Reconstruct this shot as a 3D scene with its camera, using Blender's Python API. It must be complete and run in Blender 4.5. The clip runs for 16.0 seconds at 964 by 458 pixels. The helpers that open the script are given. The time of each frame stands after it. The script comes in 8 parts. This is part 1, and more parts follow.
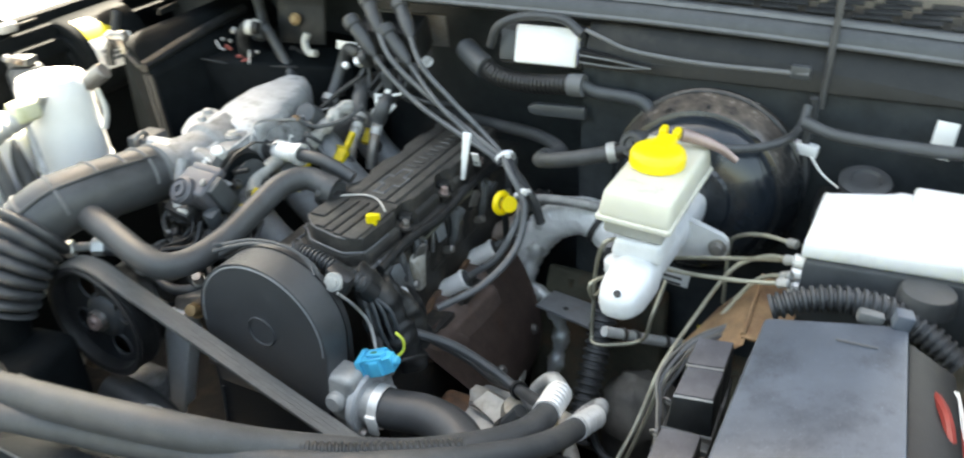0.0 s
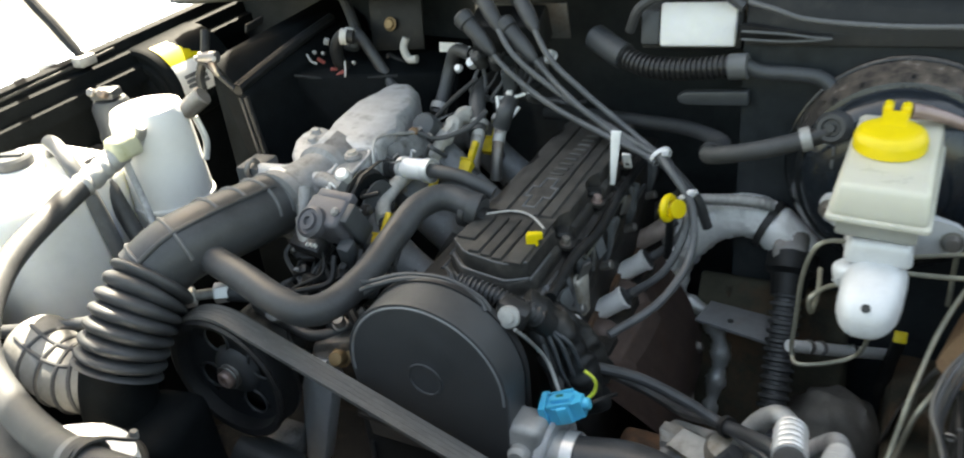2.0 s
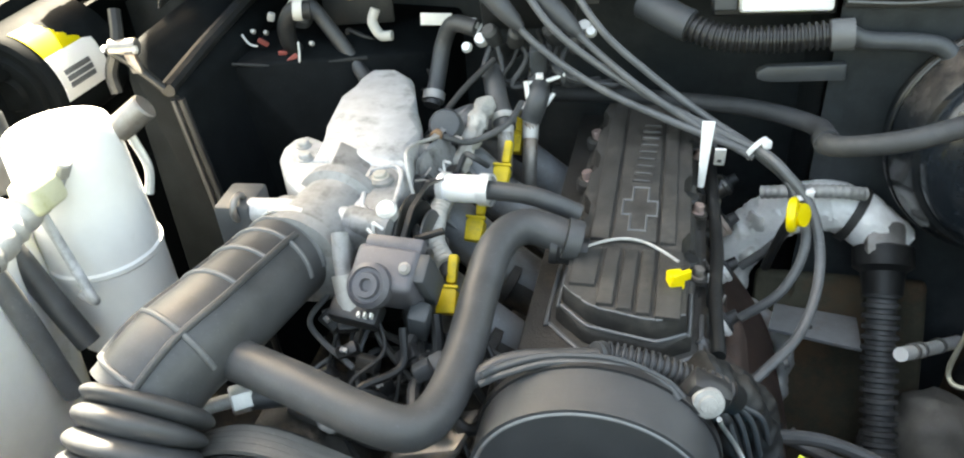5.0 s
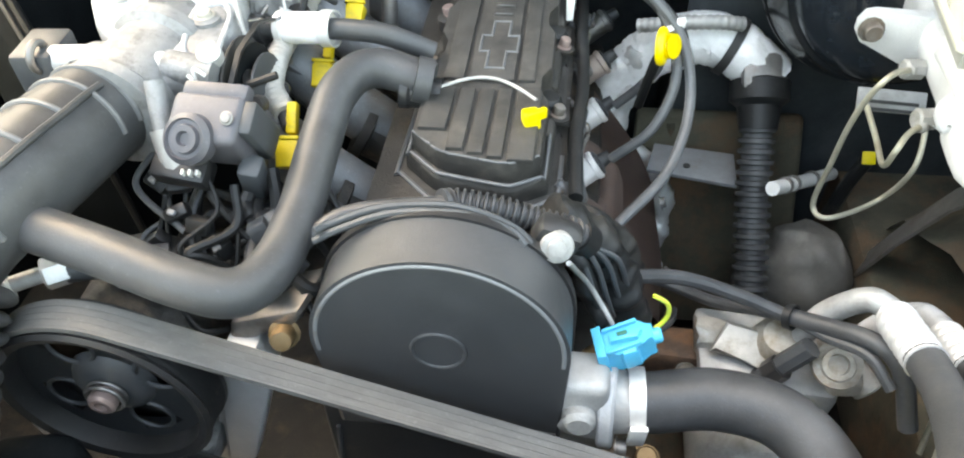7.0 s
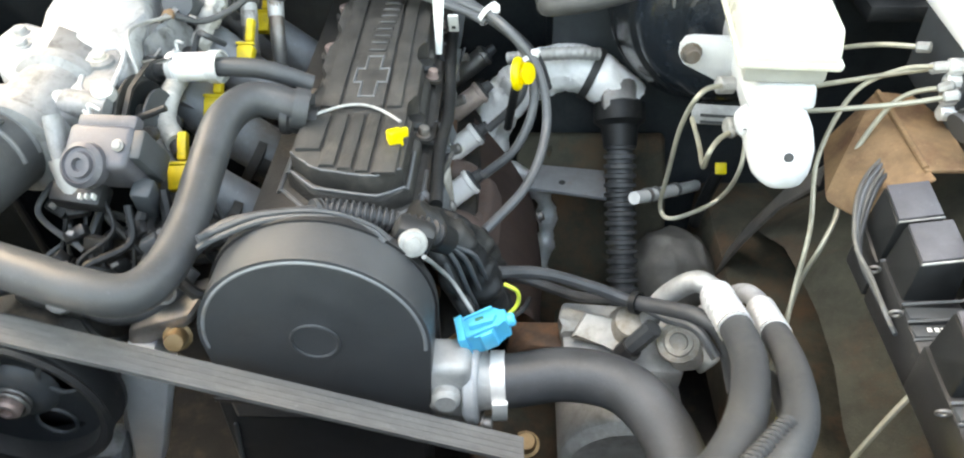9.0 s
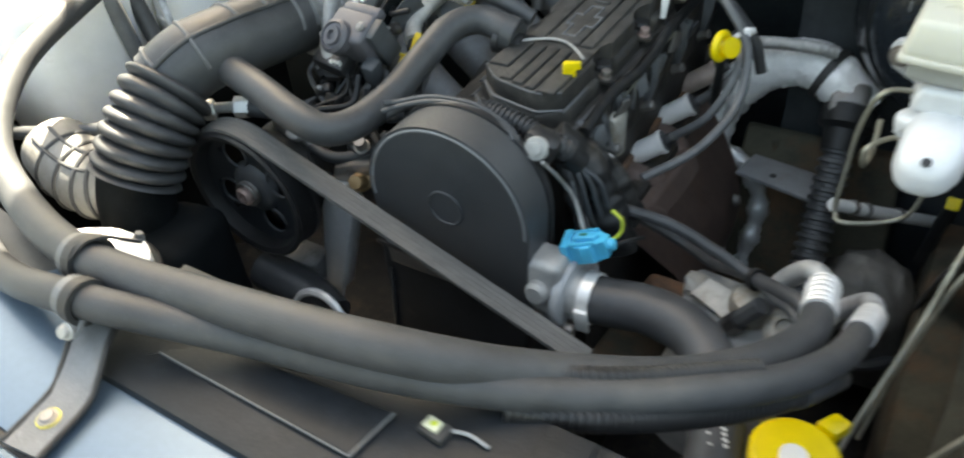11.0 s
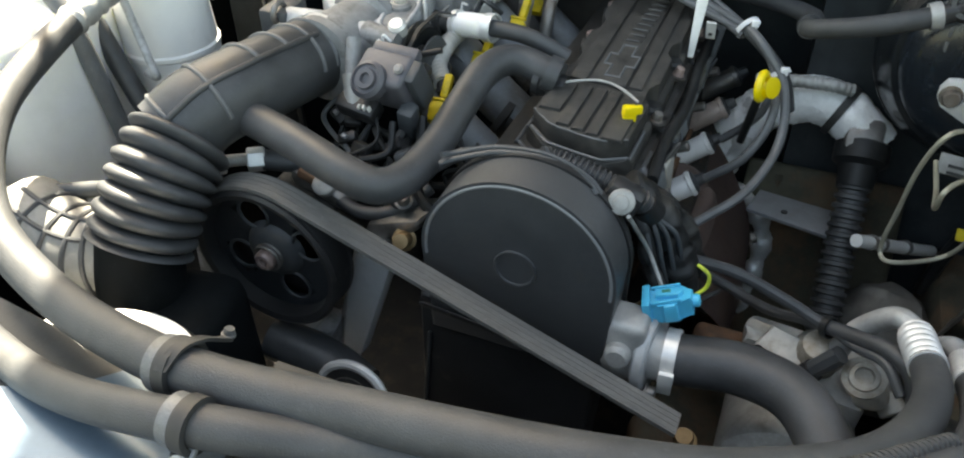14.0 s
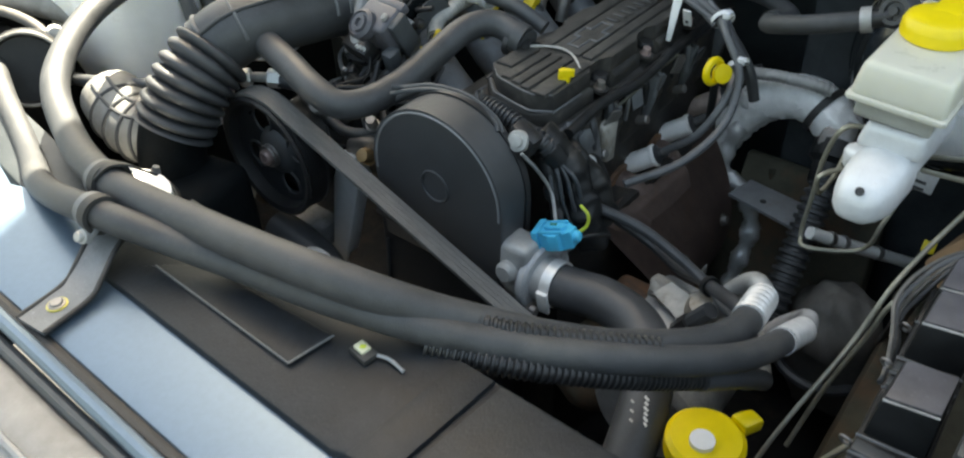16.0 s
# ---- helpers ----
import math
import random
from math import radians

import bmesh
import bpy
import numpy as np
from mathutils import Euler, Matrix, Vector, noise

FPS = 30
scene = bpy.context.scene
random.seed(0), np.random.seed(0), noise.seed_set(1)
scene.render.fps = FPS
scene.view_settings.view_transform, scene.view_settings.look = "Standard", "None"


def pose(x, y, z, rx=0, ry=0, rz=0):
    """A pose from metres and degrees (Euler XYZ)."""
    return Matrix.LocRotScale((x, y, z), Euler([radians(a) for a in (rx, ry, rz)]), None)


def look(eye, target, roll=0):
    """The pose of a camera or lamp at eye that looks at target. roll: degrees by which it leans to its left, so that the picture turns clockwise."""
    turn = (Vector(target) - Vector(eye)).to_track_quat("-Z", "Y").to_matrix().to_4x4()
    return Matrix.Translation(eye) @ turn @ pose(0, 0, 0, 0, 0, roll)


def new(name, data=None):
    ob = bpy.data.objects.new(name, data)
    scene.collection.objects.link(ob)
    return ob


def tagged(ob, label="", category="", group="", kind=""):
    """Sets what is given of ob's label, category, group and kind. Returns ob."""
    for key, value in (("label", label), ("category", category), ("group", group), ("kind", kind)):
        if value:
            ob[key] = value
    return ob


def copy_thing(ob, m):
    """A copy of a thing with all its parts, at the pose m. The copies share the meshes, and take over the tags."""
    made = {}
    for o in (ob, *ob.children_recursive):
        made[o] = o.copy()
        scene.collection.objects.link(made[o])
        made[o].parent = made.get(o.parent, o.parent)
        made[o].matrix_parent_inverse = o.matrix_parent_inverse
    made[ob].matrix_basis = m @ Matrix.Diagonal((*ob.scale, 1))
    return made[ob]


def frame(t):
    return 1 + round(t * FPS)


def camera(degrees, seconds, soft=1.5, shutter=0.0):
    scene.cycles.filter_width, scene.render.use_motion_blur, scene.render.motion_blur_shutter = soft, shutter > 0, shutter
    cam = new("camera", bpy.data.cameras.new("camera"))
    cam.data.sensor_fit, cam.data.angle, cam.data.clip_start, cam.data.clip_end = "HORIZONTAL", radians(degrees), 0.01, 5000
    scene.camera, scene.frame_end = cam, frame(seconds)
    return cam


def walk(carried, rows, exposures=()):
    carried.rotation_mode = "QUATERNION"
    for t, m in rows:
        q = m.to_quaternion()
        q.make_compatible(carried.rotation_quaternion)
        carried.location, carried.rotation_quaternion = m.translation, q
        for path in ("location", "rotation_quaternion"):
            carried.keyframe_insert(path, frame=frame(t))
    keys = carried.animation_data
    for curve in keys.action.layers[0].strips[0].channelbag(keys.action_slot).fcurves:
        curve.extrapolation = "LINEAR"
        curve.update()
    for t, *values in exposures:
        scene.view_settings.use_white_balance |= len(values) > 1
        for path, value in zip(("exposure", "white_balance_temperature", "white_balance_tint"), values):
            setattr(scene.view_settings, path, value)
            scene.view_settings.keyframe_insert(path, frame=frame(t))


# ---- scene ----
cam = camera(63.0, 16.0, soft=2.0, shutter=0.4)
PATH = [
    (0, (0.531, -0.516, 1.344), (-0.26, 1.028, 0.349), -1.2),
    (0.3, (0.5947, -0.4992, 1.3356), (-0.3547, 0.8823, 0.4414), -1.37),
    (0.5, (0.616, -0.494, 1.348), (-0.436, 0.926, 0.41), -2.8),
    (0.7, (0.6146, -0.4916, 1.3414), (-0.3860, 0.8748, 0.4802), -1.67),
    (1, (0.621, -0.492, 1.344), (-0.461, 0.901, 0.401), -2.7),
    (1.3, (0.5744, -0.5082, 1.3359), (-0.4489, 0.7953, 0.4066), -1.99),
    (1.5, (0.518, -0.513, 1.332), (-0.569, 0.859, 0.364), -3.3),
    (1.7, (0.4448, -0.5107, 1.3223), (-0.4873, 0.8711, 0.4102), -5.69),
    (2, (0.357, -0.476, 1.304), (-0.521, 1.029, 0.323), -7.1),
    (2.3, (0.3287, -0.4277, 1.2716), (-0.6216, 0.8803, 0.2735), -8.27),
    (2.5, (0.308, -0.4, 1.276), (-0.685, 0.95, 0.185), -8.3),
    (2.7, (0.2682, -0.3802, 1.2709), (-0.5120, 0.9467, 0.1571), -6.60),
    (3, (0.141, -0.358, 1.254), (-0.6, 1.157, 0.18), -8.9),
    (3.2, (0.074, -0.34, 1.253), (-0.619, 1.176, 0.148), -6.4),
    (5.3, (0.05, -0.367, 1.281), (-0.376, 1.245, 0.176), -5.2),
    (5.5, (0.058, -0.373, 1.281), (-0.368, 1.246, 0.186), -5.7),
    (5.7, (0.0577, -0.3719, 1.2821), (-0.3270, 1.1560, 0.2201), -5.12),
    (6, (0.071, -0.375, 1.273), (-0.229, 1.214, 0.096), -2.6),
    (6.3, (0.0826, -0.3647, 1.2573), (-0.1719, 1.0674, 0.0348), -3.59),
    (6.5, (0.086, -0.349, 1.25), (-0.176, 1.141, -0.059), -4.0),
    (6.7, (0.0893, -0.3333, 1.2418), (-0.1142, 1.0586, -0.0354), -2.56),
    (7, (0.094, -0.317, 1.241), (-0.13, 1.088, -0.165), -3.0),
    (7.3, (0.1072, -0.3192, 1.2499), (-0.0992, 1.0734, -0.0261), -5.40),
    (7.5, (0.119, -0.322, 1.251), (-0.048, 1.151, -0.092), -4.8),
    (7.7, (0.1212, -0.3330, 1.2575), (-0.0125, 1.0905, 0.0062), -4.09),
    (8, (0.121, -0.349, 1.262), (-0.031, 1.171, -0.03), -4.5),
    (8.3, (0.1199, -0.3622, 1.2663), (-0.0009, 1.0928, 0.0504), -4.30),
    (8.5, (0.12, -0.366, 1.267), (0.029, 1.17, -0.01), -3.5),
    (8.7, (0.127, -0.373, 1.268), (0.095, 1.125, -0.057), -1.5),
    (10.8, (0.405, -0.464, 1.277), (-0.489, 0.798, 0.009), -5.1),
    (11, (0.353, -0.454, 1.265), (-0.531, 0.803, -0.015), -6.0),
    (11.3, (0.2929, -0.4505, 1.2511), (-0.4696, 0.7561, -0.0030), -5.22),
    (11.5, (0.254, -0.439, 1.253), (-0.535, 0.857, -0.051), -5.5),
    (11.7, (0.2207, -0.4299, 1.2523), (-0.5133, 0.8235, 0.0275), -4.86),
    (12, (0.197, -0.442, 1.261), (-0.596, 0.919, 0.029), -4.4),
    (12.3, (0.1965, -0.4493, 1.2574), (-0.4841, 0.8600, 0.0606), -4.77),
    (12.5, (0.197, -0.462, 1.264), (-0.508, 0.966, 0.054), -3.6),
    (12.7, (0.1896, -0.4732, 1.2624), (-0.4848, 0.8912, 0.1250), -2.72),
    (13, (0.181, -0.478, 1.266), (-0.525, 0.953, 0.061), -1.8),
    (13.3, (0.1781, -0.4803, 1.2618), (-0.4727, 0.8827, 0.1091), -1.52),
    (13.5, (0.175, -0.477, 1.26), (-0.487, 0.969, 0.048), -1.3),
    (13.7, (0.1786, -0.4734, 1.2602), (-0.4296, 0.8994, 0.0959), -1.05),
    (14, (0.18, -0.468, 1.258), (-0.443, 0.963, 0.007), -0.9),
    (14.3, (0.1953, -0.4673, 1.2600), (-0.4248, 0.8824, 0.0752), -2.96),
    (14.5, (0.208, -0.468, 1.26), (-0.442, 0.96, 0.019), -2.3),
    (14.7, (0.2201, -0.4617, 1.2609), (-0.3933, 0.9014, 0.0879), -2.62),
    (15, (0.276, -0.469, 1.269), (-0.458, 0.938, 0.051), -3.0),
    (15.3, (0.3703, -0.4816, 1.2707), (-0.4180, 0.8047, 0.1157), -1.33),
    (15.5, (0.427, -0.486, 1.279), (-0.453, 0.835, 0.062), -0.4),
    (15.7, (0.4585, -0.4897, 1.2791), (-0.4546, 0.6680, 0.0808), -2.07),
    (16, (0.454, -0.475, 1.286), (-0.555, 0.716, 0.035), -2.1),
]
EXPOSURES = [(0, 3.5, 8400, 6), (0.5, 3.15, 8400, 6), (1.0, 2.95, 8400, 6), (1.5, 2.8, 8400, 6), (2.0, 2.85, 8400, 6), (2.5, 3.05, 8400, 6), (3.0, 3.41, 8500, 6), (5.5, 3.69, 8800, 6), (6.5, 3.92, 9000, 7), (7.0, 4.31, 9100, 7), (8.5, 4.38, 9100, 7), (11.0, 3.12, 8500, 5), (12.5, 2.9, 8400, 5), (14.0, 2.88, 8400, 5), (15.0, 3.0, 8150, 5), (15.5, 3.0, 8150, 5), (16.0, 2.7, 8150, 4)]
walk(cam, [(t, look(eye, target, roll)) for t, eye, target, roll in PATH], EXPOSURES)

# ---- world and light ----
SUN_DIR = Vector((-0.405, 0.61, 1.0)).normalized()
world = bpy.data.worlds.new("overcast_sky")
scene.world = world
world.use_nodes = True
wn = world.node_tree
sky = wn.nodes.new("ShaderNodeTexSky")
sky.sky_type = 'NISHITA'
sky.sun_disc = False
sky.sun_elevation = math.asin(SUN_DIR.z)
sky.sun_rotation = math.atan2(SUN_DIR.x, SUN_DIR.y)
sky.dust_density = 4.0
sky.air_density = 1.5
back = wn.nodes["Background"]
back.inputs["Strength"].default_value = 0.08
wn.links.new(sky.outputs[0], back.inputs["Color"])
sun_data = bpy.data.lights.new("sun", 'SUN')
sun_data.energy = 5.0
sun_data.angle = radians(0.6)
sun_data.color = (1.0, 0.995, 0.985)
sun = new("sun", sun_data)
sun.matrix_world = look(SUN_DIR * 20, (0, 0, 0))


# ---- materials ----
def material(name, base, rough=0.5, metal=0.0, vary=0.25, scale=40.0, bump=0.15, fine=600.0, dirt=None, dirt_amount=0.5, dirt_scale=12.0, coat=0.0, trans=0.0, rough_vary=0.12, settled=None, settled_amount=0.5, shine=0.5, specks=0.45, speck_scale=330.0):
    """A surface with stains at one scale and grain at a finer one."""
    m = bpy.data.materials.new(name)
    m.use_nodes = True
    nt = m.node_tree
    n, l = nt.nodes, nt.links
    bsdf = n["Principled BSDF"]
    coord = n.new("ShaderNodeTexCoord")
    info = n.new("ShaderNodeObjectInfo")
    off = n.new("ShaderNodeVectorMath")
    off.operation = 'ADD'
    l.new(coord.outputs["Object"], off.inputs[0])
    l.new(info.outputs["Random"], off.inputs[1])
    big = n.new("ShaderNodeTexNoise")
    big.inputs["Scale"].default_value = scale
    big.inputs["Detail"].default_value = 6
    big.inputs["Roughness"].default_value = 0.65
    l.new(off.outputs[0], big.inputs["Vector"])
    small = n.new("ShaderNodeTexNoise")
    small.inputs["Scale"].default_value = fine
    small.inputs["Detail"].default_value = 3
    l.new(off.outputs[0], small.inputs["Vector"])
    ramp = n.new("ShaderNodeValToRGB")
    lo = [c * (1 - vary) for c in base]
    hi = [min(1, c * (1 + vary)) for c in base]
    ramp.color_ramp.elements[0].position, ramp.color_ramp.elements[1].position = 0.3, 0.7
    ramp.color_ramp.elements[0].color = (*lo, 1)
    ramp.color_ramp.elements[1].color = (*hi, 1)
    l.new(big.outputs["Fac"], ramp.inputs["Fac"])
    colour = ramp.outputs["Color"]
    if dirt:
        spots = n.new("ShaderNodeTexNoise")
        spots.inputs["Scale"].default_value = dirt_scale
        spots.inputs["Detail"].default_value = 8
        spots.inputs["Roughness"].default_value = 0.7
        l.new(off.outputs[0], spots.inputs["Vector"])
        cut = n.new("ShaderNodeMapRange")
        cut.inputs["From Min"].default_value = 0.62 - 0.25 * dirt_amount
        cut.inputs["From Max"].default_value = 0.78 - 0.15 * dirt_amount
        l.new(spots.outputs["Fac"], cut.inputs["Value"])
        mix = n.new("ShaderNodeMix")
        mix.data_type = 'RGBA'
        l.new(cut.outputs[0], mix.inputs["Factor"])
        l.new(colour, mix.inputs["A"])
        mix.inputs["B"].default_value = (*dirt, 1)
        colour = mix.outputs["Result"]
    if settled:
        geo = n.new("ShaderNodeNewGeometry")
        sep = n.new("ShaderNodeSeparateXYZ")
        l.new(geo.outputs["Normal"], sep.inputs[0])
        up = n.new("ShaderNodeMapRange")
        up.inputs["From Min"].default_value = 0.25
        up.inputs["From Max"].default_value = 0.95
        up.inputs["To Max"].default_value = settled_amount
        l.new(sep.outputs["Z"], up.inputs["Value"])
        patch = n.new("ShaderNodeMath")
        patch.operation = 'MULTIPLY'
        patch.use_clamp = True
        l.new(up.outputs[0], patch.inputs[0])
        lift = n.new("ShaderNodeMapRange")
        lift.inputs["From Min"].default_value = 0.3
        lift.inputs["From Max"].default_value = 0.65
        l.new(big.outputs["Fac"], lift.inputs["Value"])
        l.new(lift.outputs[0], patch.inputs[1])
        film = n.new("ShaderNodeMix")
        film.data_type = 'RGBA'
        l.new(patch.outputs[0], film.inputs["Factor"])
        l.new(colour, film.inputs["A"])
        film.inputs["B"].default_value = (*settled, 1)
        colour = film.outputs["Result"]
    if specks:
        grit = n.new("ShaderNodeTexNoise")
        grit.inputs["Scale"].default_value = speck_scale
        grit.inputs["Detail"].default_value = 4
        grit.inputs["Roughness"].default_value = 0.75
        l.new(off.outputs[0], grit.inputs["Vector"])
        lit = n.new("ShaderNodeMapRange")
        lit.inputs["From Min"].default_value = 0.60
        lit.inputs["From Max"].default_value = 0.72
        lit.inputs["To Max"].default_value = specks
        l.new(grit.outputs["Fac"], lit.inputs["Value"])
        fleck = n.new("ShaderNodeMix")
        fleck.data_type = 'RGBA'
        l.new(lit.outputs[0], fleck.inputs["Factor"])
        l.new(colour, fleck.inputs["A"])
        fleck.inputs["B"].default_value = (*([c * 2.0 + 0.02 for c in base] if sum(base) < 0.6 else [c * 0.72 for c in base]), 1)
        colour = fleck.outputs["Result"]
    l.new(colour, bsdf.inputs["Base Color"])
    spread = n.new("ShaderNodeMapRange")
    spread.inputs["To Min"].default_value = max(0.02, rough - rough_vary)
    spread.inputs["To Max"].default_value = min(1, rough + rough_vary)
    l.new(big.outputs["Fac"], spread.inputs["Value"])
    l.new(spread.outputs[0], bsdf.inputs["Roughness"])
    bsdf.inputs["Metallic"].default_value = metal
    bsdf.inputs["Specular IOR Level"].default_value = shine
    bsdf.inputs["Coat Weight"].default_value = coat
    bsdf.inputs["Coat Roughness"].default_value = 0.08
    if trans:
        bsdf.inputs["Subsurface Weight"].default_value = trans
        bsdf.inputs["Subsurface Radius"].default_value = (0.02, 0.02, 0.015)
        bsdf.inputs["Subsurface Scale"].default_value = 1.0
    if bump:
        bp = n.new("ShaderNodeBump")
        bp.inputs["Strength"].default_value = bump
        bp.inputs["Distance"].default_value = 0.001
        add = n.new("ShaderNodeMath")
        add.operation = 'ADD'
        l.new(big.outputs["Fac"], add.inputs[0])
        l.new(small.outputs["Fac"], add.inputs[1])
        l.new(add.outputs[0], bp.inputs["Height"])
        l.new(bp.outputs[0], bsdf.inputs["Normal"])
    return m


DUST = (0.13, 0.115, 0.095)
RUBBER = material("black_rubber", (0.050, 0.0525, 0.056), 0.46, vary=0.3, dirt=(0.056, 0.056, 0.055), dirt_amount=0.4, scale=30)
FOAM = material("hose_sleeve", (0.045, 0.0475, 0.051), 0.55, vary=0.25, fine=900, bump=0.3, dirt=(0.078, 0.077, 0.074), dirt_amount=0.4)
PLASTIC = material("black_plastic", (0.024, 0.024, 0.025), 0.38, vary=0.3, dirt=DUST, dirt_amount=0.05, scale=25)
DULL = material("dull_black_plastic", (0.014, 0.015, 0.016), 0.48, shine=0.35, vary=0.35, dirt=(0.05, 0.046, 0.04), dirt_amount=0.3)
TIMING = material("textured_black_plastic", (0.054, 0.057, 0.061), 0.36, vary=0.15, fine=1500, bump=0.5, dirt=(0.06, 0.056, 0.05), dirt_amount=0.15)
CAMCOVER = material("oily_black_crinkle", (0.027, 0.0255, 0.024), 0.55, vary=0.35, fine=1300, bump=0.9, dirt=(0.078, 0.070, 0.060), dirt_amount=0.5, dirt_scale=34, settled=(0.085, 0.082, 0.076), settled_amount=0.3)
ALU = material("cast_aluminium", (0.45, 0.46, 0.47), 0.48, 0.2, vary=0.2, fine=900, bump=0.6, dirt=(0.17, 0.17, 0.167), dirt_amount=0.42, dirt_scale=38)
# Darker copy of cast_aluminium; on the wedge its tone stands for shade.
ALUSHADE = material("darker_cast_aluminium", (0.25, 0.255, 0.26), 0.52, 0.3, vary=0.28, fine=900, bump=0.7, dirt=(0.085, 0.083, 0.08), dirt_amount=0.5, dirt_scale=42)
CREAM = material("yellowed_fitting", (0.62, 0.62, 0.45), 0.45, 0.1, vary=0.12, dirt=(0.5, 0.5, 0.28), dirt_amount=0.4, dirt_scale=40)
ARCHDIRT = material("dusty_arch_liner", (0.12, 0.117, 0.09), 0.8, vary=0.45, scale=18, bump=0.9, dirt=(0.20, 0.12, 0.08), dirt_amount=0.45, dirt_scale=8)
DULLALU = material("weathered_aluminium", (0.42, 0.42, 0.41), 0.55, 0.4, vary=0.2, fine=700, bump=0.5, dirt=(0.2, 0.19, 0.17), dirt_amount=0.5)
BRIGHT = material("bright_steel", (0.72, 0.72, 0.71), 0.36, 0.4, vary=0.12, scale=80)
STEEL = material("dirty_steel", (0.25, 0.24, 0.23), 0.45, 0.7, vary=0.25, dirt=(0.16, 0.10, 0.06), dirt_amount=0.5)
ZINC = material("zinc_line", (0.40, 0.385, 0.31), 0.4, 0.5, vary=0.2, dirt=(0.24, 0.2, 0.14), dirt_amount=0.4)
RUST = material("rusty_iron", (0.13, 0.08, 0.055), 0.75, 0.1, vary=0.4, bump=0.8, dirt=(0.25, 0.115, 0.05), dirt_amount=0.6, dirt_scale=20)
SHIELD = material("scorched_steel_shield", (0.125, 0.088, 0.076), 0.55, 0.15, vary=0.25, dirt=(0.15, 0.085, 0.055), dirt_amount=0.35)
GREYSTEEL = material("grey_sheet_steel", (0.27, 0.28, 0.29), 0.5, 0.3, vary=0.15, dirt=(0.2, 0.14, 0.09), dirt_amount=0.3)
WHITE = material("white_plastic", (0.84, 0.84, 0.82), 0.42, vary=0.04, trans=0.4, dirt=(0.6, 0.58, 0.53), dirt_amount=0.15, specks=0.0)
WHITEPAINT = material("white_paint", (0.80, 0.80, 0.79), 0.45, vary=0.03, dirt=(0.62, 0.61, 0.58), dirt_amount=0.1, specks=0.0)
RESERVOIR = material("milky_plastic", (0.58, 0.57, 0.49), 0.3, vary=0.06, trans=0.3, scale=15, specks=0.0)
YELLOW = material("yellow_plastic", (0.82, 0.62, 0.012), 0.4, vary=0.08, specks=0.0)
YELLOWDULL = material("yellow_clip", (0.64, 0.47, 0.012), 0.5, vary=0.25, dirt=(0.3, 0.22, 0.03), dirt_amount=0.3, dirt_scale=60)
BLUE = material("blue_plastic", (0.045, 0.49, 0.74), 0.4, vary=0.1)
LIME = material("lime_wire", (0.55, 0.62, 0.06), 0.45)
REDWIRE = material("red_wire", (0.24, 0.035, 0.028), 0.45, vary=0.3)
PAINT = material("slate_blue_metallic_paint", (0.115, 0.168, 0.228), 0.38, 0.5, vary=0.05, bump=0.02, coat=0.3, scale=200, rough_vary=0.03, specks=0.0)
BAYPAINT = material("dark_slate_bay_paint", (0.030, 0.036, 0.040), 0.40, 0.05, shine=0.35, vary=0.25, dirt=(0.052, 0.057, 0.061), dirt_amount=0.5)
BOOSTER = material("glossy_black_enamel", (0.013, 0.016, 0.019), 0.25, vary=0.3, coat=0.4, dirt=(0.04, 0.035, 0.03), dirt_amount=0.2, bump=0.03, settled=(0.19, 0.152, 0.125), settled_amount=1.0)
GREYLID = material("grey_blue_plastic_lid", (0.075, 0.09, 0.115), 0.42, vary=0.2, scale=18, dirt=(0.035, 0.042, 0.055), dirt_amount=0.45, dirt_scale=22)
GREYBOX = material("mid_grey_plastic", (0.115, 0.12, 0.125), 0.45, vary=0.15, dirt=(0.10, 0.098, 0.09), dirt_amount=0.3)
RELAY = material("dark_grey_plastic", (0.05, 0.055, 0.06), 0.45, vary=0.2)
FOIL = material("crinkled_foil", (0.94, 0.94, 0.93), 0.32, 0.05, vary=0.1, scale=70, bump=1.0, fine=180)
BRAID = material("silver_braid", (0.48, 0.47, 0.44), 0.55, 0.3, vary=0.25, fine=1200, bump=1.0)
LABEL = material("white_label", (0.78, 0.77, 0.74), 0.5, vary=0.05, bump=0, specks=0.0)
LABELYELLOW = material("yellow_label_band", (0.48, 0.40, 0.004), 0.5, vary=0.05, bump=0)
INK = material("label_ink", (0.03, 0.03, 0.03), 0.6, bump=0)
GREASE = material("oily_block_iron", (0.026, 0.0245, 0.023), 0.55, 0.2, vary=0.4, bump=0.8, dirt=(0.09, 0.07, 0.05), dirt_amount=0.4, dirt_scale=30)
EARTH = material("dirty_underbody", (0.066, 0.061, 0.043), 0.85, vary=0.6, bump=1.0, scale=15, dirt=(0.16, 0.085, 0.045), dirt_amount=0.55, dirt_scale=9)
CONCRETE = material("oil_dark_concrete", (0.046, 0.046, 0.045), 0.85, vary=0.15, scale=2.0, fine=80, bump=0.4, dirt=(0.055, 0.051, 0.044), dirt_amount=0.4, dirt_scale=1.2)
BRASS = material("tarnished_brass", (0.32, 0.22, 0.12), 0.45, 0.7, vary=0.3)
CHROME = material("polished_steel_sleeve", (0.93, 0.91, 0.89), 0.3, 0.08, vary=0.05, scale=90, bump=0.05, rough_vary=0.06)
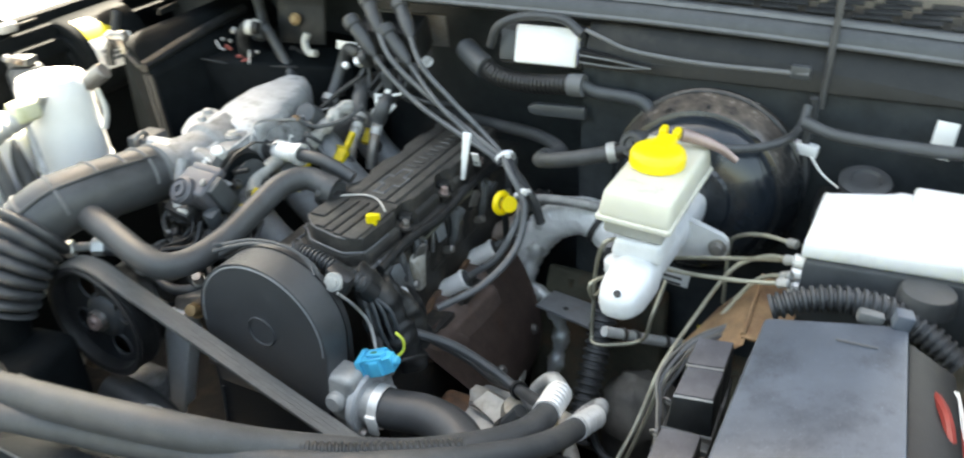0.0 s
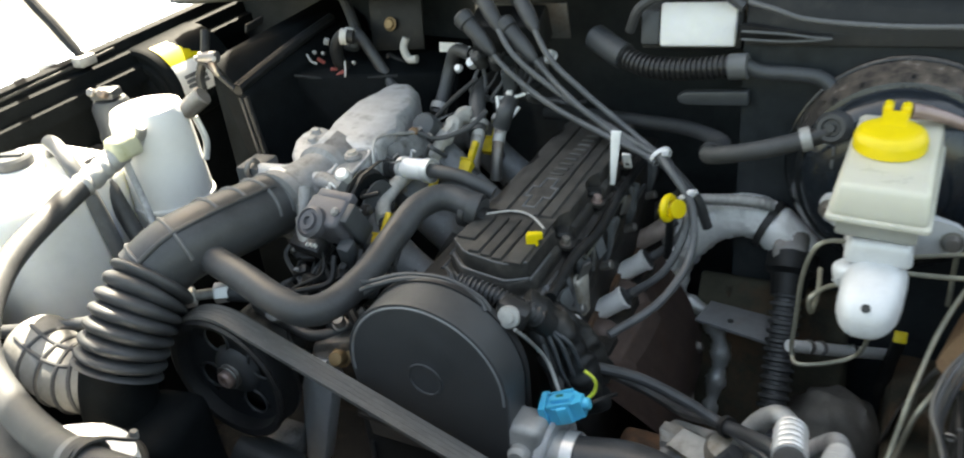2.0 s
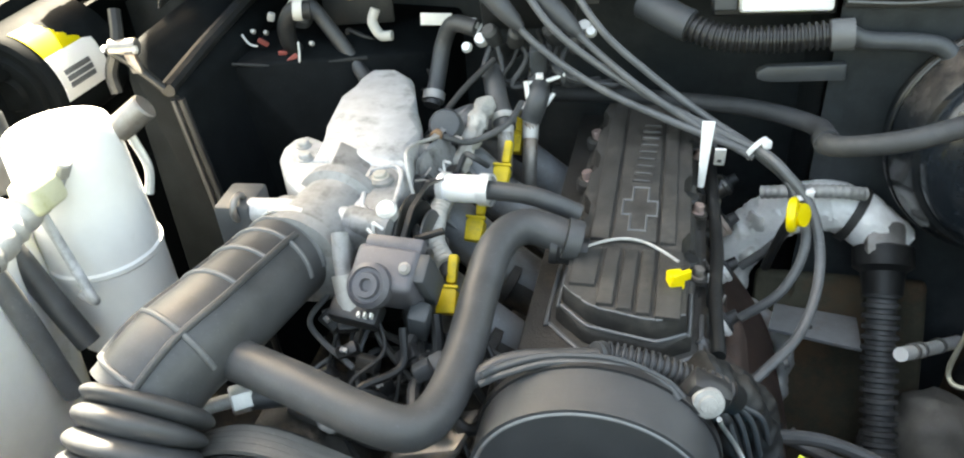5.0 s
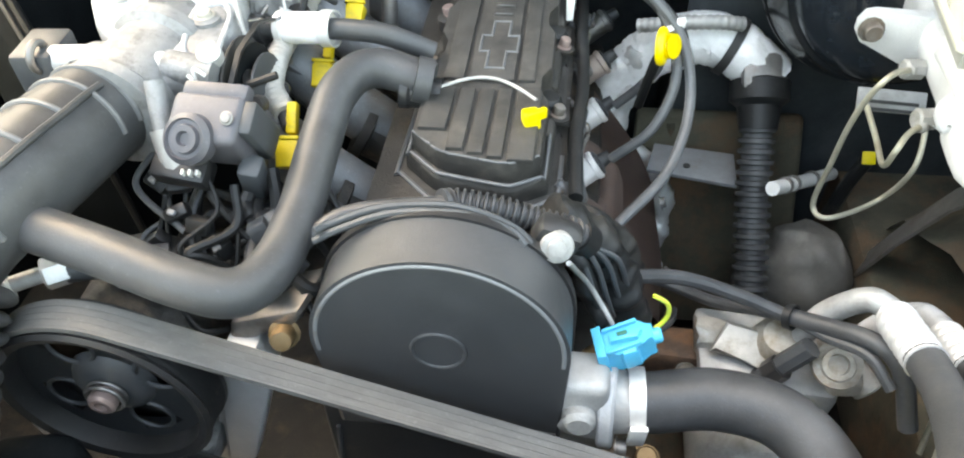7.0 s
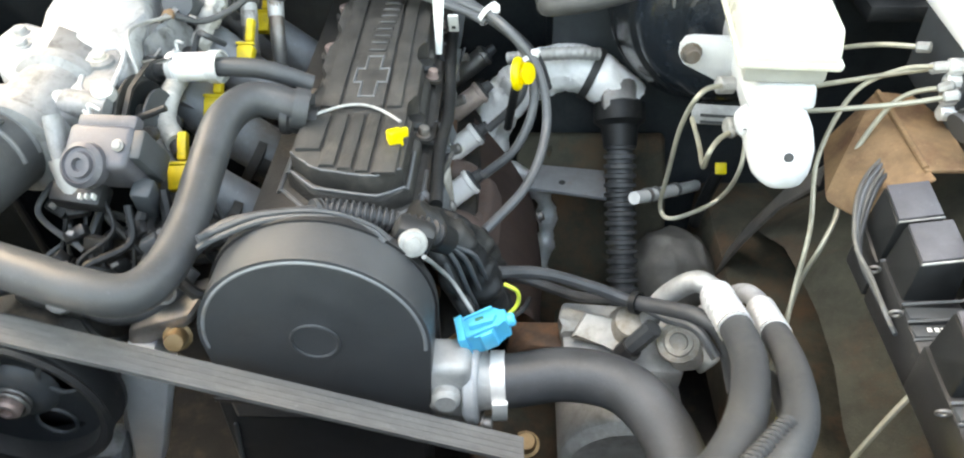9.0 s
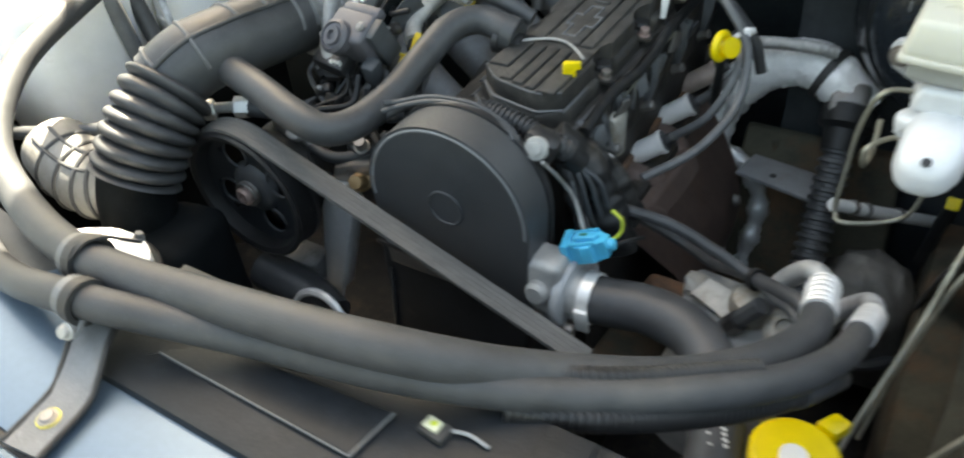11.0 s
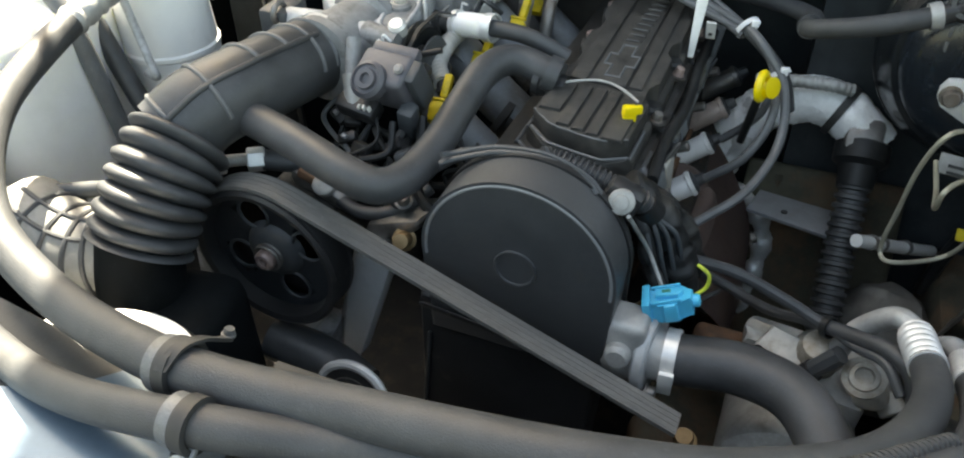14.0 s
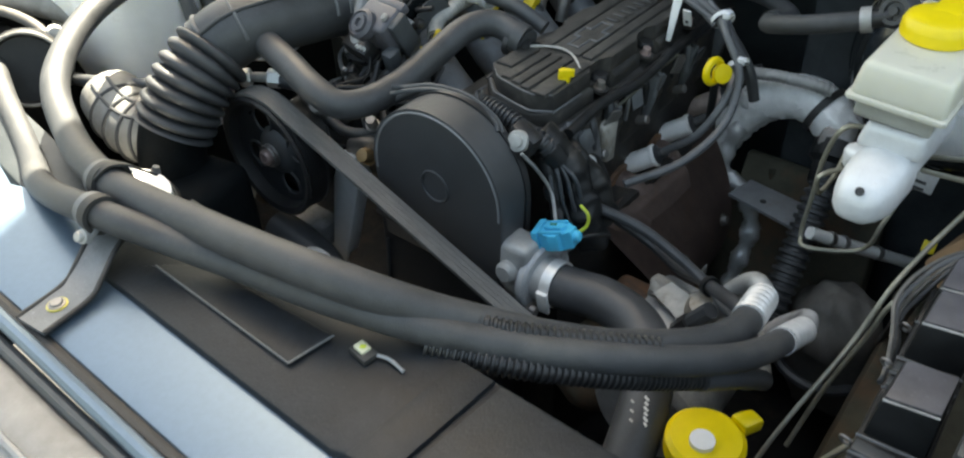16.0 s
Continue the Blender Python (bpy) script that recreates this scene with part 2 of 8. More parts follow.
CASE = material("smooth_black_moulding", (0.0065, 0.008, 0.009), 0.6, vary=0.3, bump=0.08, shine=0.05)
SHROUD = material("scuffed_black_shroud", (0.0115, 0.0145, 0.018), 0.5, shine=0.3, vary=0.35, bump=0.25, dirt=(0.022, 0.026, 0.031), dirt_amount=0.3)
DUSTY = material("dusty_rubber", (0.11, 0.104, 0.094), 0.6, vary=0.25, bump=0.3, dirt=(0.2, 0.19, 0.17), dirt_amount=0.4)
BLEACHED = material("sun_bleached_rubber", (0.23, 0.225, 0.21), 0.55, vary=0.25, bump=0.3, dirt=(0.12, 0.115, 0.105), dirt_amount=0.45, dirt_scale=30)
PINKSTEEL = material("heat_tinted_steel", (0.36, 0.27, 0.25), 0.4, 0.5, vary=0.2)
BELT = material("worn_belt_rubber", (0.125, 0.123, 0.117), 0.6, vary=0.2, bump=0.3)
GREENBOARD = material("green_board", (0.02, 0.16, 0.11), 0.5)
FADEDRED = material("faded_red_paint", (0.28, 0.07, 0.06), 0.6)
GREYCAST = material("grey_cast_runner", (0.155, 0.165, 0.175), 0.5, 0.3, vary=0.2, bump=0.4, dirt=(0.1, 0.09, 0.075), dirt_amount=0.5)
TANRUST = material("tan_rusted_sheet", (0.245, 0.15, 0.08), 0.75, vary=0.3, bump=0.5, dirt=(0.13, 0.06, 0.035), dirt_amount=0.5, dirt_scale=22)
TANALU = material("stained_aluminium", (0.44, 0.42, 0.38), 0.55, 0.3, vary=0.25, bump=0.5, dirt=(0.20, 0.16, 0.11), dirt_amount=0.6, dirt_scale=25)
PALECAST = material("pale_cast_alloy", (0.68, 0.69, 0.70), 0.5, 0.2, vary=0.08, bump=0.4, dirt=(0.45, 0.44, 0.42), dirt_amount=0.15)
CABLEGREY = material("glossy_cable_sheath", (0.10, 0.104, 0.108), 0.32, vary=0.2, bump=0.15, dirt=(0.16, 0.15, 0.135), dirt_amount=0.3)
# Greyer copy of milky_plastic that carries the lower tank's shade in its colour.
RESSHADE = material("shaded_milky_plastic", (0.34, 0.345, 0.32), 0.35, vary=0.1, trans=0.15, specks=0.0)
ENAMEL = material("clean_blue_black_enamel", (0.013, 0.018, 0.024), 0.24, vary=0.25, coat=0.4, bump=0.03, dirt=(0.03, 0.03, 0.03), dirt_amount=0.2)
WARMSTEEL = material("heat_browned_steel", (0.50, 0.40, 0.35), 0.4, 0.15, vary=0.25, dirt=(0.30, 0.20, 0.15), dirt_amount=0.4)
RELAYTOP = material("scuffed_purple_grey_plastic", (0.078, 0.078, 0.090), 0.45, vary=0.25, dirt=(0.11, 0.105, 0.10), dirt_amount=0.3)
BUMPERGREY = material("faded_grey_bumper", (0.22, 0.222, 0.222), 0.5, vary=0.2, dirt=(0.16, 0.15, 0.135), dirt_amount=0.4)
YELLOWPASS = material("yellow_passivated_zinc", (0.42, 0.38, 0.10), 0.4, 0.4, vary=0.25)
MASKING = material("masking_tape", (0.5, 0.49, 0.46), 0.6, vary=0.1)


# ---- mesh helpers ----
def finish(name, bm, mat, sharp=35):
    me = bpy.data.meshes.new(name)
    bmesh.ops.recalc_face_normals(bm, faces=bm.faces[:])
    bm.to_mesh(me)
    bm.free()
    for p in me.polygons:
        p.use_smooth = True
    me.set_sharp_from_angle(angle=radians(sharp))
    me.materials.append(mat)
    return me


def part(name, bm, mat, parent=None, label="", sharp=35):
    ob = new(name, finish(name, bm, mat, sharp))
    if parent is not None:
        ob.parent = parent
    return tagged(ob, label) if label else ob


def thing(name, label, category, group="", kind=""):
    return tagged(new(name), label, category, group, kind)


def solid(name, bm, mat, label, category, group="", kind="", sharp=35):
    return tagged(part(name, bm, mat, None, "", sharp), label, category, group, kind)


def spline(points, n=10):
    """Points of a smooth line through the control points."""
    P = [Vector(p) for p in points]
    if len(P) == 2:
        return [P[0].lerp(P[1], k / n) for k in range(n + 1)]
    Q = [2 * P[0] - P[1], *P, 2 * P[-1] - P[-2]]
    out = []
    for i in range(1, len(Q) - 2):
        a, b, c, d = Q[i - 1:i + 3]
        for j in range(n):
            k = j / n
            out.append(0.5 * (2 * b + (c - a) * k + (2 * a - 5 * b + 4 * c - d) * k * k + (3 * b - 3 * c + d - a) * k ** 3))
    out.append(P[-1])
    return out


def even(line, step):
    """The same line in steps of even length."""
    out, rest = [line[0].copy()], step
    for a, b in zip(line[:-1], line[1:]):
        seg = (b - a).length
        while seg > 1e-9 and rest <= seg:
            a = a.lerp(b, rest / seg)
            out.append(a.copy())
            seg = (b - a).length
            rest = step
        rest -= seg
    if (out[-1] - line[-1]).length > step * 0.3:
        out.append(line[-1].copy())
    return out


def sweep(bm, line, radius, seg=14, caps=True, oval=1.0):
    """A tube along a line; radius is a number or a function of the length run."""
    rings, run, up = [], 0.0, None
    for i, p in enumerate(line):
        d = (line[min(i + 1, len(line) - 1)] - line[max(i - 1, 0)]).normalized()
        if up is None:
            up = d.orthogonal().normalized()
        up = (up - up.dot(d) * d).normalized()
        side = d.cross(up)
        if i:
            run += (p - line[i - 1]).length
        r = radius(run) if callable(radius) else radius
        rings.append([bm.verts.new(p + r * (math.cos(a) * up + oval * math.sin(a) * side)) for a in (2 * math.pi * k / seg for k in range(seg))])
    for a, b in zip(rings[:-1], rings[1:]):
        for k in range(seg):
            bm.faces.new((a[k], a[(k + 1) % seg], b[(k + 1) % seg], b[k]))
    if caps:
        bm.faces.new(rings[0][::-1])
        bm.faces.new(rings[-1])
    return bm


def pipe(points, radius, seg=14, n=10, bm=None):
    return sweep(bm or bmesh.new(), spline(points, n), radius, seg)


def ribbed(points, radius, pitch, depth, seg=16, bm=None, smooth=False):
    """A corrugated tube."""
    line = even(spline(points, 20), pitch / 6)
    wave = (lambda s: radius - depth * (0.5 - 0.5 * math.cos(2 * math.pi * s / pitch))) if smooth else (lambda s: radius - depth * (0 if (s / pitch) % 1 < 0.55 else 1))
    return sweep(bm or bmesh.new(), line, wave, seg)


def length(points, n=10):
    L = spline(points, n)
    return sum((b - a).length for a, b in zip(L[:-1], L[1:]))


def stretch(points, a, b, n=24):
    """The stretch of a spline between two fractions of its length."""
    L = even(spline(points, 20), length(points, 20) / 200)
    return L[int(a * (len(L) - 1)):int(b * (len(L) - 1)) + 1]


def facing(p, axis, turn=0.0):
    """A pose at p whose z runs along axis."""
    q = Vector(axis).normalized().to_track_quat('Z', 'Y').to_matrix().to_4x4()
    return Matrix.Translation(p) @ q @ Matrix.Rotation(radians(turn), 4, 'Z')


def lathe(profile, m=None, seg=28, bm=None, arc=None):
    """Turns a profile of (radius, height) round z."""
    bm = bm or bmesh.new()
    m = m or Matrix()
    rings = []
    for r, z in profile:
        if r < 1e-6:
            rings.append([bm.verts.new(m @ Vector((0, 0, z)))])
        else:
            rings.append([bm.verts.new(m @ Vector((r * math.cos(2 * math.pi * k / seg), r * math.sin(2 * math.pi * k / seg), z))) for k in range(seg)])
    for a, b in zip(rings[:-1], rings[1:]):
        for k in range(seg):
            j = (k + 1) % seg
            f = [a[k % len(a)], a[j % len(a)], b[j % len(b)], b[k % len(b)]]
            f = [v for i, v in enumerate(f) if v not in f[:i]]
            if len(f) > 2:
                bm.faces.new(f)
    if len(rings[0]) > 1:
        bm.faces.new(rings[0][::-1])
    if len(rings[-1]) > 1:
        bm.faces.new(rings[-1])
    return bm


def rod(p, axis, r, h, seg=20, bm=None, bevel=0.0015):
    b = min(bevel, r * 0.4, h * 0.4)
    return lathe([(r - b, 0), (r, b), (r, h - b), (r - b, h)], facing(p, axis), seg, bm)


def block(size, m=None, bevel=0.003, seg=2, bm=None, taper=1.0):
    """A box about its centre with rounded edges; taper scales its foot."""
    own = bmesh.new()
    bmesh.ops.create_cube(own, size=1.0)
    for v in own.verts:
        k = taper if v.co.z < 0 else 1.0
        v.co = Vector((v.co.x * size[0] * k, v.co.y * size[1] * k, v.co.z * size[2]))
    if bevel:
        bmesh.ops.bevel(own, geom=own.edges[:], offset=bevel, segments=seg, affect='EDGES', profile=0.5)
    return merge(bm, own, m)


def merge(bm, own, m=None):
    if m is not None:
        own.transform(m)
    if bm is None:
        return own
    me = bpy.data.meshes.new("joined")
    own.to_mesh(me)
    own.free()
    bm.from_mesh(me)
    bpy.data.meshes.remove(me)
    return bm


def slab(outline, low, high, m=None, bevel=0.002, bm=None, seg=2):
    """An outline in x and y, raised from low to high, with rounded edges."""
    own = bmesh.new()
    foot = [own.verts.new((x, y, low)) for x, y in outline]
    top = [own.verts.new((x, y, high)) for x, y in outline]
    own.faces.new(foot[::-1])
    own.faces.new(top)
    for i in range(len(outline)):
        j = (i + 1) % len(outline)
        own.faces.new((foot[i], foot[j], top[j], top[i]))
    if bevel:
        rim = [e for e in own.edges if abs(e.verts[0].co.z - e.verts[1].co.z) < 1e-9]
        bmesh.ops.bevel(own, geom=rim, offset=bevel, segments=seg, affect='EDGES', profile=0.5)
    return merge(bm, own, m)


def hull(points, bevel=0.0, bm=None, seg=2):
    own = bmesh.new()
    for p in points:
        own.verts.new(p)
    res = bmesh.ops.convex_hull(own, input=own.verts[:])
    bmesh.ops.delete(own, geom=[v for v in own.verts if not v.link_faces], context='VERTS')
    bmesh.ops.dissolve_limit(own, angle_limit=radians(3), verts=own.verts[:], edges=own.edges[:])
    if bevel:
        bmesh.ops.bevel(own, geom=own.edges[:], offset=bevel, segments=seg, affect='EDGES', profile=0.5)
    return merge(bm, own)


def strip(line, width_dir, width, thick, bm=None):
    """A flat band along a line."""
    own = bmesh.new()
    w = Vector(width_dir).normalized() * width / 2
    rows = []
    for i, p in enumerate(line):
        d = (line[min(i + 1, len(line) - 1)] - line[max(i - 1, 0)]).normalized()
        n = d.cross(w).normalized() * thick / 2
        rows.append([own.verts.new(p + s * w + k * n) for s, k in ((-1, -1), (1, -1), (1, 1), (-1, 1))])
    for a, b in zip(rows[:-1], rows[1:]):
        for k in range(4):
            own.faces.new((a[k], a[(k + 1) % 4], b[(k + 1) % 4], b[k]))
    own.faces.new(rows[0][::-1])
    own.faces.new(rows[-1])
    return merge(bm, own)


def hexbolt(p, axis, r=0.007, h=0.006, flange=True, bm=None):
    m = facing(p, axis)
    prof = [(r * 1.35, 0), (r * 1.35, 0.0012), (r, 0.0016)] if flange else [(r, 0)]
    bm = lathe(prof + [(r, h * 0.8), (r * 0.85, h)], m, 6 if not flange else 12, bm)
    return bm


def ring(p, axis, r, tube, bm=None, seg=28):
    """A round band or O-ring."""
    m = facing(p, axis)
    bm = bm or bmesh.new()
    circle = [m @ Vector((r * math.cos(a), r * math.sin(a), 0)) for a in (2 * math.pi * k / seg for k in range(seg))]
    rows = []
    ax = m.to_3x3() @ Vector((0, 0, 1))
    for c in circle:
        out = (c - m.translation).normalized()
        rows.append([bm.verts.new(c + tube * (math.cos(a) * out + math.sin(a) * ax)) for a in (2 * math.pi * k / 8 for k in range(8))])
    for i in range(seg):
        a, b = rows[i], rows[(i + 1) % seg]
        for k in range(8):
            bm.faces.new((a[k], a[(k + 1) % 8], b[(k + 1) % 8], b[k]))
    return bm


def band(p, axis, r, width, thick=0.0012, bm=None, seg=28):
    """A clamp band round a hose."""
    return lathe([(r, -width / 2), (r + thick, -width / 2), (r + thick, width / 2), (r, width / 2), (r, -width / 2)], facing(p, axis), seg, bm)


# ---- the setting ----
def sheet(name, corners, thick, mat, label, category, kind="structure"):
    a, b, c, d = (Vector(p) for p in corners)
    n = (b - a).cross(d - a).normalized() * thick
    bm = bmesh.new()
    top = [bm.verts.new(p) for p in (a, b, c, d)]
    low = [bm.verts.new(p - n) for p in (a, b, c, d)]
    bm.faces.new(top)
    bm.faces.new(low[::-1])
    for i in range(4):
        j = (i + 1) % 4
        bm.faces.new((top[j], top[i], low[i], low[j]))
    return solid(name, bm, mat, label, category, "", kind)


sheet("ground", [(-400, -400, 0), (400, -400, 0), (400, 400, 0), (-400, 400, 0)], 0.2, CONCRETE, "dark concrete yard under and round the car", "ground")
sheet("bay_floor", [(-0.72, -0.27, 0.36), (0.70, -0.27, 0.36), (0.70, 0.62, 0.36), (-0.72, 0.62, 0.36)], 0.02, GREASE, "dark oily underbody below the engine", "floor")

# side walls of the bay with their flanged rails
sheet("wall_east", [(0.70, -0.42, 0.36), (0.70, 0.64, 0.36), (0.70, 0.64, 1.02), (0.70, -0.42, 1.02)][::-1], 0.02, BAYPAINT, "dark painted inner wing on the driver's side", "wall")
# Blacker than wall_east: the deep shade on this side is in the colour.
sheet("wall_west", [(-0.715, -0.42, 0.36), (-0.715, 0.64, 0.36), (-0.715, 0.64, 0.985), (-0.715, -0.42, 0.985)], 0.02, CASE, "inner wing on the passenger's side, coloured blacker for its deep shade", "wall")


def wing(name, s, label):
    """The outer wing: a dark flanged rail along the bay, then the painted skin."""
    ob = thing(name, label, "fender", "car wings", "structure")
    x0 = 0.695
    rail = [(0.0, 0.94), (0.0, 0.963), (0.012, 0.966), (0.014, 0.985), (0.026, 0.988), (0.028, 1.003), (0.042, 1.006), (0.042, 0.94)]
    skin = [(0.044, 0.95), (0.044, 1.004), (0.05, 1.008), (0.075, 1.012), (0.13, 1.008), (0.19, 0.985), (0.225, 0.93), (0.24, 0.80), (0.242, 0.5), (0.22, 0.5), (0.21, 0.9)]
    for nm, prof, mat_ in (("gutter_rail", rail, CASE), ("outer_skin", skin, PAINT)):
        bm = bmesh.new()
        rows = []
        for y, drop in ((-0.46, 0.05), (-0.35, 0.02), (-0.2, 0.005), (0.0, 0), (0.3, -0.012), (0.7, -0.03), (1.2, -0.04)):
            rows.append([bm.verts.new((s * (x0 + px), y, pz - drop)) for px, pz in prof])
        for a, b in zip(rows[:-1], rows[1:]):
            for k in range(len(prof)):
                j = (k + 1) % len(prof)
                bm.faces.new((a[k], a[j], b[j], b[k]))
        bm.faces.new(rows[0])
        bm.faces.new(rows[-1][::-1])
        part(nm, bm, mat_, ob, "", 50)
    return ob


left_wing = wing("fender", -1, "slate blue painted wing with a dark gutter rail along the bay")
part("pale_sticker", block((0.012, 0.030, 0.002), pose(-0.716, -0.015, 0.990, 0, 40, 0), 0.0004), LABEL, left_wing)
part("pale_sticker", block((0.010, 0.016, 0.002), pose(-0.716, 0.075, 0.994, 0, 40, 0), 0.0004), MASKING, left_wing)
part("rail_groove", block((0.004, 0.24, 0.004), pose(-0.722, 0.20, 1.004, 3, 0, 0), 0.001), INK, left_wing)
wing("fender", 1, "slate blue painted wing beside the relay box")
prop = thing("hood_prop", "black hood prop rod clipped to the wing rail", "prop rod")
part("rod", pipe([(-0.712, 0.258, 1.012), (-0.752, 0.258, 1.062), (-0.80, 0.260, 1.122), (-0.83, 0.29, 1.20), (-0.80, 0.40, 1.50), (-0.70, 0.495, 1.98)], 0.0075, 10), DULL, prop)
part("pivot", block((0.022, 0.03, 0.016), pose(-0.712, 0.258, 1.012), 0.004), DULLALU, prop, "pale plastic pivot clip")

# firewall: deep behind the engine, set forward behind the brake servo
sheet("firewall", [(-0.72, 0.60, 0.36), (0.22, 0.60, 0.36), (0.22, 0.60, 1.06), (-0.72, 0.60, 1.06)], 0.02, BAYPAINT, "dark painted bulkhead behind the engine", "wall")
sheet("firewall", [(0.20, 0.45, 0.36), (0.70, 0.45, 0.36), (0.70, 0.43, 1.035), (0.20, 0.43, 1.03)], 0.02, BAYPAINT, "dark painted bulkhead panel behind the brake servo", "wall")
sheet("firewall", [(0.20, 0.60, 0.36), (0.20, 0.45, 0.36), (0.20, 0.43, 1.03), (0.20, 0.60, 1.03)], 0.02, BAYPAINT, "dark side of the bulkhead recess", "wall")

# cowl: a black plastic trough with a pale lip and a grille behind
cowl = thing("cowl", "black plastic cowl trough with a pale rubber lip below the windscreen", "cowl", "", "structure")
part("cowl_face", hull([(x, y, z) for x, t in ((0.20, 0.65), (0.69, 1)) for y, z in ((0.425, 0.995 + 0.030 * t), (0.475, 0.995 + 0.030 * t), (0.446, 1.072), (0.475, 1.072))], 0.004), DULL, cowl)


def cowl_sweep(profile, lift=0.0):
    """A section (y, z) carried across the car along the crowned line of the cowl."""
    bm = bmesh.new()
    rows = []
    for x in [-0.70 + 0.139 * i for i in range(11)]:
        crown = 1.077 - 0.028 * ((x - 0.27) / 0.97) ** 2 - 0.006 * max(0, (x - 0.3) / 0.39) + lift
        rows.append([bm.verts.new((x, y, crown + z)) for y, z in profile])
    for a, b in zip(rows[:-1], rows[1:]):
        for k in range(len(profile)):
            n = (k + 1) % len(profile)
            bm.faces.new((a[k], a[n], b[n], b[k]))
    bm.faces.new(rows[0][::-1])
    bm.faces.new(rows[-1])
    return bm


part("cowl_lip", cowl_sweep([(0.440, 0.0), (0.436, 0.004), (0.437, 0.012), (0.447, 0.024), (0.462, 0.028), (0.470, 0.024), (0.470, -0.004), (0.450, -0.006)]), RELAY, cowl, "dark grey rubber lip", sharp=50)
part("lip_bead", cowl_sweep([(0.444, 0.0235), (0.446, 0.0275), (0.452, 0.0285), (0.455, 0.026)]), GREYBOX, cowl, "pale worn bead")
part("lip_bead", cowl_sweep([(0.4335, 0.001), (0.4325, 0.004), (0.4345, 0.007), (0.438, 0.004)]), GREYBOX, cowl)
part("cowl_deck", cowl_sweep([(0.466, 0.0), (0.466, 0.014), (0.50, 0.018), (0.58, 0.026), (0.95, 0.045), (0.95, 0.02)]), DULL, cowl)
slat = finish("grille_slat", hull([(x, y, z) for x in (-0.021, 0.021) for y, z in ((0, 0), (0.007, 0.003), (0, 0.003), (0.007, 0.006))], 0.0008), DULL)
for row in range(4):
    for i in range(20):
        x = -0.36 + 0.052 * i + 0.010 * row
        ob = new("grille_slat", slat)
        ob.parent = cowl
        ob.location = (x, 0.500 + 0.020 * row, 1.097 - 0.028 * ((x - 0.27) / 0.97) ** 2 - 0.006 * max(0, (x - 0.3) / 0.39) + 0.0022 * row)

# the open hood, hinged behind the cowl and propped up over the bay
hood = thing("hood", "raised slate blue hood with a dark underside", "hood", "", "structure")
HT = math.radians(75)
def hood_at(x, s, n):
    return (x, 0.76 - s * math.cos(HT) - n * math.sin(HT), 1.16 + s * math.sin(HT) - n * math.cos(HT))
part("outer_skin", hull([hood_at(x * (1 - 0.035 * s), s, n - 0.012 * (x / 0.7) ** 2) for x in (-0.735, -0.36, 0, 0.36, 0.735) for s in (0, 0.7, 1.34) for n in (-0.04, -0.03)], 0), PAINT, hood)
part("inner_frame", hull([hood_at(x * (1 - 0.06 * s), s, n) for x in (-0.68, 0.68) for s in (0.03, 1.30) for n in (-0.02, 0.0)], 0), BAYPAINT, hood)

# front crossmember: painted top, black plastic shroud, gap and bumper skin
crossmember = thing("front_panel", "slate blue painted front panel over the radiator", "panel", "", "structure")
part("painted_top", slab([(-0.72, -0.381), (0.70, -0.381), (0.70, -0.25), (-0.12, -0.25), (-0.15, -0.30), (-0.20, -0.318), (-0.40, -0.268), (-0.72, -0.205)], 0.86, 0.914, None, 0.006), PAINT, crossmember)
# Dark paint here stands for the shadow of the hoses on the panel edge.
part("rear_flange", hull([(-0.135, -0.262, 0.905), (-0.30, -0.262, 0.868), (-0.72, -0.18, 0.868), (-0.135, -0.31, 0.902), (-0.30, -0.31, 0.864), (-0.72, -0.24, 0.864), (-0.30, -0.262, 0.862), (-0.135, -0.262, 0.898)], 0.001), BAYPAINT, crossmember, "rear edge of the panel, coloured dark as the hose shadow")
part("edge_groove", pipe([(-0.72, -0.384, 0.905), (-0.2, -0.3845, 0.908), (0.1, -0.3845, 0.908), (0.70, -0.384, 0.905)], 0.0055, 10), INK, crossmember, "dark groove along the front edge")
part("front_lip", pipe([(-0.72, -0.399, 0.909), (-0.2, -0.3935, 0.914), (0.1, -0.3935, 0.914), (0.70, -0.399, 0.909)], 0.0055, 10), PAINT, crossmember)
sheet("radiator_wall", [(-0.70, -0.262, 0.36), (0.68, -0.262, 0.36), (0.68, -0.262, 0.86), (-0.70, -0.262, 0.86)], 0.03, DULL, "black radiator and fan surround behind the front panel", "radiator")
bumper = thing("bumper", "grey plastic bumper skin ahead of the front panel", "bumper", "", "structure")
bm = bmesh.new()
rows = []
for x in [-0.95 + 0.1 * i for i in range(20)]:
    bow = 0.10 * (x / 0.9) ** 2
    rows.append([bm.verts.new((x, y + bow, z)) for y, z in ((-0.405, 0.86), (-0.406, 0.900), (-0.413, 0.908), (-0.445, 0.904), (-0.49, 0.88), (-0.53, 0.82), (-0.55, 0.6), (-0.53, 0.6), (-0.47, 0.84))])
for a, b in zip(rows[:-1], rows[1:]):
    for k in range(9):
        j = (k + 1) % 9
        bm.faces.new((a[k], b[k], b[j], a[j]))
bm.faces.new(rows[0])
bm.faces.new(rows[-1][::-1])
part("skin", bm, BUMPERGREY, bumper, sharp=60)
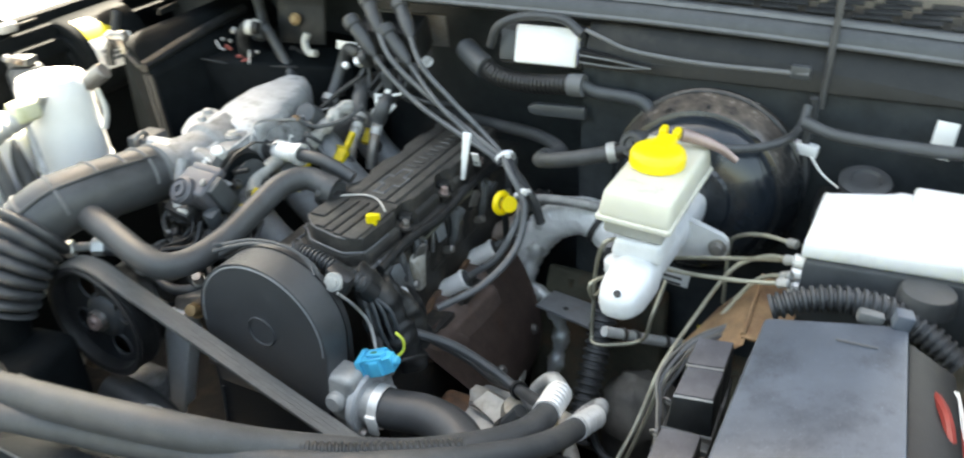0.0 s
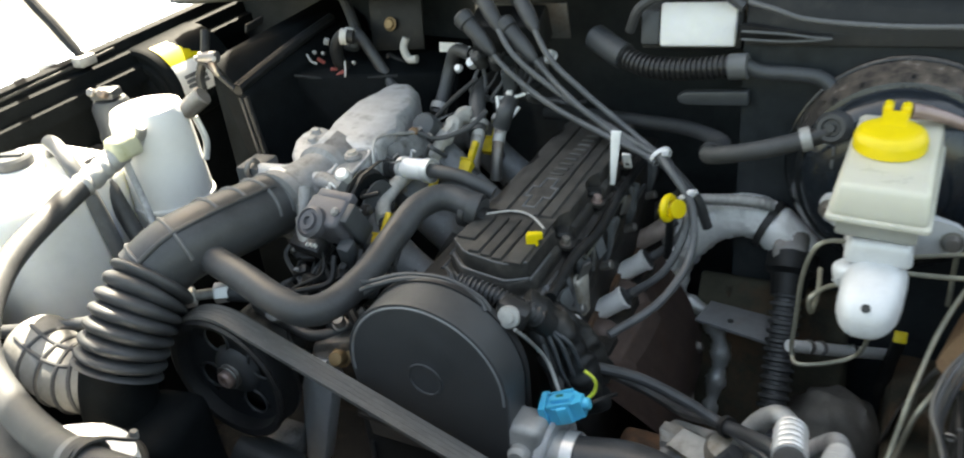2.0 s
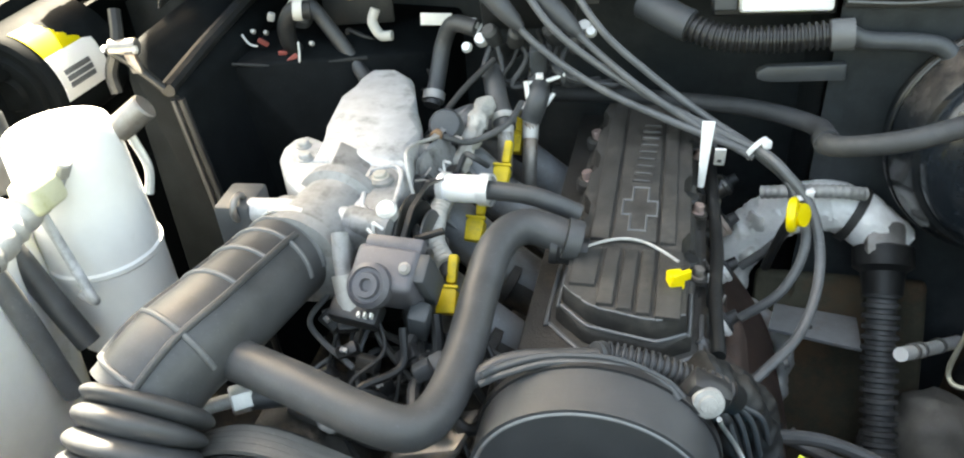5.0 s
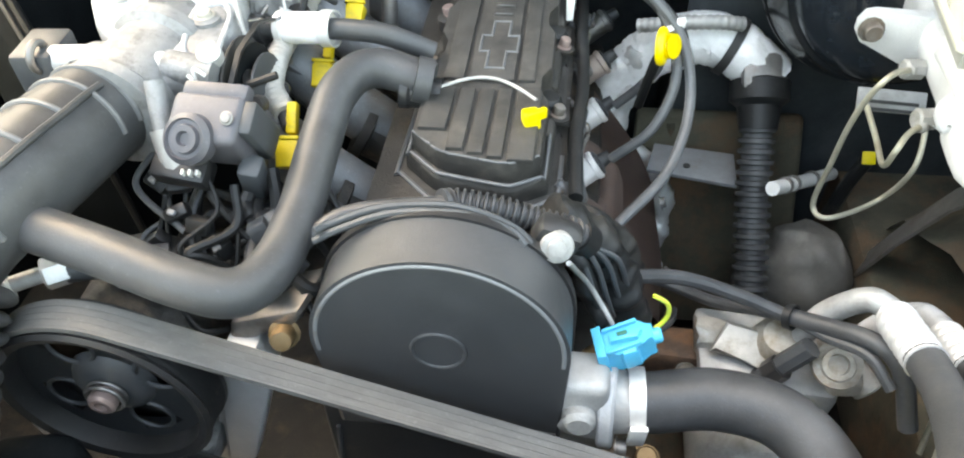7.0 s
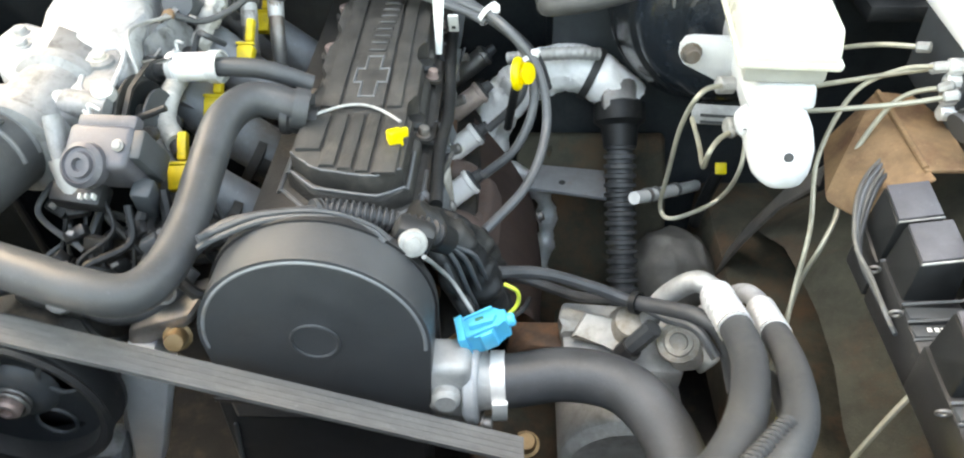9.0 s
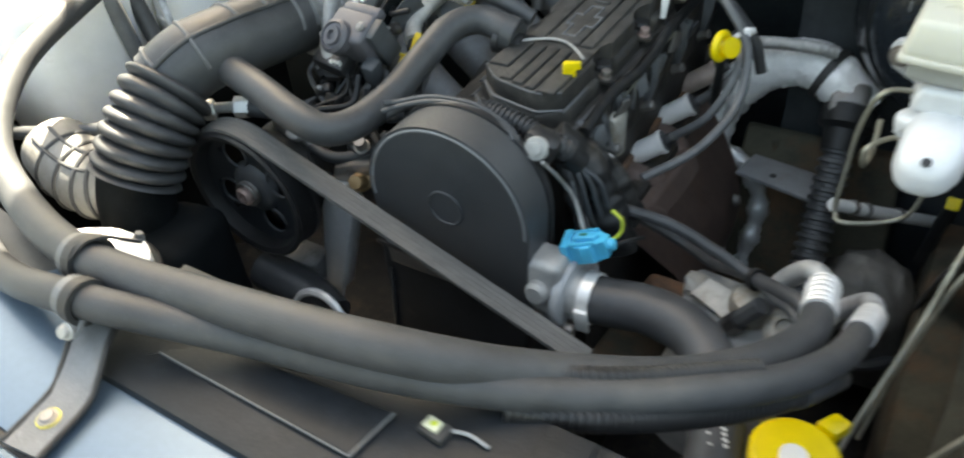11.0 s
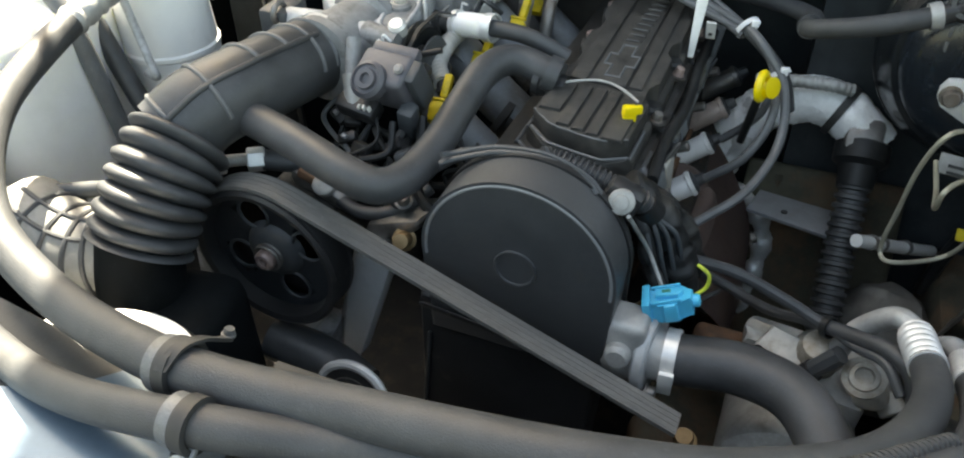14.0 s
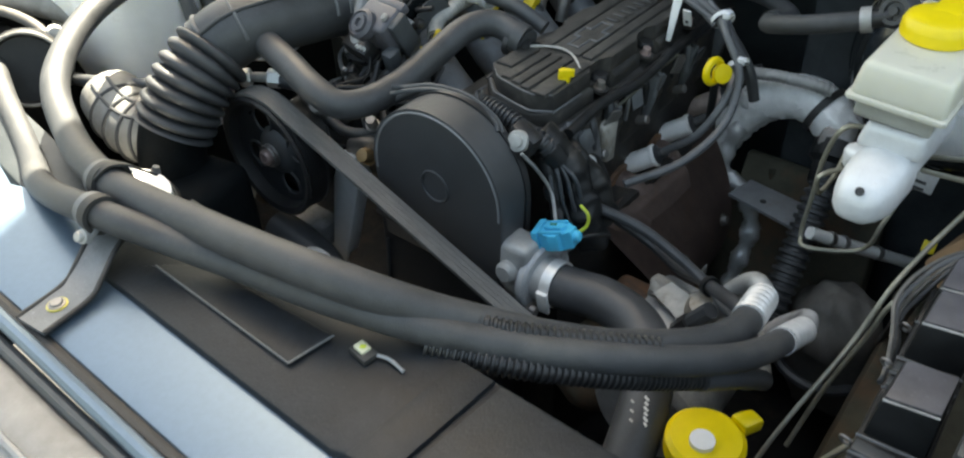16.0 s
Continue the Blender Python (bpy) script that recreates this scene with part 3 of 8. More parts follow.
part("seal", pipe([(-0.72, -0.381, 0.900), (-0.4, -0.396, 0.903), (-0.2, -0.401, 0.904), (0.1, -0.402, 0.904), (0.4, -0.393, 0.903), (0.70, -0.379, 0.900)], 0.005, 10), RELAY, bumper, "dark rubber seal along the gap")
part("moulding_line", pipe([(-0.5, -0.408, 0.9065), (-0.2, -0.434, 0.9065), (0.1, -0.438, 0.9065), (0.4, -0.419, 0.9065)], 0.003, 8), GREYSTEEL, bumper, "pale moulding line")

shroud = thing("radiator_shroud", "dark grey plastic shroud clipped over the radiator top", "shroud")
part("deck", slab([(-0.05, -0.328), (0.215, -0.33), (0.33, -0.285), (0.36, -0.235), (-0.05, -0.235)], 0.909, 0.921, None, 0.003), SHROUD, shroud)
part("raised_plate", hull([(0.0, -0.302, 0.922), (0.15, -0.305, 0.922), (0.155, -0.27, 0.922), (0.03, -0.278, 0.922), (0.002, -0.300, 0.9235), (0.149, -0.303, 0.9245), (0.153, -0.272, 0.9245), (0.031, -0.279, 0.9235)], 0.001), SHROUD, shroud, "raised dark plate with a worn pale edge")
part("worn_edge", pipe([(0.150, -0.304, 0.9245), (0.155, -0.271, 0.9245)], 0.0009, 6, 2), GREYBOX, shroud)
part("worn_edge", pipe([(0.002, -0.301, 0.9235), (0.150, -0.304, 0.9245)], 0.0007, 6, 2), GREYBOX, shroud)
part("step_panel", slab([(0.226, -0.329), (0.2535, -0.322), (0.259, -0.238), (0.232, -0.238)], 0.9205, 0.9250, None, 0.0012), SHROUD, shroud)
part("step_panel", slab([(0.2595, -0.320), (0.326, -0.286), (0.352, -0.240), (0.266, -0.240)], 0.9205, 0.9265, None, 0.0012), SHROUD, shroud)
clip = thing("square_clip", "small yellow-green square clip with a dark base on the shroud", "clip")
part("clip_base", block((0.017, 0.012, 0.005), pose(0.180, -0.269, 0.9235, 0, 0, -8), 0.0015), INK, clip, "dark base")
part("clip_face", block((0.0095, 0.0075, 0.003), pose(0.1785, -0.2685, 0.9265, 0, 0, -8), 0.001), CREAM, clip, "pale yellow plated face")
part("clip_mark", block((0.004, 0.003, 0.001), pose(0.1795, -0.2685, 0.9282, 0, 0, 30), 0.0004), LIME, clip, "yellow-green worn centre")
part("clip_tail", pipe([(0.188, -0.266, 0.924), (0.198, -0.264, 0.9245), (0.210, -0.265, 0.9230)], 0.0012, 6), GREYSTEEL, clip)


# ---- engine ----
def engine_block():
    ob = thing("engine_block", "oily cast iron engine block and cylinder head", "engine")
    part("cylinder_head", slab([(-0.045, 0.065), (0.085, 0.065), (0.085, 0.47), (-0.045, 0.47)], 0.74, 0.868, None, 0.004), GREASE, ob)
    part("crankcase", slab([(-0.10, 0.04), (0.12, 0.04), (0.12, 0.50), (-0.10, 0.50)], 0.40, 0.745, None, 0.01), GREASE, ob)
    for k in range(5):
        y = 0.098 + 0.088 * k
        part("head_bolt", hexbolt((0.083, y, 0.852), (1, 0, 0.5), 0.0065, 0.010), STEEL, ob)
        part("head_rib", hull([(0.080, y - 0.010, 0.862), (0.080, y + 0.010, 0.862), (0.098, y - 0.007, 0.835), (0.098, y + 0.007, 0.835), (0.080, y - 0.010, 0.78), (0.080, y + 0.010, 0.78)], 0.003), GREASE, ob)
    part("front_web", hull([(0.082, 0.085, 0.862), (0.092, 0.085, 0.85), (0.108, 0.10, 0.80), (0.085, 0.10, 0.78), (0.082, 0.15, 0.862), (0.092, 0.15, 0.85), (0.104, 0.145, 0.81), (0.085, 0.14, 0.78)], 0.004), GREYCAST, ob, "grey cast web")
    for k in range(4):
        y = 0.142 + 0.088 * k
        part("head_panel", hull([(0.084, y - 0.026, 0.862), (0.084, y + 0.026, 0.862), (0.093, y - 0.010, 0.862), (0.093, y + 0.010, 0.862), (0.084, y - 0.024, 0.79), (0.084, y + 0.024, 0.79), (0.090, y - 0.010, 0.80), (0.090, y + 0.010, 0.80)], 0.004, seg=3), GREASE, ob, "oily bay of the head")
        for d in (0.029, 0.037):
            part("head_fin", hull([(0.084, y + d - 0.0015, 0.864), (0.084, y + d + 0.0015, 0.864), (0.101, y + d - 0.001, 0.862), (0.101, y + d + 0.001, 0.862), (0.095, y + d - 0.001, 0.825), (0.095, y + d + 0.001, 0.825), (0.084, y + d - 0.0015, 0.79), (0.084, y + d + 0.0015, 0.79)], 0.0008), GREYCAST, ob)
        part("stud", rod((0.090, y + 0.005, 0.815), (0.9, 0, 0.35), 0.0055, 0.016, 8), STEEL, ob)
    part("gasket_edge", slab([(-0.05, 0.06), (0.088, 0.06), (0.088, 0.475), (-0.05, 0.475)], 0.866, 0.8705, None, 0.0005), GREASE, ob)
    for k in range(4):
        part("inlet_stub", lathe([(0.022, 0), (0.022, 0.05), (0.027, 0.052), (0.027, 0.06)], facing((-0.04, 0.115 + 0.093 * k, 0.80), (-0.8, 0, 0.5)), 18), GREASE, ob)
    return ob


engine_block()
random.seed(41)
clutter = thing("head_wiring", "dark hoses, clips and grey brackets crowded along the cylinder head side", "wiring")
for k in range(8):
    y = 0.098 + 0.036 * k + random.uniform(-0.006, 0.006)
    x = 0.094 + random.uniform(-0.003, 0.004)
    top = 0.868 - random.uniform(0.0, 0.010)
    part("drop_hose", pipe([(x - 0.010, y + 0.006, top + 0.006), (x, y, top - 0.006), (x + random.uniform(-0.002, 0.004), y + random.uniform(-0.012, 0.002), top - 0.030)], random.choice((0.0025, 0.0035, 0.0045)), 10), random.choice((RUBBER, DULL, CABLEGREY, RELAY)), clutter)
for k in range(6):
    y = 0.112 + 0.050 * k + random.uniform(-0.006, 0.006)
    part("clip_plate", slab([(-0.009, -0.012), (0.008, -0.010), (0.010, 0.008), (0.002, 0.013), (-0.008, 0.010)], 0, 0.0025, pose(0.096 + random.uniform(-0.002, 0.003), y, 0.852 + random.uniform(-0.008, 0.006), 90 + random.uniform(-25, 25), random.uniform(-30, 30), 80), 0.0006), random.choice((GREYCAST, STEEL, RELAY, GREYCAST)), clutter)
part("loom_bracket", hull([(0.090, 0.150, 0.850), (0.098, 0.150, 0.846), (0.092, 0.176, 0.856), (0.100, 0.176, 0.852), (0.094, 0.150, 0.806), (0.102, 0.154, 0.804), (0.096, 0.166, 0.806), (0.103, 0.168, 0.804)], 0.002), TANALU, clutter, "pale grey folded bracket")
part("olive_strip", strip([Vector(p) for p in ((0.094, 0.176, 0.858), (0.097, 0.215, 0.864), (0.095, 0.262, 0.868), (0.098, 0.300, 0.870))], (0.5, 0, 0.8), 0.010, 0.002), ARCHDIRT, clutter, "olive dusty edge strip")
part("long_loom", pipe([(0.096, 0.085, 0.874), (0.094, 0.15, 0.878), (0.097, 0.22, 0.872), (0.094, 0.30, 0.876), (0.092, 0.40, 0.872)], 0.0055, 12), DULL, clutter)


def valve_cover():
    ob = thing("valve_cover", "black crinkle-finish valve cover with ribs, oily and dusty", "engine cover")

    def outline(grow):
        """The cover in plan: a blunt five-sided nose, bolt bays along the intake side, lug bays along the other."""
        pts = [(-0.021 - grow, 0.113 - 0.4 * grow), (0.002 - 0.5 * grow, 0.091 - grow), (0.050 + 0.4 * grow, 0.081 - grow), (0.071 + grow, 0.092 - 0.4 * grow)]
        for y in (0.176, 0.271, 0.371):
            pts += [(0.073 + grow, y - 0.020), (0.064 + grow, y - 0.009), (0.064 + grow, y + 0.009), (0.073 + grow, y + 0.020)]
        pts += [(0.068 + grow, 0.438 + 0.5 * grow), (-0.016 - grow, 0.438 + 0.5 * grow)]
        for y in (0.393, 0.307, 0.222):
            pts += [(-0.020 - grow, y + 0.022), (-0.011 - grow, y + 0.010), (-0.011 - grow, y - 0.010), (-0.020 - grow, y - 0.022)]
        nose = [pts[0]] + [(a[0] + (b[0] - a[0]) * q, a[1] + (b[1] - a[1]) * q) for a, b in zip(pts[:3], pts[1:4]) for q in (0.12, 0.88)] + [pts[3]]
        return nose + pts[4:]

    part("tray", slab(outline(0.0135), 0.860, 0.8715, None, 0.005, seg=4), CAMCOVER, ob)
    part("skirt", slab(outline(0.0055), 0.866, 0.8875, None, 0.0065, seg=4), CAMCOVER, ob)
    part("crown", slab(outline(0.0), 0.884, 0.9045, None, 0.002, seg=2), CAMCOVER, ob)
    for grow, z, r in ((0.0125, 0.8712, 0.0019), (0.0032, 0.8880, 0.0013)):
        rim = outline(grow)
        line = [(rim[0][0] + 0.001, rim[0][1] + 0.075, z)] + [(x, y, z) for x, y in rim[:8]] + [(rim[7][0] + 0.001, rim[7][1] + 0.045, z)]
        part("worn_edge", pipe(line, r, 6, 3), GREYBOX, ob, "worn pale bead round the nose")
    nose = outline(-0.0006)[:8]
    random.seed(31)
    for (x0, y0), (x1, y1) in zip(nose[:-1], nose[1:]):
        k = 0.0
        while k < 0.94:
            e = min(1.0, k + random.uniform(0.25, 0.7))
            part("chipped_edge", pipe([(x0 + (x1 - x0) * q, y0 + (y1 - y0) * q, 0.9040 + random.uniform(-0.0004, 0.0004)) for q in (k, (k + e) / 2, e)], 0.0009, 6, 2), GREYBOX, ob)
            k = e + random.uniform(0.02, 0.10)
    edges = (-0.0185, 0.0045, 0.0195, 0.0335, 0.047, 0.0685)
    for lo, hi in zip(edges[:-1], edges[1:]):
        front = 0.0955 - 0.24 * min(max((lo + hi) / 2, 0.0), 0.05) if lo > -0.01 else 0.114
        part("rib", hull([(a, y, z) for y, d in ((front, 0.0), (0.164, 0.001)) for a, z in ((lo + 0.0011, 0.903), (hi - 0.0011, 0.903), (lo + 0.0019 + d, 0.9074), (hi - 0.0019 + d, 0.9074))], 0.0007), CAMCOVER, ob)
    arc = [(-0.010 + 0.074 * k / 12, 0.160 - 0.010 * k / 12 + 0.021 * math.sin(math.pi * k / 12), 0.9078) for k in range(13)]
    part("arched_bead", pipe(arc, 0.0014, 8, 2), DULLALU, ob, "worn pale bead across the cover")
    for lo, hi in ((-0.0085, 0.0083), (0.0103, 0.0462), (0.0482, 0.0615)):
        part("long_panel", hull([(a - 0.002 * (y > 0.3), y, z) for a, z in ((lo, 0.903), (hi, 0.903), (lo + 0.0007, 0.9072), (hi - 0.0007, 0.9072)) for y in (0.176, 0.432)], 0.0009), CAMCOVER, ob)
    for k in range(9):
        y = 0.271 + 0.0138 * k
        x = 0.0285 + 0.0011 * k * 0.6
        part("raised_bar", block((0.017, 0.0075, 0.0022), pose(x, y, 0.9076, 0, 0, -3), 0.0006), CAMCOVER, ob)
        # Thin grey strip drawn as a glint along each bar.
        part("bar_shine", block((0.0135, 0.0016, 0.0004), pose(x, y - 0.0022, 0.9088, 0, 0, -3), 0.0001), GREYBOX, ob)
    cross = [(0.0150, 0.213), (0.0225, 0.213), (0.0225, 0.190), (0.0360, 0.190), (0.0360, 0.213), (0.0445, 0.213), (0.0445, 0.236), (0.0360, 0.236), (0.0360, 0.258), (0.0225, 0.258), (0.0225, 0.236), (0.0150, 0.236)]
    line = [(x, y, 0.9075) for p in cross + cross[:1] for x, y in (p, p)]
    part("emblem", pipe(line, 0.0011, 6, 2), GREYBOX, ob, "worn raised outline")
    for y in (0.222, 0.307, 0.393):
        part("ear", lathe([(0.0115, 0), (0.0115, 0.010), (0.009, 0.013)], pose(-0.024, y, 0.872), 14), CAMCOVER, ob)
        part("bolt", hexbolt((-0.024, y, 0.884), (-0.2, 0, 1), 0.0055, 0.009), PINKSTEEL if y > 0.3 else STEEL, ob, "rust-tinted flange bolt")
    for y in (0.176, 0.271, 0.371):
        part("rubber_mount", lathe([(0.0115, 0), (0.0115, 0.007), (0.0095, 0.010), (0.0095, 0.015), (0.007, 0.018), (0.0, 0.018)], facing((0.0705, y, 0.876), (0.15, 0, 1)), 18), DULL, ob, "oily black rubber mount")
        part("lug_bolt", hexbolt((0.079, y - 0.010, 0.884), (0.25, 0, 1), 0.0048, 0.008), STEEL if y < 0.2 else PINKSTEEL, ob)
        part("lug_washer", lathe([(0.009, 0), (0.009, 0.003), (0.006, 0.0035)], facing((0.079, y - 0.010, 0.881), (0.25, 0, 1)), 14), GREASE, ob)
    part("hose_stub", lathe([(0.0125, 0), (0.0125, 0.022), (0.014, 0.024), (0.014, 0.03)], facing((-0.008, 0.163, 0.900), (-1, 0, 0.12)), 18), PLASTIC, ob)
    return ob


valve_cover()
yclip = thing("yellow_clip", "small yellow plastic clip on the valve cover edge", "clip")
part("body", block((0.012, 0.012, 0.014), pose(0.062, 0.125, 0.909, 0, 0, 20), 0.002), YELLOW, yclip)
part("tab", block((0.016, 0.004, 0.008), pose(0.066, 0.122, 0.915, 0, 0, 35), 0.001), YELLOW, yclip)


def dome(cx, cz, r, foot, half):
    """The outline of the timing cover in x and z: round above, straight-sided below."""
    pts = [(cx + r * math.cos(a), cz + r * math.sin(a)) for a in (math.pi * k / 28 for k in range(29))]
    return pts + [(cx - half, foot), (cx + half, foot)]


def timing_cover():
    ob = thing("timing_cover", "black textured plastic timing belt cover with a domed top", "engine cover")
    m = Matrix(((1, 0, 0, 0), (0, 0, -1, 0), (0, 1, 0, 0), (0, 0, 0, 1)))   # outline x, z; depth towards -y
    dome_part = part("dome", slab(dome(0.016, 0.839, 0.083, 0.745, 0.079), -0.010, 0.027, m, 0.004, seg=3), TIMING, ob)
    part("back_plate", slab(dome(0.016, 0.839, 0.085, 0.70, 0.084), -0.016, -0.009, m, 0.002), PLASTIC, ob)
    part("lower_cover", slab([(-0.085, 0.50), (0.075, 0.50), (0.092, 0.76), (-0.078, 0.775)], -0.045, 0.020, m, 0.006, seg=3), PLASTIC, ob)
    part("seam", slab([(-0.074, 0.768), (0.092, 0.750), (0.092, 0.755), (-0.074, 0.773)], 0.02, 0.0285, m, 0.001), PLASTIC, ob)
    # Pale bead modelled in place of the highlight on the rounded rim.
    part("edge_bead", pipe([(0.016 + 0.0790 * math.cos(a), -0.0262, 0.839 + 0.0790 * math.sin(a)) for a in (math.radians(-5 + 190 * k / 24) for k in range(25))], 0.0017, 8, 3), GREYSTEEL, dome_part, "pale bead drawn as the rim's highlight")
    part("emblem", ring((0.016, -0.027, 0.840), (0, 1, 0), 0.017, 0.0016), TIMING, dome_part)
    bolt = part("corner_bolt", lathe([(0.0105, 0), (0.0105, 0.0045), (0.0095, 0.006), (0.0060, 0.0062), (0.0055, 0.0085), (0.0, 0.0088)], facing((0.086, 0.018, 0.896), (0.1, -0.85, 0.4)), 22), DULLALU, ob, "bright steel capped bolt")
    part("corner_lug", block((0.03, 0.02, 0.03), pose(0.084, 0.026, 0.892, 0, 25, 0), 0.006), PLASTIC, ob)
    part("lower_rib", block((0.004, 0.006, 0.12), pose(-0.075, -0.02, 0.67, 0, 6, 0), 0.0015), TIMING, ob)
    return ob


timing_cover()


def ps_pulley():
    ob = thing("power_steering_pulley", "black pressed steel pulley with round windows and a threaded hub", "pulley")
    c, ax = Vector((-0.203, -0.042, 0.808)), Vector((0.0, -1, 0.0))
    m = facing(c - ax * 0.0, ax)
    rim = [(0.060, -0.004), (0.073, -0.004), (0.073, 0.0), (0.070, 0.001)]
    for k in range(6):
        z = 0.002 + 0.0032 * k
        rim += [(0.0715, z), (0.069, z + 0.0016)]
    rim += [(0.0715, 0.022), (0.073, 0.024), (0.0695, 0.026), (0.064, 0.024), (0.062, 0.012), (0.060, -0.004)]
    part("rim", lathe(rim, m, 48), PLASTIC, ob)
    # the web with four windows, each with a turned lip
    bm = bmesh.new()
    n = 64
    def web(r, a):
        return m @ Vector((r * math.cos(a), r * math.sin(a), 0.010 - 0.006 * (1 - r / 0.062)))
    radii = [0.016, 0.025, 0.034, 0.044, 0.053, 0.062]
    grid = [[bm.verts.new(web(r, 2 * math.pi * k / n)) for k in range(n)] for r in radii]
    for i in range(len(radii) - 1):
        for k in range(n):
            seg = (k + 4) % 16
            width = {1: 3, 2: 4, 3: 3}.get(i, 0)
            if abs(seg - 8) <= width and i in (1, 2, 3):
                continue
            bm.faces.new((grid[i][k], grid[i][(k + 1) % n], grid[i + 1][(k + 1) % n], grid[i + 1][k]))
    bmesh.ops.solidify(bm, geom=bm.faces[:], thickness=0.003)
    web_part = part("web", bm, RELAY, ob)
    for k in range(4):
        a = math.radians(22.5 + 90 * k)
        part("window_lip", ring(m @ Vector((0.0395 * math.cos(a), 0.0395 * math.sin(a), 0.008)), ax, 0.0150, 0.0016), RELAY, web_part)
    hub_part = part("hub", lathe([(0.030, 0.004), (0.026, 0.010), (0.020, 0.013), (0.012, 0.014)], m, 28), RELAY, ob)
    for k in range(3):
        part("thread_ring", ring(c + ax * (0.012 + 0.0042 * k), ax, 0.0125, 0.0014), STEEL, hub_part, "worn steel thread")
    part("nut", lathe([(0.0095, 0.014), (0.0095, 0.025), (0.0075, 0.027), (0.0045, 0.027), (0.0045, 0.021), (0, 0.021)], m, 18), PINKSTEEL, ob, "reddish steel hub nut")
    part("pump_body", lathe([(0.0, 0), (0.045, 0), (0.052, 0.01), (0.052, 0.08), (0.04, 0.09), (0, 0.09)], facing(c + Vector((0, 0.012, -0.01)), (0, 1, 0)), 28), GREASE, ob)
    return ob


ps_pulley()
bracket = thing("pump_bracket", "grey cast bracket beside the steering pump", "bracket")
part("plate", slab([(-0.113, 0.815), (-0.106, 0.79), (-0.150, 0.662), (-0.176, 0.660), (-0.148, 0.78), (-0.135, 0.815)], -0.002, 0.020, Matrix(((1, 0, 0, 0), (0, 0, -1, 0), (0, 1, 0, 0), (0, 0, 0, 1))), 0.004), PALECAST, bracket)
part("arm", hull([(-0.14, -0.01, 0.80), (-0.08, -0.01, 0.835), (-0.14, 0.03, 0.80), (-0.07, 0.03, 0.845), (-0.13, -0.01, 0.83), (-0.075, -0.01, 0.85), (-0.13, 0.03, 0.83), (-0.07, 0.03, 0.85)], 0.004), STEEL, bracket)
part("bolt", hexbolt((-0.092, -0.012, 0.826), (0.2, -0.8, 0.5), 0.008, 0.016), BRASS, bracket, "rust-stained hex bolt")
part("bolt", hexbolt((-0.10, 0.006, 0.852), (0.2, -0.4, 0.8), 0.006, 0.012), STEEL, bracket)


def belt():
    r, c = 0.0745, Vector((-0.203, 0, 0.808))
    end = Vector((0.165, 0, 0.746))
    up = math.radians(70)
    arc = [c + Vector((r * math.cos(a), 0, r * math.sin(a))) for a in (math.radians(250) - math.radians(250 - 68) * k / 30 for k in range(31))]
    line = [p + Vector((0, -0.053, 0)) for p in arc + [arc[-1].lerp(end, k / 8) for k in range(1, 9)]]
    ob = thing("drive_belt", "worn grey-black ribbed drive belt", "belt")
    band_part = part("band", strip(line, (0, 1, 0), 0.022, 0.004), BELT, ob)
    for k in range(4):
        part("rib", strip([p + (p - Vector((-0.203, p.y, 0.808))).normalized() * 0.0022 for p in [q + Vector((0, -0.0075 + 0.005 * k, 0)) for q in line[:32]]] + [q + Vector((0, -0.0075 + 0.005 * k, 0)) + Vector((0.0004, 0, 0.0022)) for q in line[32:]], (0, 1, 0), 0.0034, 0.0003), BELT, band_part)
    return ob


belt()
stay = thing("pump_stay", "pale grey steel stay plate beside the steering pulley", "bracket")
part("plate", hull([(x, y, z) for y in (-0.012, -0.009) for x, z in ((-0.112, 0.800), (-0.146, 0.797), (-0.168, 0.72), (-0.190, 0.645), (-0.184, 0.628), (-0.166, 0.630), (-0.128, 0.74))], 0.001), PALECAST, stay)
part("folded_edge", pipe([(-0.112, -0.0125, 0.798), (-0.128, -0.0125, 0.74), (-0.165, -0.0125, 0.632)], 0.002, 8), PALECAST, stay)
part("bolt", hexbolt((-0.160, -0.0125, 0.672), (0, -1, 0.1), 0.007, 0.006), STEEL, stay)
idler = thing("tensioner_pulley", "bright-rimmed tensioner pulley low beside the belt", "pulley")
part("rim", ring((-0.117, -0.088, 0.690), (0, -1, 0.25), 0.034, 0.0045), BRIGHT, idler, "bright metal rim")
part("inner_rim", ring((-0.117, -0.089, 0.690), (0, -1, 0.25), 0.022, 0.003), STEEL, idler)
part("disc", lathe([(0.0, -0.004), (0.034, -0.004), (0.034, 0.003), (0.0, 0.005)], facing((-0.117, -0.088, 0.690), (0, -1, 0.25)), 26), PLASTIC, idler)
part("arm", pipe([(-0.117, -0.07, 0.68), (-0.16, -0.06, 0.69), (-0.22, -0.06, 0.70)], 0.022, 14), RUBBER, idler)
fitting = thing("hydraulic_fitting", "pale steel pipe with two hex nuts under the duct", "pipe fitting")
part("pipe", pipe([(-0.275, -0.040, 0.872), (-0.262, -0.027, 0.873), (-0.235, -0.008, 0.871), (-0.215, 0.0, 0.866)], 0.0055, 12), DULLALU, fitting)
part("hex_nut", rod((-0.268, -0.033, 0.8725), (0.78, 0.62, 0.03), 0.0105, 0.012, 6), BRIGHT, fitting)
part("hex_nut", rod((-0.244, -0.014, 0.8715), (0.80, 0.58, -0.05), 0.0110, 0.016, 6), BRIGHT, fitting)
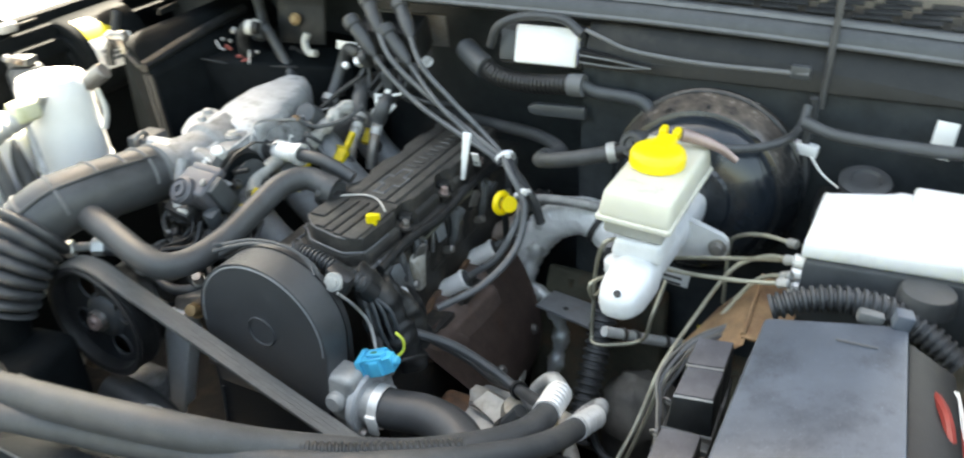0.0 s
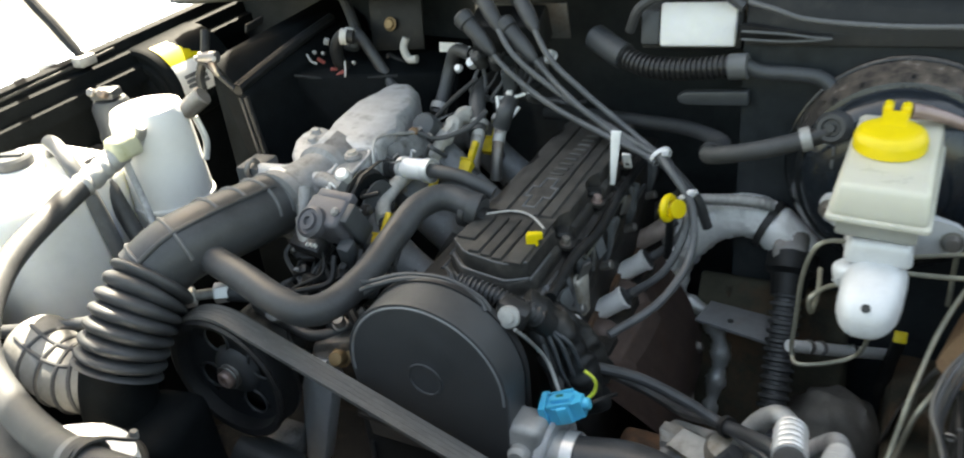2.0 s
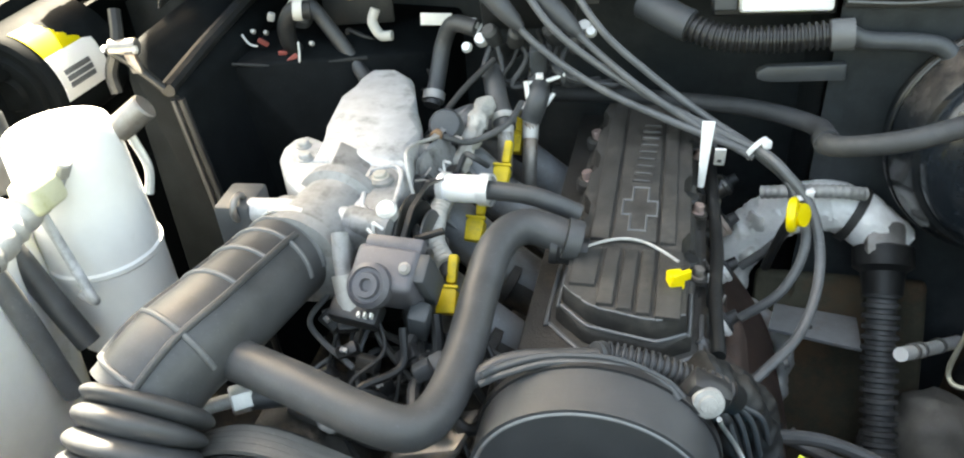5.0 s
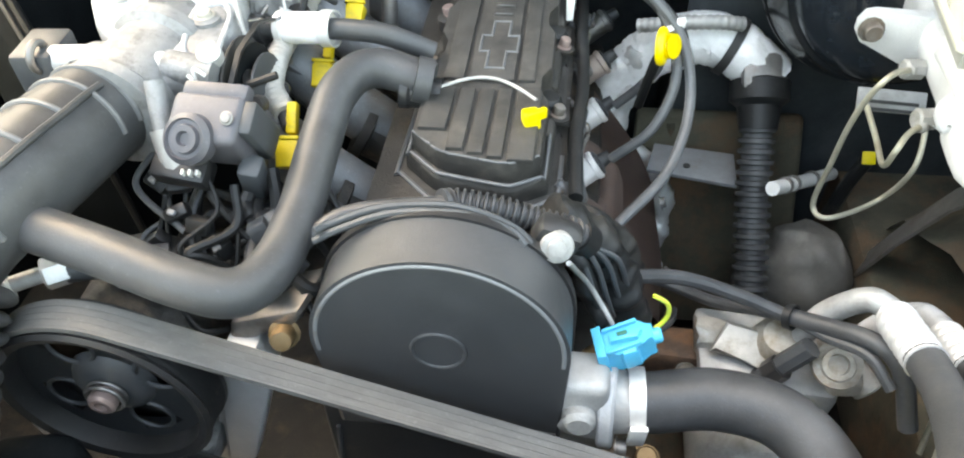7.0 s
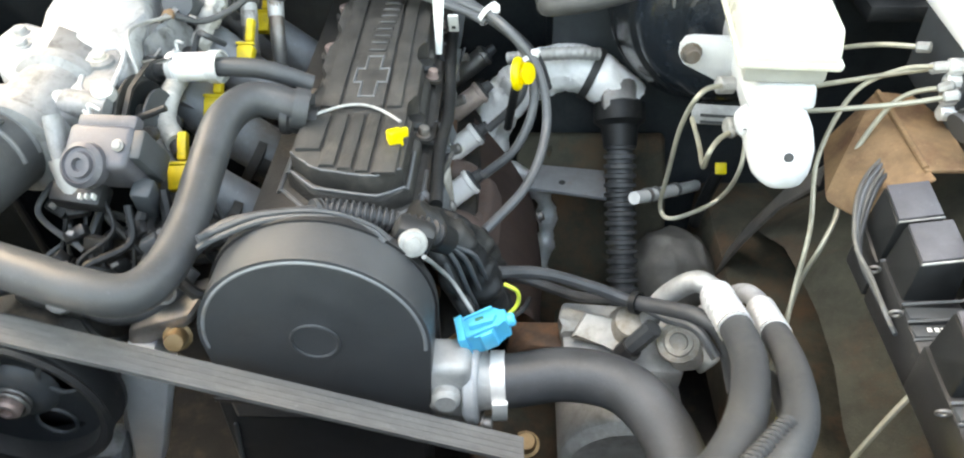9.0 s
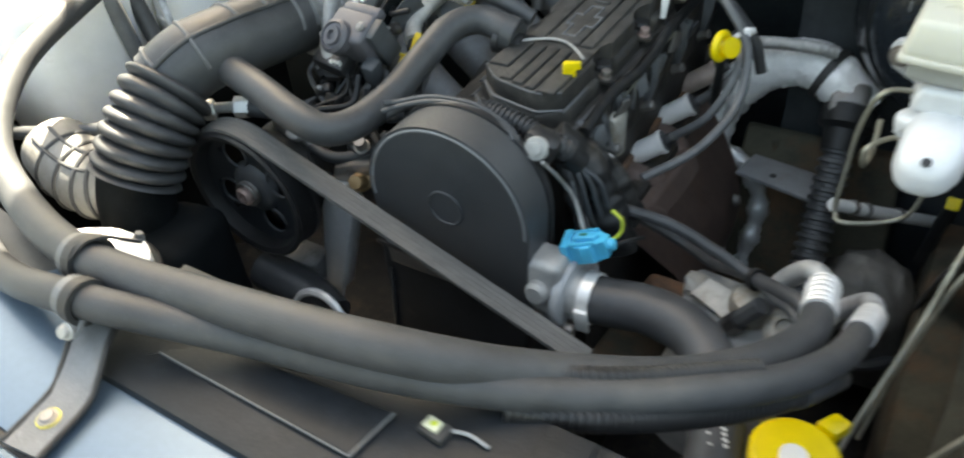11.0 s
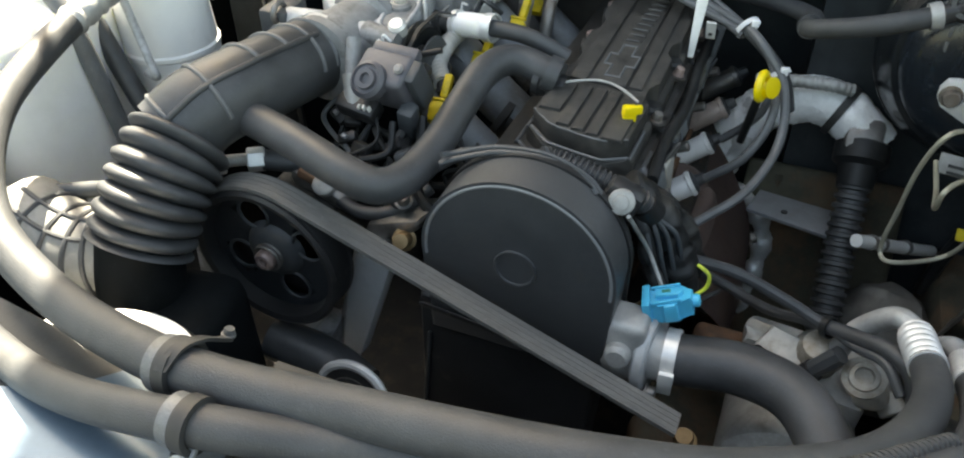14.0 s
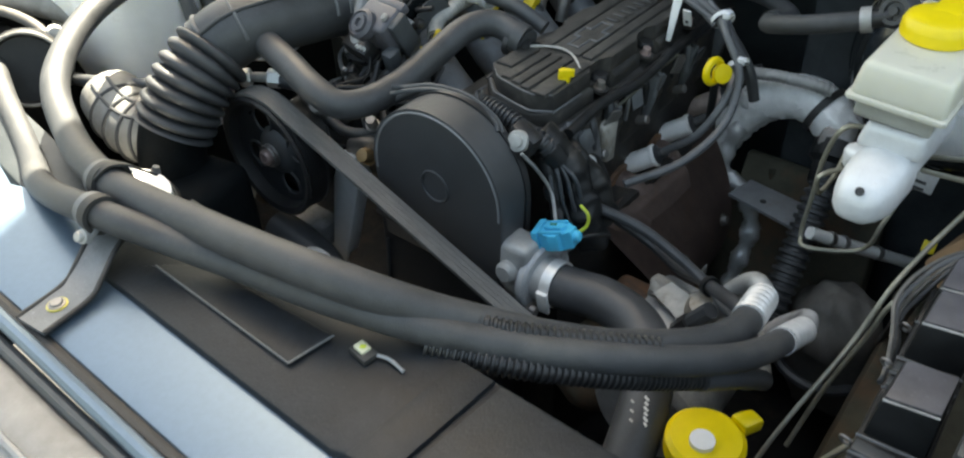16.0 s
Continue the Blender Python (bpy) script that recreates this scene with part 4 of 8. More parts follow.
part("rubber_end", pipe([(-0.232, -0.006, 0.870), (-0.205, 0.006, 0.866), (-0.175, 0.02, 0.86)], 0.0095, 12), RUBBER, fitting)
foot = thing("pump_support", "pale oxidised alloy casting under the steering pump", "bracket")
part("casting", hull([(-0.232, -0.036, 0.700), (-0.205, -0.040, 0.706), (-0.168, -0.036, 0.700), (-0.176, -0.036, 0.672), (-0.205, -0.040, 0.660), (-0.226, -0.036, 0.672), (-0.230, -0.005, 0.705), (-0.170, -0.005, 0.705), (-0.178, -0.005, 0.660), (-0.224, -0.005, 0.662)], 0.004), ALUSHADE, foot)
part("rib", hull([(-0.228, -0.044, 0.696), (-0.172, -0.044, 0.698), (-0.174, -0.040, 0.690), (-0.226, -0.040, 0.688), (-0.228, -0.038, 0.697), (-0.172, -0.038, 0.699)], 0.001), TANALU, foot)
part("rusty_boss", lathe([(0.013, 0.0), (0.013, 0.010), (0.009, 0.014), (0.0, 0.014)], facing((-0.262, -0.020, 0.716), (-0.2, -0.9, 0.4)), 18), BRASS, foot, "rust-yellowed round boss")
part("crusted_edge", hull([(-0.292, -0.030, 0.790), (-0.284, -0.030, 0.790), (-0.298, -0.030, 0.735), (-0.284, -0.030, 0.745), (-0.286, -0.030, 0.712), (-0.276, -0.030, 0.720), (-0.290, -0.020, 0.790), (-0.286, -0.020, 0.715)], 0.003), TANALU, foot, "crusted pale casting edge")
lug = thing("pump_casting", "rust-stained pale casting above the steering pump", "bracket")
part("casting", hull([(-0.212, -0.004, 0.850), (-0.205, -0.006, 0.866), (-0.165, -0.008, 0.852), (-0.150, -0.004, 0.838), (-0.205, 0.03, 0.866), (-0.155, 0.03, 0.846), (-0.20, 0.03, 0.83), (-0.155, 0.03, 0.825), (-0.20, -0.002, 0.838), (-0.158, -0.004, 0.828)], 0.005), STEEL, lug)
part("boss", lathe([(0.010, 0), (0.010, 0.008), (0.007, 0.010), (0, 0.010)], facing((-0.172, -0.004, 0.855), (0.2, -0.6, 0.8)), 14), DULLALU, lug)
part("rust_pad", block((0.026, 0.010, 0.010), pose(-0.185, -0.004, 0.862, 0, 20, 0), 0.003), RUST, lug)
clip_plate = thing("side_bracket", "pale sheet steel tab standing beside the steering pulley", "bracket")
part("tab", hull([(-0.309, -0.02, 0.775), (-0.333, -0.02, 0.745), (-0.338, -0.02, 0.70), (-0.332, -0.02, 0.665), (-0.318, -0.02, 0.69), (-0.309, -0.016, 0.775), (-0.333, -0.016, 0.745), (-0.338, -0.016, 0.70), (-0.332, -0.016, 0.665), (-0.318, -0.016, 0.69)], 0.001), ALU, clip_plate)
part("stay", hull([(-0.335, -0.018, 0.70), (-0.318, -0.018, 0.70), (-0.34, 0.06, 0.62), (-0.32, 0.06, 0.62), (-0.335, -0.014, 0.66), (-0.318, -0.014, 0.66)], 0.001), STEEL, clip_plate)
lamp = thing("headlamp_back", "rounded plastic headlamp back under the hoses, white to stand for sunlight", "headlamp")
rise = Matrix(((1, 0, 0, -0.222), (0, 1, 0, -0.241), (0.22, 0, 1, 0.849), (0, 0, 0, 1)))
# White albedo replaces the sunlight that doesn't reach this shell.
part("shell", slab([(0.094 * math.cos(a), 0.056 * math.sin(a)) for a in (2 * math.pi * k / 40 for k in range(40))], -0.05, 0.0, rise, 0.010, seg=4), WHITEPAINT, lamp, sharp=60)
part("rim", pipe([tuple(rise @ Vector((0.097 * math.cos(a), 0.059 * math.sin(a), -0.012))) for a in (2 * math.pi * k / 40 for k in range(41))], 0.003, 8, 2), DULL, lamp, "dark rim")


# thermostat housing, its plug and the radiator hose
def thermostat():
    ob = thing("thermostat_housing", "pale cast aluminium thermostat housing beside the timing cover", "housing")
    part("body", lathe([(0.020, 0), (0.026, 0.004), (0.028, 0.02), (0.028, 0.034), (0.024, 0.04), (0.021, 0.055)], facing((0.088, 0.0, 0.765), (1, -0.1, 0.05)), 22), DULLALU, ob)
    part("front_lobe", block((0.036, 0.034, 0.05), pose(0.108, -0.010, 0.785, 0, 0, 0), 0.008, 3), DULLALU, ob)
    part("boss", lathe([(0.011, 0), (0.011, 0.008), (0.008, 0.012), (0, 0.012)], facing((0.107, -0.026, 0.781), (0, -1, 0.1)), 16), DULLALU, ob)
    part("flange", lathe([(0.034, 0), (0.036, 0.002), (0.036, 0.009), (0.034, 0.011)], facing((0.122, 0.0, 0.766), (1, -0.1, 0.05)), 24), ALU, ob)
    part("foot", block((0.045, 0.03, 0.035), pose(0.108, -0.002, 0.735, 0, 10, 0), 0.006), DULLALU, ob)
    for y, z in ((0.028, 0.79), (-0.028, 0.745)):
        part("flange_bolt", hexbolt((0.133, y, z), (1, -0.1, 0.05), 0.006, 0.008), STEEL, ob)
    return ob


thermostat()
plug = thing("sensor_plug", "light blue plastic sensor connector on a brass sensor", "connector")
PM = pose(0.136, 0.011, 0.812, 0, -16, 12)
part("shell", slab([(-0.018, -0.010), (-0.006, -0.011), (-0.004, -0.014), (0.006, -0.013), (0.007, -0.008), (0.018, -0.007), (0.019, 0.006), (0.010, 0.008), (0.009, 0.012), (-0.003, 0.013), (-0.005, 0.009), (-0.018, 0.009)], -0.009, 0.009, PM, 0.0018), BLUE, plug)
part("latch", slab([(-0.010, -0.004), (0.008, -0.005), (0.012, 0.0), (0.008, 0.005), (-0.010, 0.004)], 0.008, 0.0135, PM, 0.0012), BLUE, plug)
part("latch_slot", block((0.007, 0.003, 0.002), PM @ pose(-0.001, 0, 0.0132), 0.0004), GREENBOARD, plug)
for y in (-0.0095, 0.0085):
    part("side_rail", block((0.024, 0.0025, 0.005), PM @ pose(-0.002, y, 0.0095, 0, 0, 6), 0.0008), BLUE, plug)
part("lip", slab([(-0.0045, -0.0125), (0.002, -0.0135), (0.002, 0.0125), (-0.0045, 0.0115)], -0.011, 0.0115, PM @ pose(-0.0165, 0, 0), 0.0012), BLUE, plug)
part("wire_seal", rod(tuple(PM @ Vector((0.016, 0, 0.001))), PM.to_3x3() @ Vector((1, 0, 0)), 0.0055, 0.008, 12), BLUE, plug)
part("sensor", lathe([(0.008, 0), (0.008, 0.014), (0.006, 0.02)], facing((0.112, 0.010, 0.793), (0.6, 0, 0.7)), 12), BRASS, plug, "brass sensor body")
part("lime_wire", pipe([(0.150, 0.018, 0.816), (0.160, 0.022, 0.828), (0.160, 0.024, 0.840), (0.150, 0.026, 0.846)], 0.0016, 8), LIME, plug, "yellow-green wire")
part("dark_wire", pipe([(0.150, 0.015, 0.813), (0.165, 0.03, 0.815), (0.17, 0.05, 0.805)], 0.002, 8), DULL, plug)

RAD = [(0.125, -0.004, 0.767), (0.155, -0.004, 0.768), (0.20, 0.0, 0.772), (0.243, -0.012, 0.772), (0.272, -0.045, 0.762), (0.288, -0.095, 0.738), (0.296, -0.15, 0.70), (0.30, -0.22, 0.64)]
rad_hose = thing("radiator_hose", "thick black rubber radiator hose with pale printing", "hose")
part("tube", pipe(RAD, 0.0215, 20), RUBBER, rad_hose)
rclamp = part("clamp", band((0.146, -0.004, 0.768), (1, 0.02, 0.05), 0.022, 0.011, 0.0018), BRIGHT, rad_hose, "bright steel clamp band")
part("tag", block((0.012, 0.004, 0.030), pose(0.147, -0.027, 0.760, 12, 0, 4), 0.001), LABEL, rclamp, "white tag on the clamp")
for k in range(6):
    q = k / 5
    part("printed_bar", block((0.0050 - 0.0012 * (k % 2), 0.0022, 0.0012), pose(0.2865 + 0.0085 * q, -0.0765 - 0.0160 * q, 0.7715 - 0.0105 * q, 30, 18, -14), 0.0003), LABEL, rad_hose)
    if k % 2 == 0:
        part("printed_bar", block((0.0034, 0.0018, 0.0012), pose(0.2775 + 0.0088 * q, -0.0835 - 0.0165 * q, 0.7680 - 0.0070 * q, 30, 4, -14), 0.0003), MASKING, rad_hose)

# intake duct
TUBE = [(-0.236, 0.112, 0.920), (-0.241, 0.078, 0.924), (-0.244, 0.044, 0.928), (-0.248, 0.003, 0.933), (-0.260, -0.032, 0.930), (-0.275, -0.060, 0.914)]
BELLOWS = [(-0.266, -0.056, 0.916), (-0.268, -0.080, 0.900), (-0.271, -0.104, 0.876), (-0.275, -0.124, 0.848)]
ELBOW = [(-0.288, -0.118, 0.836), (-0.308, -0.128, 0.832), (-0.332, -0.133, 0.833), (-0.362, -0.131, 0.837), (-0.402, -0.122, 0.843)]
duct = thing("intake_duct", "black moulded rubber air intake duct with ribs and bellows", "air duct")
upper = part("upper_duct", pipe(TUBE, 0.0360, 28), RUBBER, duct)
part("bellows", sweep(bmesh.new(), even(spline(BELLOWS, 20), 0.0012), lambda s: 0.0330 + 0.0105 * abs(math.sin(math.pi * s / 0.0132)) ** 0.6, 40), RUBBER, duct, sharp=60)
lower = part("lower_elbow", pipe(ELBOW, 0.0365, 24), BLEACHED, duct, "dusty sun-bleached elbow")
T = spline(TUBE, 12)
def arc_rib(line, k, a, b, r, tube):
    """A raised rib part of the way round a duct, from side a to side b."""
    d = (line[k + 1] - line[k - 1]).normalized()
    a, b = ((v - v.dot(d) * d).normalized() for v in (Vector(a), Vector(b)))
    return sweep(bmesh.new(), [line[k] + r * a.slerp(b, q / 14) for q in range(15)], tube, 8)


SIDE, RIDGE, UNDER = (0.49, -0.30, 0.80), (-0.80, 0.10, 0.60), (0.85, -0.35, 0.05)
for k, a, b in ((7, RIDGE, UNDER), (14, RIDGE, UNDER), (24, RIDGE, SIDE), (34, RIDGE, SIDE), (46, RIDGE, UNDER), (56, RIDGE, SIDE)):
    part("hoop_rib", arc_rib(T, k, a, b, 0.0362, 0.0021), GREYBOX, upper, "paler grey hoop rib")
for off in (SIDE, RIDGE):
    line = []
    for i, p in enumerate(T[10:58]):
        d = (T[i + 11] - T[i + 9]).normalized()
        o = (Vector(off) - Vector(off).dot(d) * d).normalized()
        line.append(p + o * 0.0364)
    part("long_rib", sweep(bmesh.new(), line, 0.0026, 8), RUBBER, upper)
# Added black cup, stands in for the unlit void below the bellows.
part("lower_cup", pipe([(-0.274, -0.120, 0.855), (-0.276, -0.132, 0.825), (-0.276, -0.138, 0.78)], 0.036, 24), CASE, duct)
E2 = spline(ELBOW, 12)
for k in (14, 21, 29, 38):
    part("hoop_rib", ring(E2[k], E2[k + 1] - E2[k - 1], 0.0365, 0.0024, seg=28), RUBBER, lower)
for off in (Vector((0.1, -0.55, 0.83)), Vector((0.05, -0.05, 1.0))):
    line = []
    for i, p in enumerate(E2[13:46]):
        d = (E2[i + 14] - E2[i + 12]).normalized()
        line.append(p + (off - off.dot(d) * d).normalized() * 0.0365)
    part("long_rib", sweep(bmesh.new(), line, 0.0022, 8), RUBBER, lower)
part("cuff_clamp", band(T[2], T[3] - T[1], 0.0370, 0.010), BRIGHT, duct, "steel band at the throttle")
# Black box that deepens the same dark void by its colour.
part("resonator", block((0.07, 0.09, 0.16), pose(-0.235, -0.13, 0.73, 0, 0, 10), 0.02, 3), CASE, duct)
PCV = [(-0.222, -0.020, 0.922), (-0.172, -0.033, 0.918), (-0.125, -0.044, 0.910), (-0.096, -0.040, 0.900), (-0.084, -0.012, 0.894), (-0.081, 0.035, 0.895), (-0.081, 0.090, 0.906), (-0.077, 0.138, 0.918), (-0.058, 0.168, 0.918), (-0.014, 0.166, 0.908)]
breather = thing("breather_hose", "smooth black rubber breather hose bent from duct to valve cover", "hose")
part("tube", pipe(PCV, 0.0148, 20), RUBBER, breather)
part("end_cuff", band((-0.020, 0.1605, 0.914), (1, 0.1, -0.3), 0.0150, 0.012, 0.002), RUBBER, breather)


# plenum and throttle
def plenum():
    ob = thing("intake_plenum", "pale cast aluminium intake plenum with flanges and bolts", "intake manifold")
    chamber = [(-0.262, 0.205), (-0.268, 0.262), (-0.279, 0.330), (-0.283, 0.385), (-0.277, 0.410), (-0.246, 0.414), (-0.222, 0.392), (-0.202, 0.335), (-0.186, 0.300), (-0.177, 0.262), (-0.168, 0.205)]
    part("chamber", slab(chamber, 0.868, 0.951, None, 0.015, seg=6), ALU, ob, sharp=60)
    flange = [(-0.296, 0.212), (-0.301, 0.232), (-0.298, 0.250), (-0.287, 0.258), (-0.272, 0.252), (-0.262, 0.238), (-0.205, 0.222), (-0.178, 0.214), (-0.169, 0.200), (-0.163, 0.165), (-0.170, 0.130), (-0.200, 0.122), (-0.245, 0.150), (-0.275, 0.178)]
    part("flange", slab(flange, 0.918, 0.944, None, 0.005, seg=3), ALU, ob)
    # The wedge's turned-away shade is put into its colour.
    part("wedge", hull([(-0.245, 0.226, 0.946), (-0.238, 0.226, 0.957), (-0.206, 0.221, 0.945), (-0.232, 0.150, 0.946), (-0.226, 0.150, 0.955), (-0.199, 0.148, 0.942), (-0.240, 0.226, 0.936), (-0.206, 0.221, 0.936), (-0.232, 0.150, 0.936), (-0.199, 0.148, 0.936)], 0.0012), ALUSHADE, ob, "pad toned grey as a face tilted from the light")
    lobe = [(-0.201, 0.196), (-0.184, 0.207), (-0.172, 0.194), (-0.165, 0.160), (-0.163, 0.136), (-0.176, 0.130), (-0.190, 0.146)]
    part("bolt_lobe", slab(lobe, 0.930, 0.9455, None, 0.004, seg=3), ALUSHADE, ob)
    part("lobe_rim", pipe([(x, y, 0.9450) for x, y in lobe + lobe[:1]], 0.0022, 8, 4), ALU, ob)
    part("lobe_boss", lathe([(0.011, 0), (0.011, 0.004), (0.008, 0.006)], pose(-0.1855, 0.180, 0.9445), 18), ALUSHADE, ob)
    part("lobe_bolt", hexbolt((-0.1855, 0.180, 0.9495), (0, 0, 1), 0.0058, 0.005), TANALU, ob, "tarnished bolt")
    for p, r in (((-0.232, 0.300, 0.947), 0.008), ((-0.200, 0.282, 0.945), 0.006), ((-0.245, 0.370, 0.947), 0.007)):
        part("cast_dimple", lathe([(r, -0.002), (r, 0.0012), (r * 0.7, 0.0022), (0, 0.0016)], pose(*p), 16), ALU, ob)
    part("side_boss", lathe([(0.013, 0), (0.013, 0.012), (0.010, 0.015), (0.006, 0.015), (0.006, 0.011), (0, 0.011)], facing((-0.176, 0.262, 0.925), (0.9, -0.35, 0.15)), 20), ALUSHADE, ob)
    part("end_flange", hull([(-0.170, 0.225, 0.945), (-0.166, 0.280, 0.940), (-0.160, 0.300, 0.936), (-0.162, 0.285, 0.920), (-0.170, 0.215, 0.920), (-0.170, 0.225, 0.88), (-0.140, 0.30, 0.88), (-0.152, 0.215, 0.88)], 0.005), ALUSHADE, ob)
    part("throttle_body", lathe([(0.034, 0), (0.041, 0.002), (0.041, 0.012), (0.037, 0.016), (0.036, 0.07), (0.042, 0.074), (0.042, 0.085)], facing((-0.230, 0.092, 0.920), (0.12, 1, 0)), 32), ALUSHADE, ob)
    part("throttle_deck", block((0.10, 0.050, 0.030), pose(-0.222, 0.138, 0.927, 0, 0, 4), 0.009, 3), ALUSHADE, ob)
    part("shaft_housing", pipe([(-0.285, 0.134, 0.938), (-0.245, 0.133, 0.940), (-0.196, 0.130, 0.938)], 0.0105, 18), ALU, ob)
    part("shaft_end", pipe([(-0.196, 0.130, 0.938), (-0.158, 0.124, 0.936)], 0.0125, 18), ALUSHADE, ob)
    part("lever_box", block((0.032, 0.042, 0.045), pose(-0.298, 0.142, 0.925, 0, 0, 4), 0.004), RELAY, ob, "dark grey throttle lever bracket")
    part("lever_spring", ring((-0.292, 0.128, 0.944), (1, 0, 0), 0.010, 0.003), STEEL, ob)
    part("clamp_tail", pipe([(-0.190, 0.098, 0.948), (-0.186, 0.085, 0.930), (-0.180, 0.072, 0.912)], 0.007, 12), ALUSHADE, ob)
    part("clamp_tail_tip", pipe([(-0.184, 0.080, 0.922), (-0.176, 0.066, 0.898)], 0.010, 12), DULLALU, ob)
    for p in ((-0.270, 0.213, 0.944), (-0.282, 0.236, 0.944)):
        part("bolt", hexbolt(p, (0, 0, 1), 0.0060, 0.006), DULLALU, ob)
    part("cap_screw", lathe([(0.0085, 0), (0.0085, 0.010), (0.006, 0.013), (0, 0.013)], facing((-0.163, 0.133, 0.944), (0.1, -0.5, 0.9)), 16), BRIGHT, ob)
    for k in range(4):
        y = 0.125 + 0.088 * k
        part("runner", pipe([(-0.20, y + 0.09 - 0.03 * k, 0.870), (-0.155, y + 0.02, 0.885), (-0.11, y + 0.005, 0.855), (-0.05, y, 0.81)], 0.024, 18), GREYCAST, ob)
        part("runner_web", hull([(-0.150, y - 0.012, 0.905), (-0.105, y - 0.010, 0.865), (-0.150, y + 0.022, 0.905), (-0.105, y + 0.02, 0.865), (-0.145, y, 0.86), (-0.10, y, 0.84)], 0.003), GREYCAST, ob)
    part("rust_pin", rod((-0.168, 0.294, 0.932), (0.1, -0.8, 0.3), 0.006, 0.016, 10), TANRUST, ob, "rusty linkage pin")
    part("linkage_cap", lathe([(0.017, -0.02), (0.017, 0.008), (0.014, 0.013), (0.006, 0.014)], facing((-0.164, 0.310, 0.932), (0.1, -0.7, 0.6)), 20), RELAY, ob)
    return ob


plenum()
cable_t = thing("throttle_cable", "thin grey throttle cable hanging from the linkage pin", "cable")
part("cable", pipe([(-0.163, 0.285, 0.935), (-0.172, 0.225, 0.955), (-0.166, 0.195, 0.950), (-0.150, 0.165, 0.905), (-0.146, 0.130, 0.880)], 0.0018, 8), DULLALU, cable_t)
part("loop", pipe([(-0.160, 0.283, 0.936), (-0.135, 0.290, 0.928), (-0.105, 0.315, 0.935), (-0.095, 0.345, 0.945)], 0.0032, 8), RUBBER, cable_t)
lev = thing("throttle_lever", "dark slotted throttle lever plates", "lever")
turn = Matrix(((0, 0, 1, 0), (1, 0, 0, 0), (0, 1, 0, 0), (0, 0, 0, 1)))
for k, r in ((0, 0.046), (1, 0.041), (2, 0.034)):
    quadrant = [(0.150 + r * math.cos(a), 0.900 + r * math.sin(a)) for a in (math.radians(-50 + 15 * q) for q in range(17))]
    part("plate", slab(quadrant, -0.1565 + 0.0085 * k, -0.1540 + 0.0085 * k, turn, 0.0008), (DULL, CASE, RELAY)[k], lev)
part("pivot", rod((-0.165, 0.150, 0.900), (1, 0, 0), 0.008, 0.036, 16), STEEL, lev)
part("return_spring", ribbed([(-0.150, 0.178, 0.915), (-0.146, 0.196, 0.905), (-0.140, 0.214, 0.888)], 0.0055, 0.003, 0.0016, 12), STEEL, lev)
part("cable_arm", strip([Vector(p) for p in ((-0.150, 0.112, 0.925), (-0.146, 0.140, 0.946), (-0.142, 0.172, 0.950), (-0.140, 0.196, 0.940))], (1, 0, 0), 0.004, 0.002), DULL, lev)
tps = thing("throttle_sensor", "grey plastic throttle position sensor on the throttle body", "sensor")
part("case", block((0.050, 0.036, 0.040), pose(-0.145, 0.078, 0.925, 28, 0, -4), 0.005, 3), RELAYTOP, tps)
part("case_top", block((0.046, 0.012, 0.012), pose(-0.142, 0.090, 0.946, 28, 0, -4), 0.003), RELAYTOP, tps)
part("boss", lathe([(0.017, 0), (0.017, 0.009), (0.0135, 0.012), (0.0125, 0.010), (0.010, 0.010), (0.009, 0.013), (0.005, 0.013), (0.004, 0.010), (0, 0.010)], facing((-0.152, 0.060, 0.930), (-0.1, -0.75, 0.65)), 26), RELAYTOP, tps)
part("side_ear", block((0.012, 0.024, 0.045), pose(-0.118, 0.082, 0.922, 28, 0, -4), 0.003), RELAY, tps)
part("lower_tail", block((0.016, 0.018, 0.035), pose(-0.122, 0.066, 0.895, 20, 10, 0), 0.004), RELAY, tps)
part("screw", hexbolt((-0.128, 0.066, 0.944), (-0.1, -0.7, 0.7), 0.0035, 0.003), STEEL, tps)
part("black_plug", block((0.040, 0.020, 0.018), pose(-0.172, 0.066, 0.898, 28, 6, -4), 0.003), PLASTIC, tps)
for k in range(3):
    part("plug_pin", block((0.002, 0.004, 0.006), pose(-0.166 + 0.005 * k, 0.056, 0.904, 28, 0, 0), 0.0004), LABEL, tps)

HOSE_T = [(-0.158, 0.219, 0.918), (-0.108, 0.208, 0.926), (-0.059, 0.203, 0.926), (-0.020, 0.206, 0.909)]
vent = thing("vent_hose", "black vent hose with a white sleeve and steel clamps", "hose")
part("tube", pipe(HOSE_T, 0.0085, 14), RUBBER, vent)
L = stretch(HOSE_T, 0.06, 0.42)
part("white_sleeve", sweep(bmesh.new(), L[len(L) // 5:], 0.0125, 18), WHITE, vent, "white plastic sleeve")
for k, w in ((len(L) // 5, 0.006), (len(L) - 3, 0.010)):
    part("clamp", band(L[k], L[min(k + 1, len(L) - 1)] - L[k - 1], 0.0128, w, 0.0016), BRIGHT, vent, "bright steel clamp")
part("end_cuff", pipe([(-0.185, 0.225, 0.912), (-0.158, 0.219, 0.918)], 0.012, 14), RUBBER, vent)

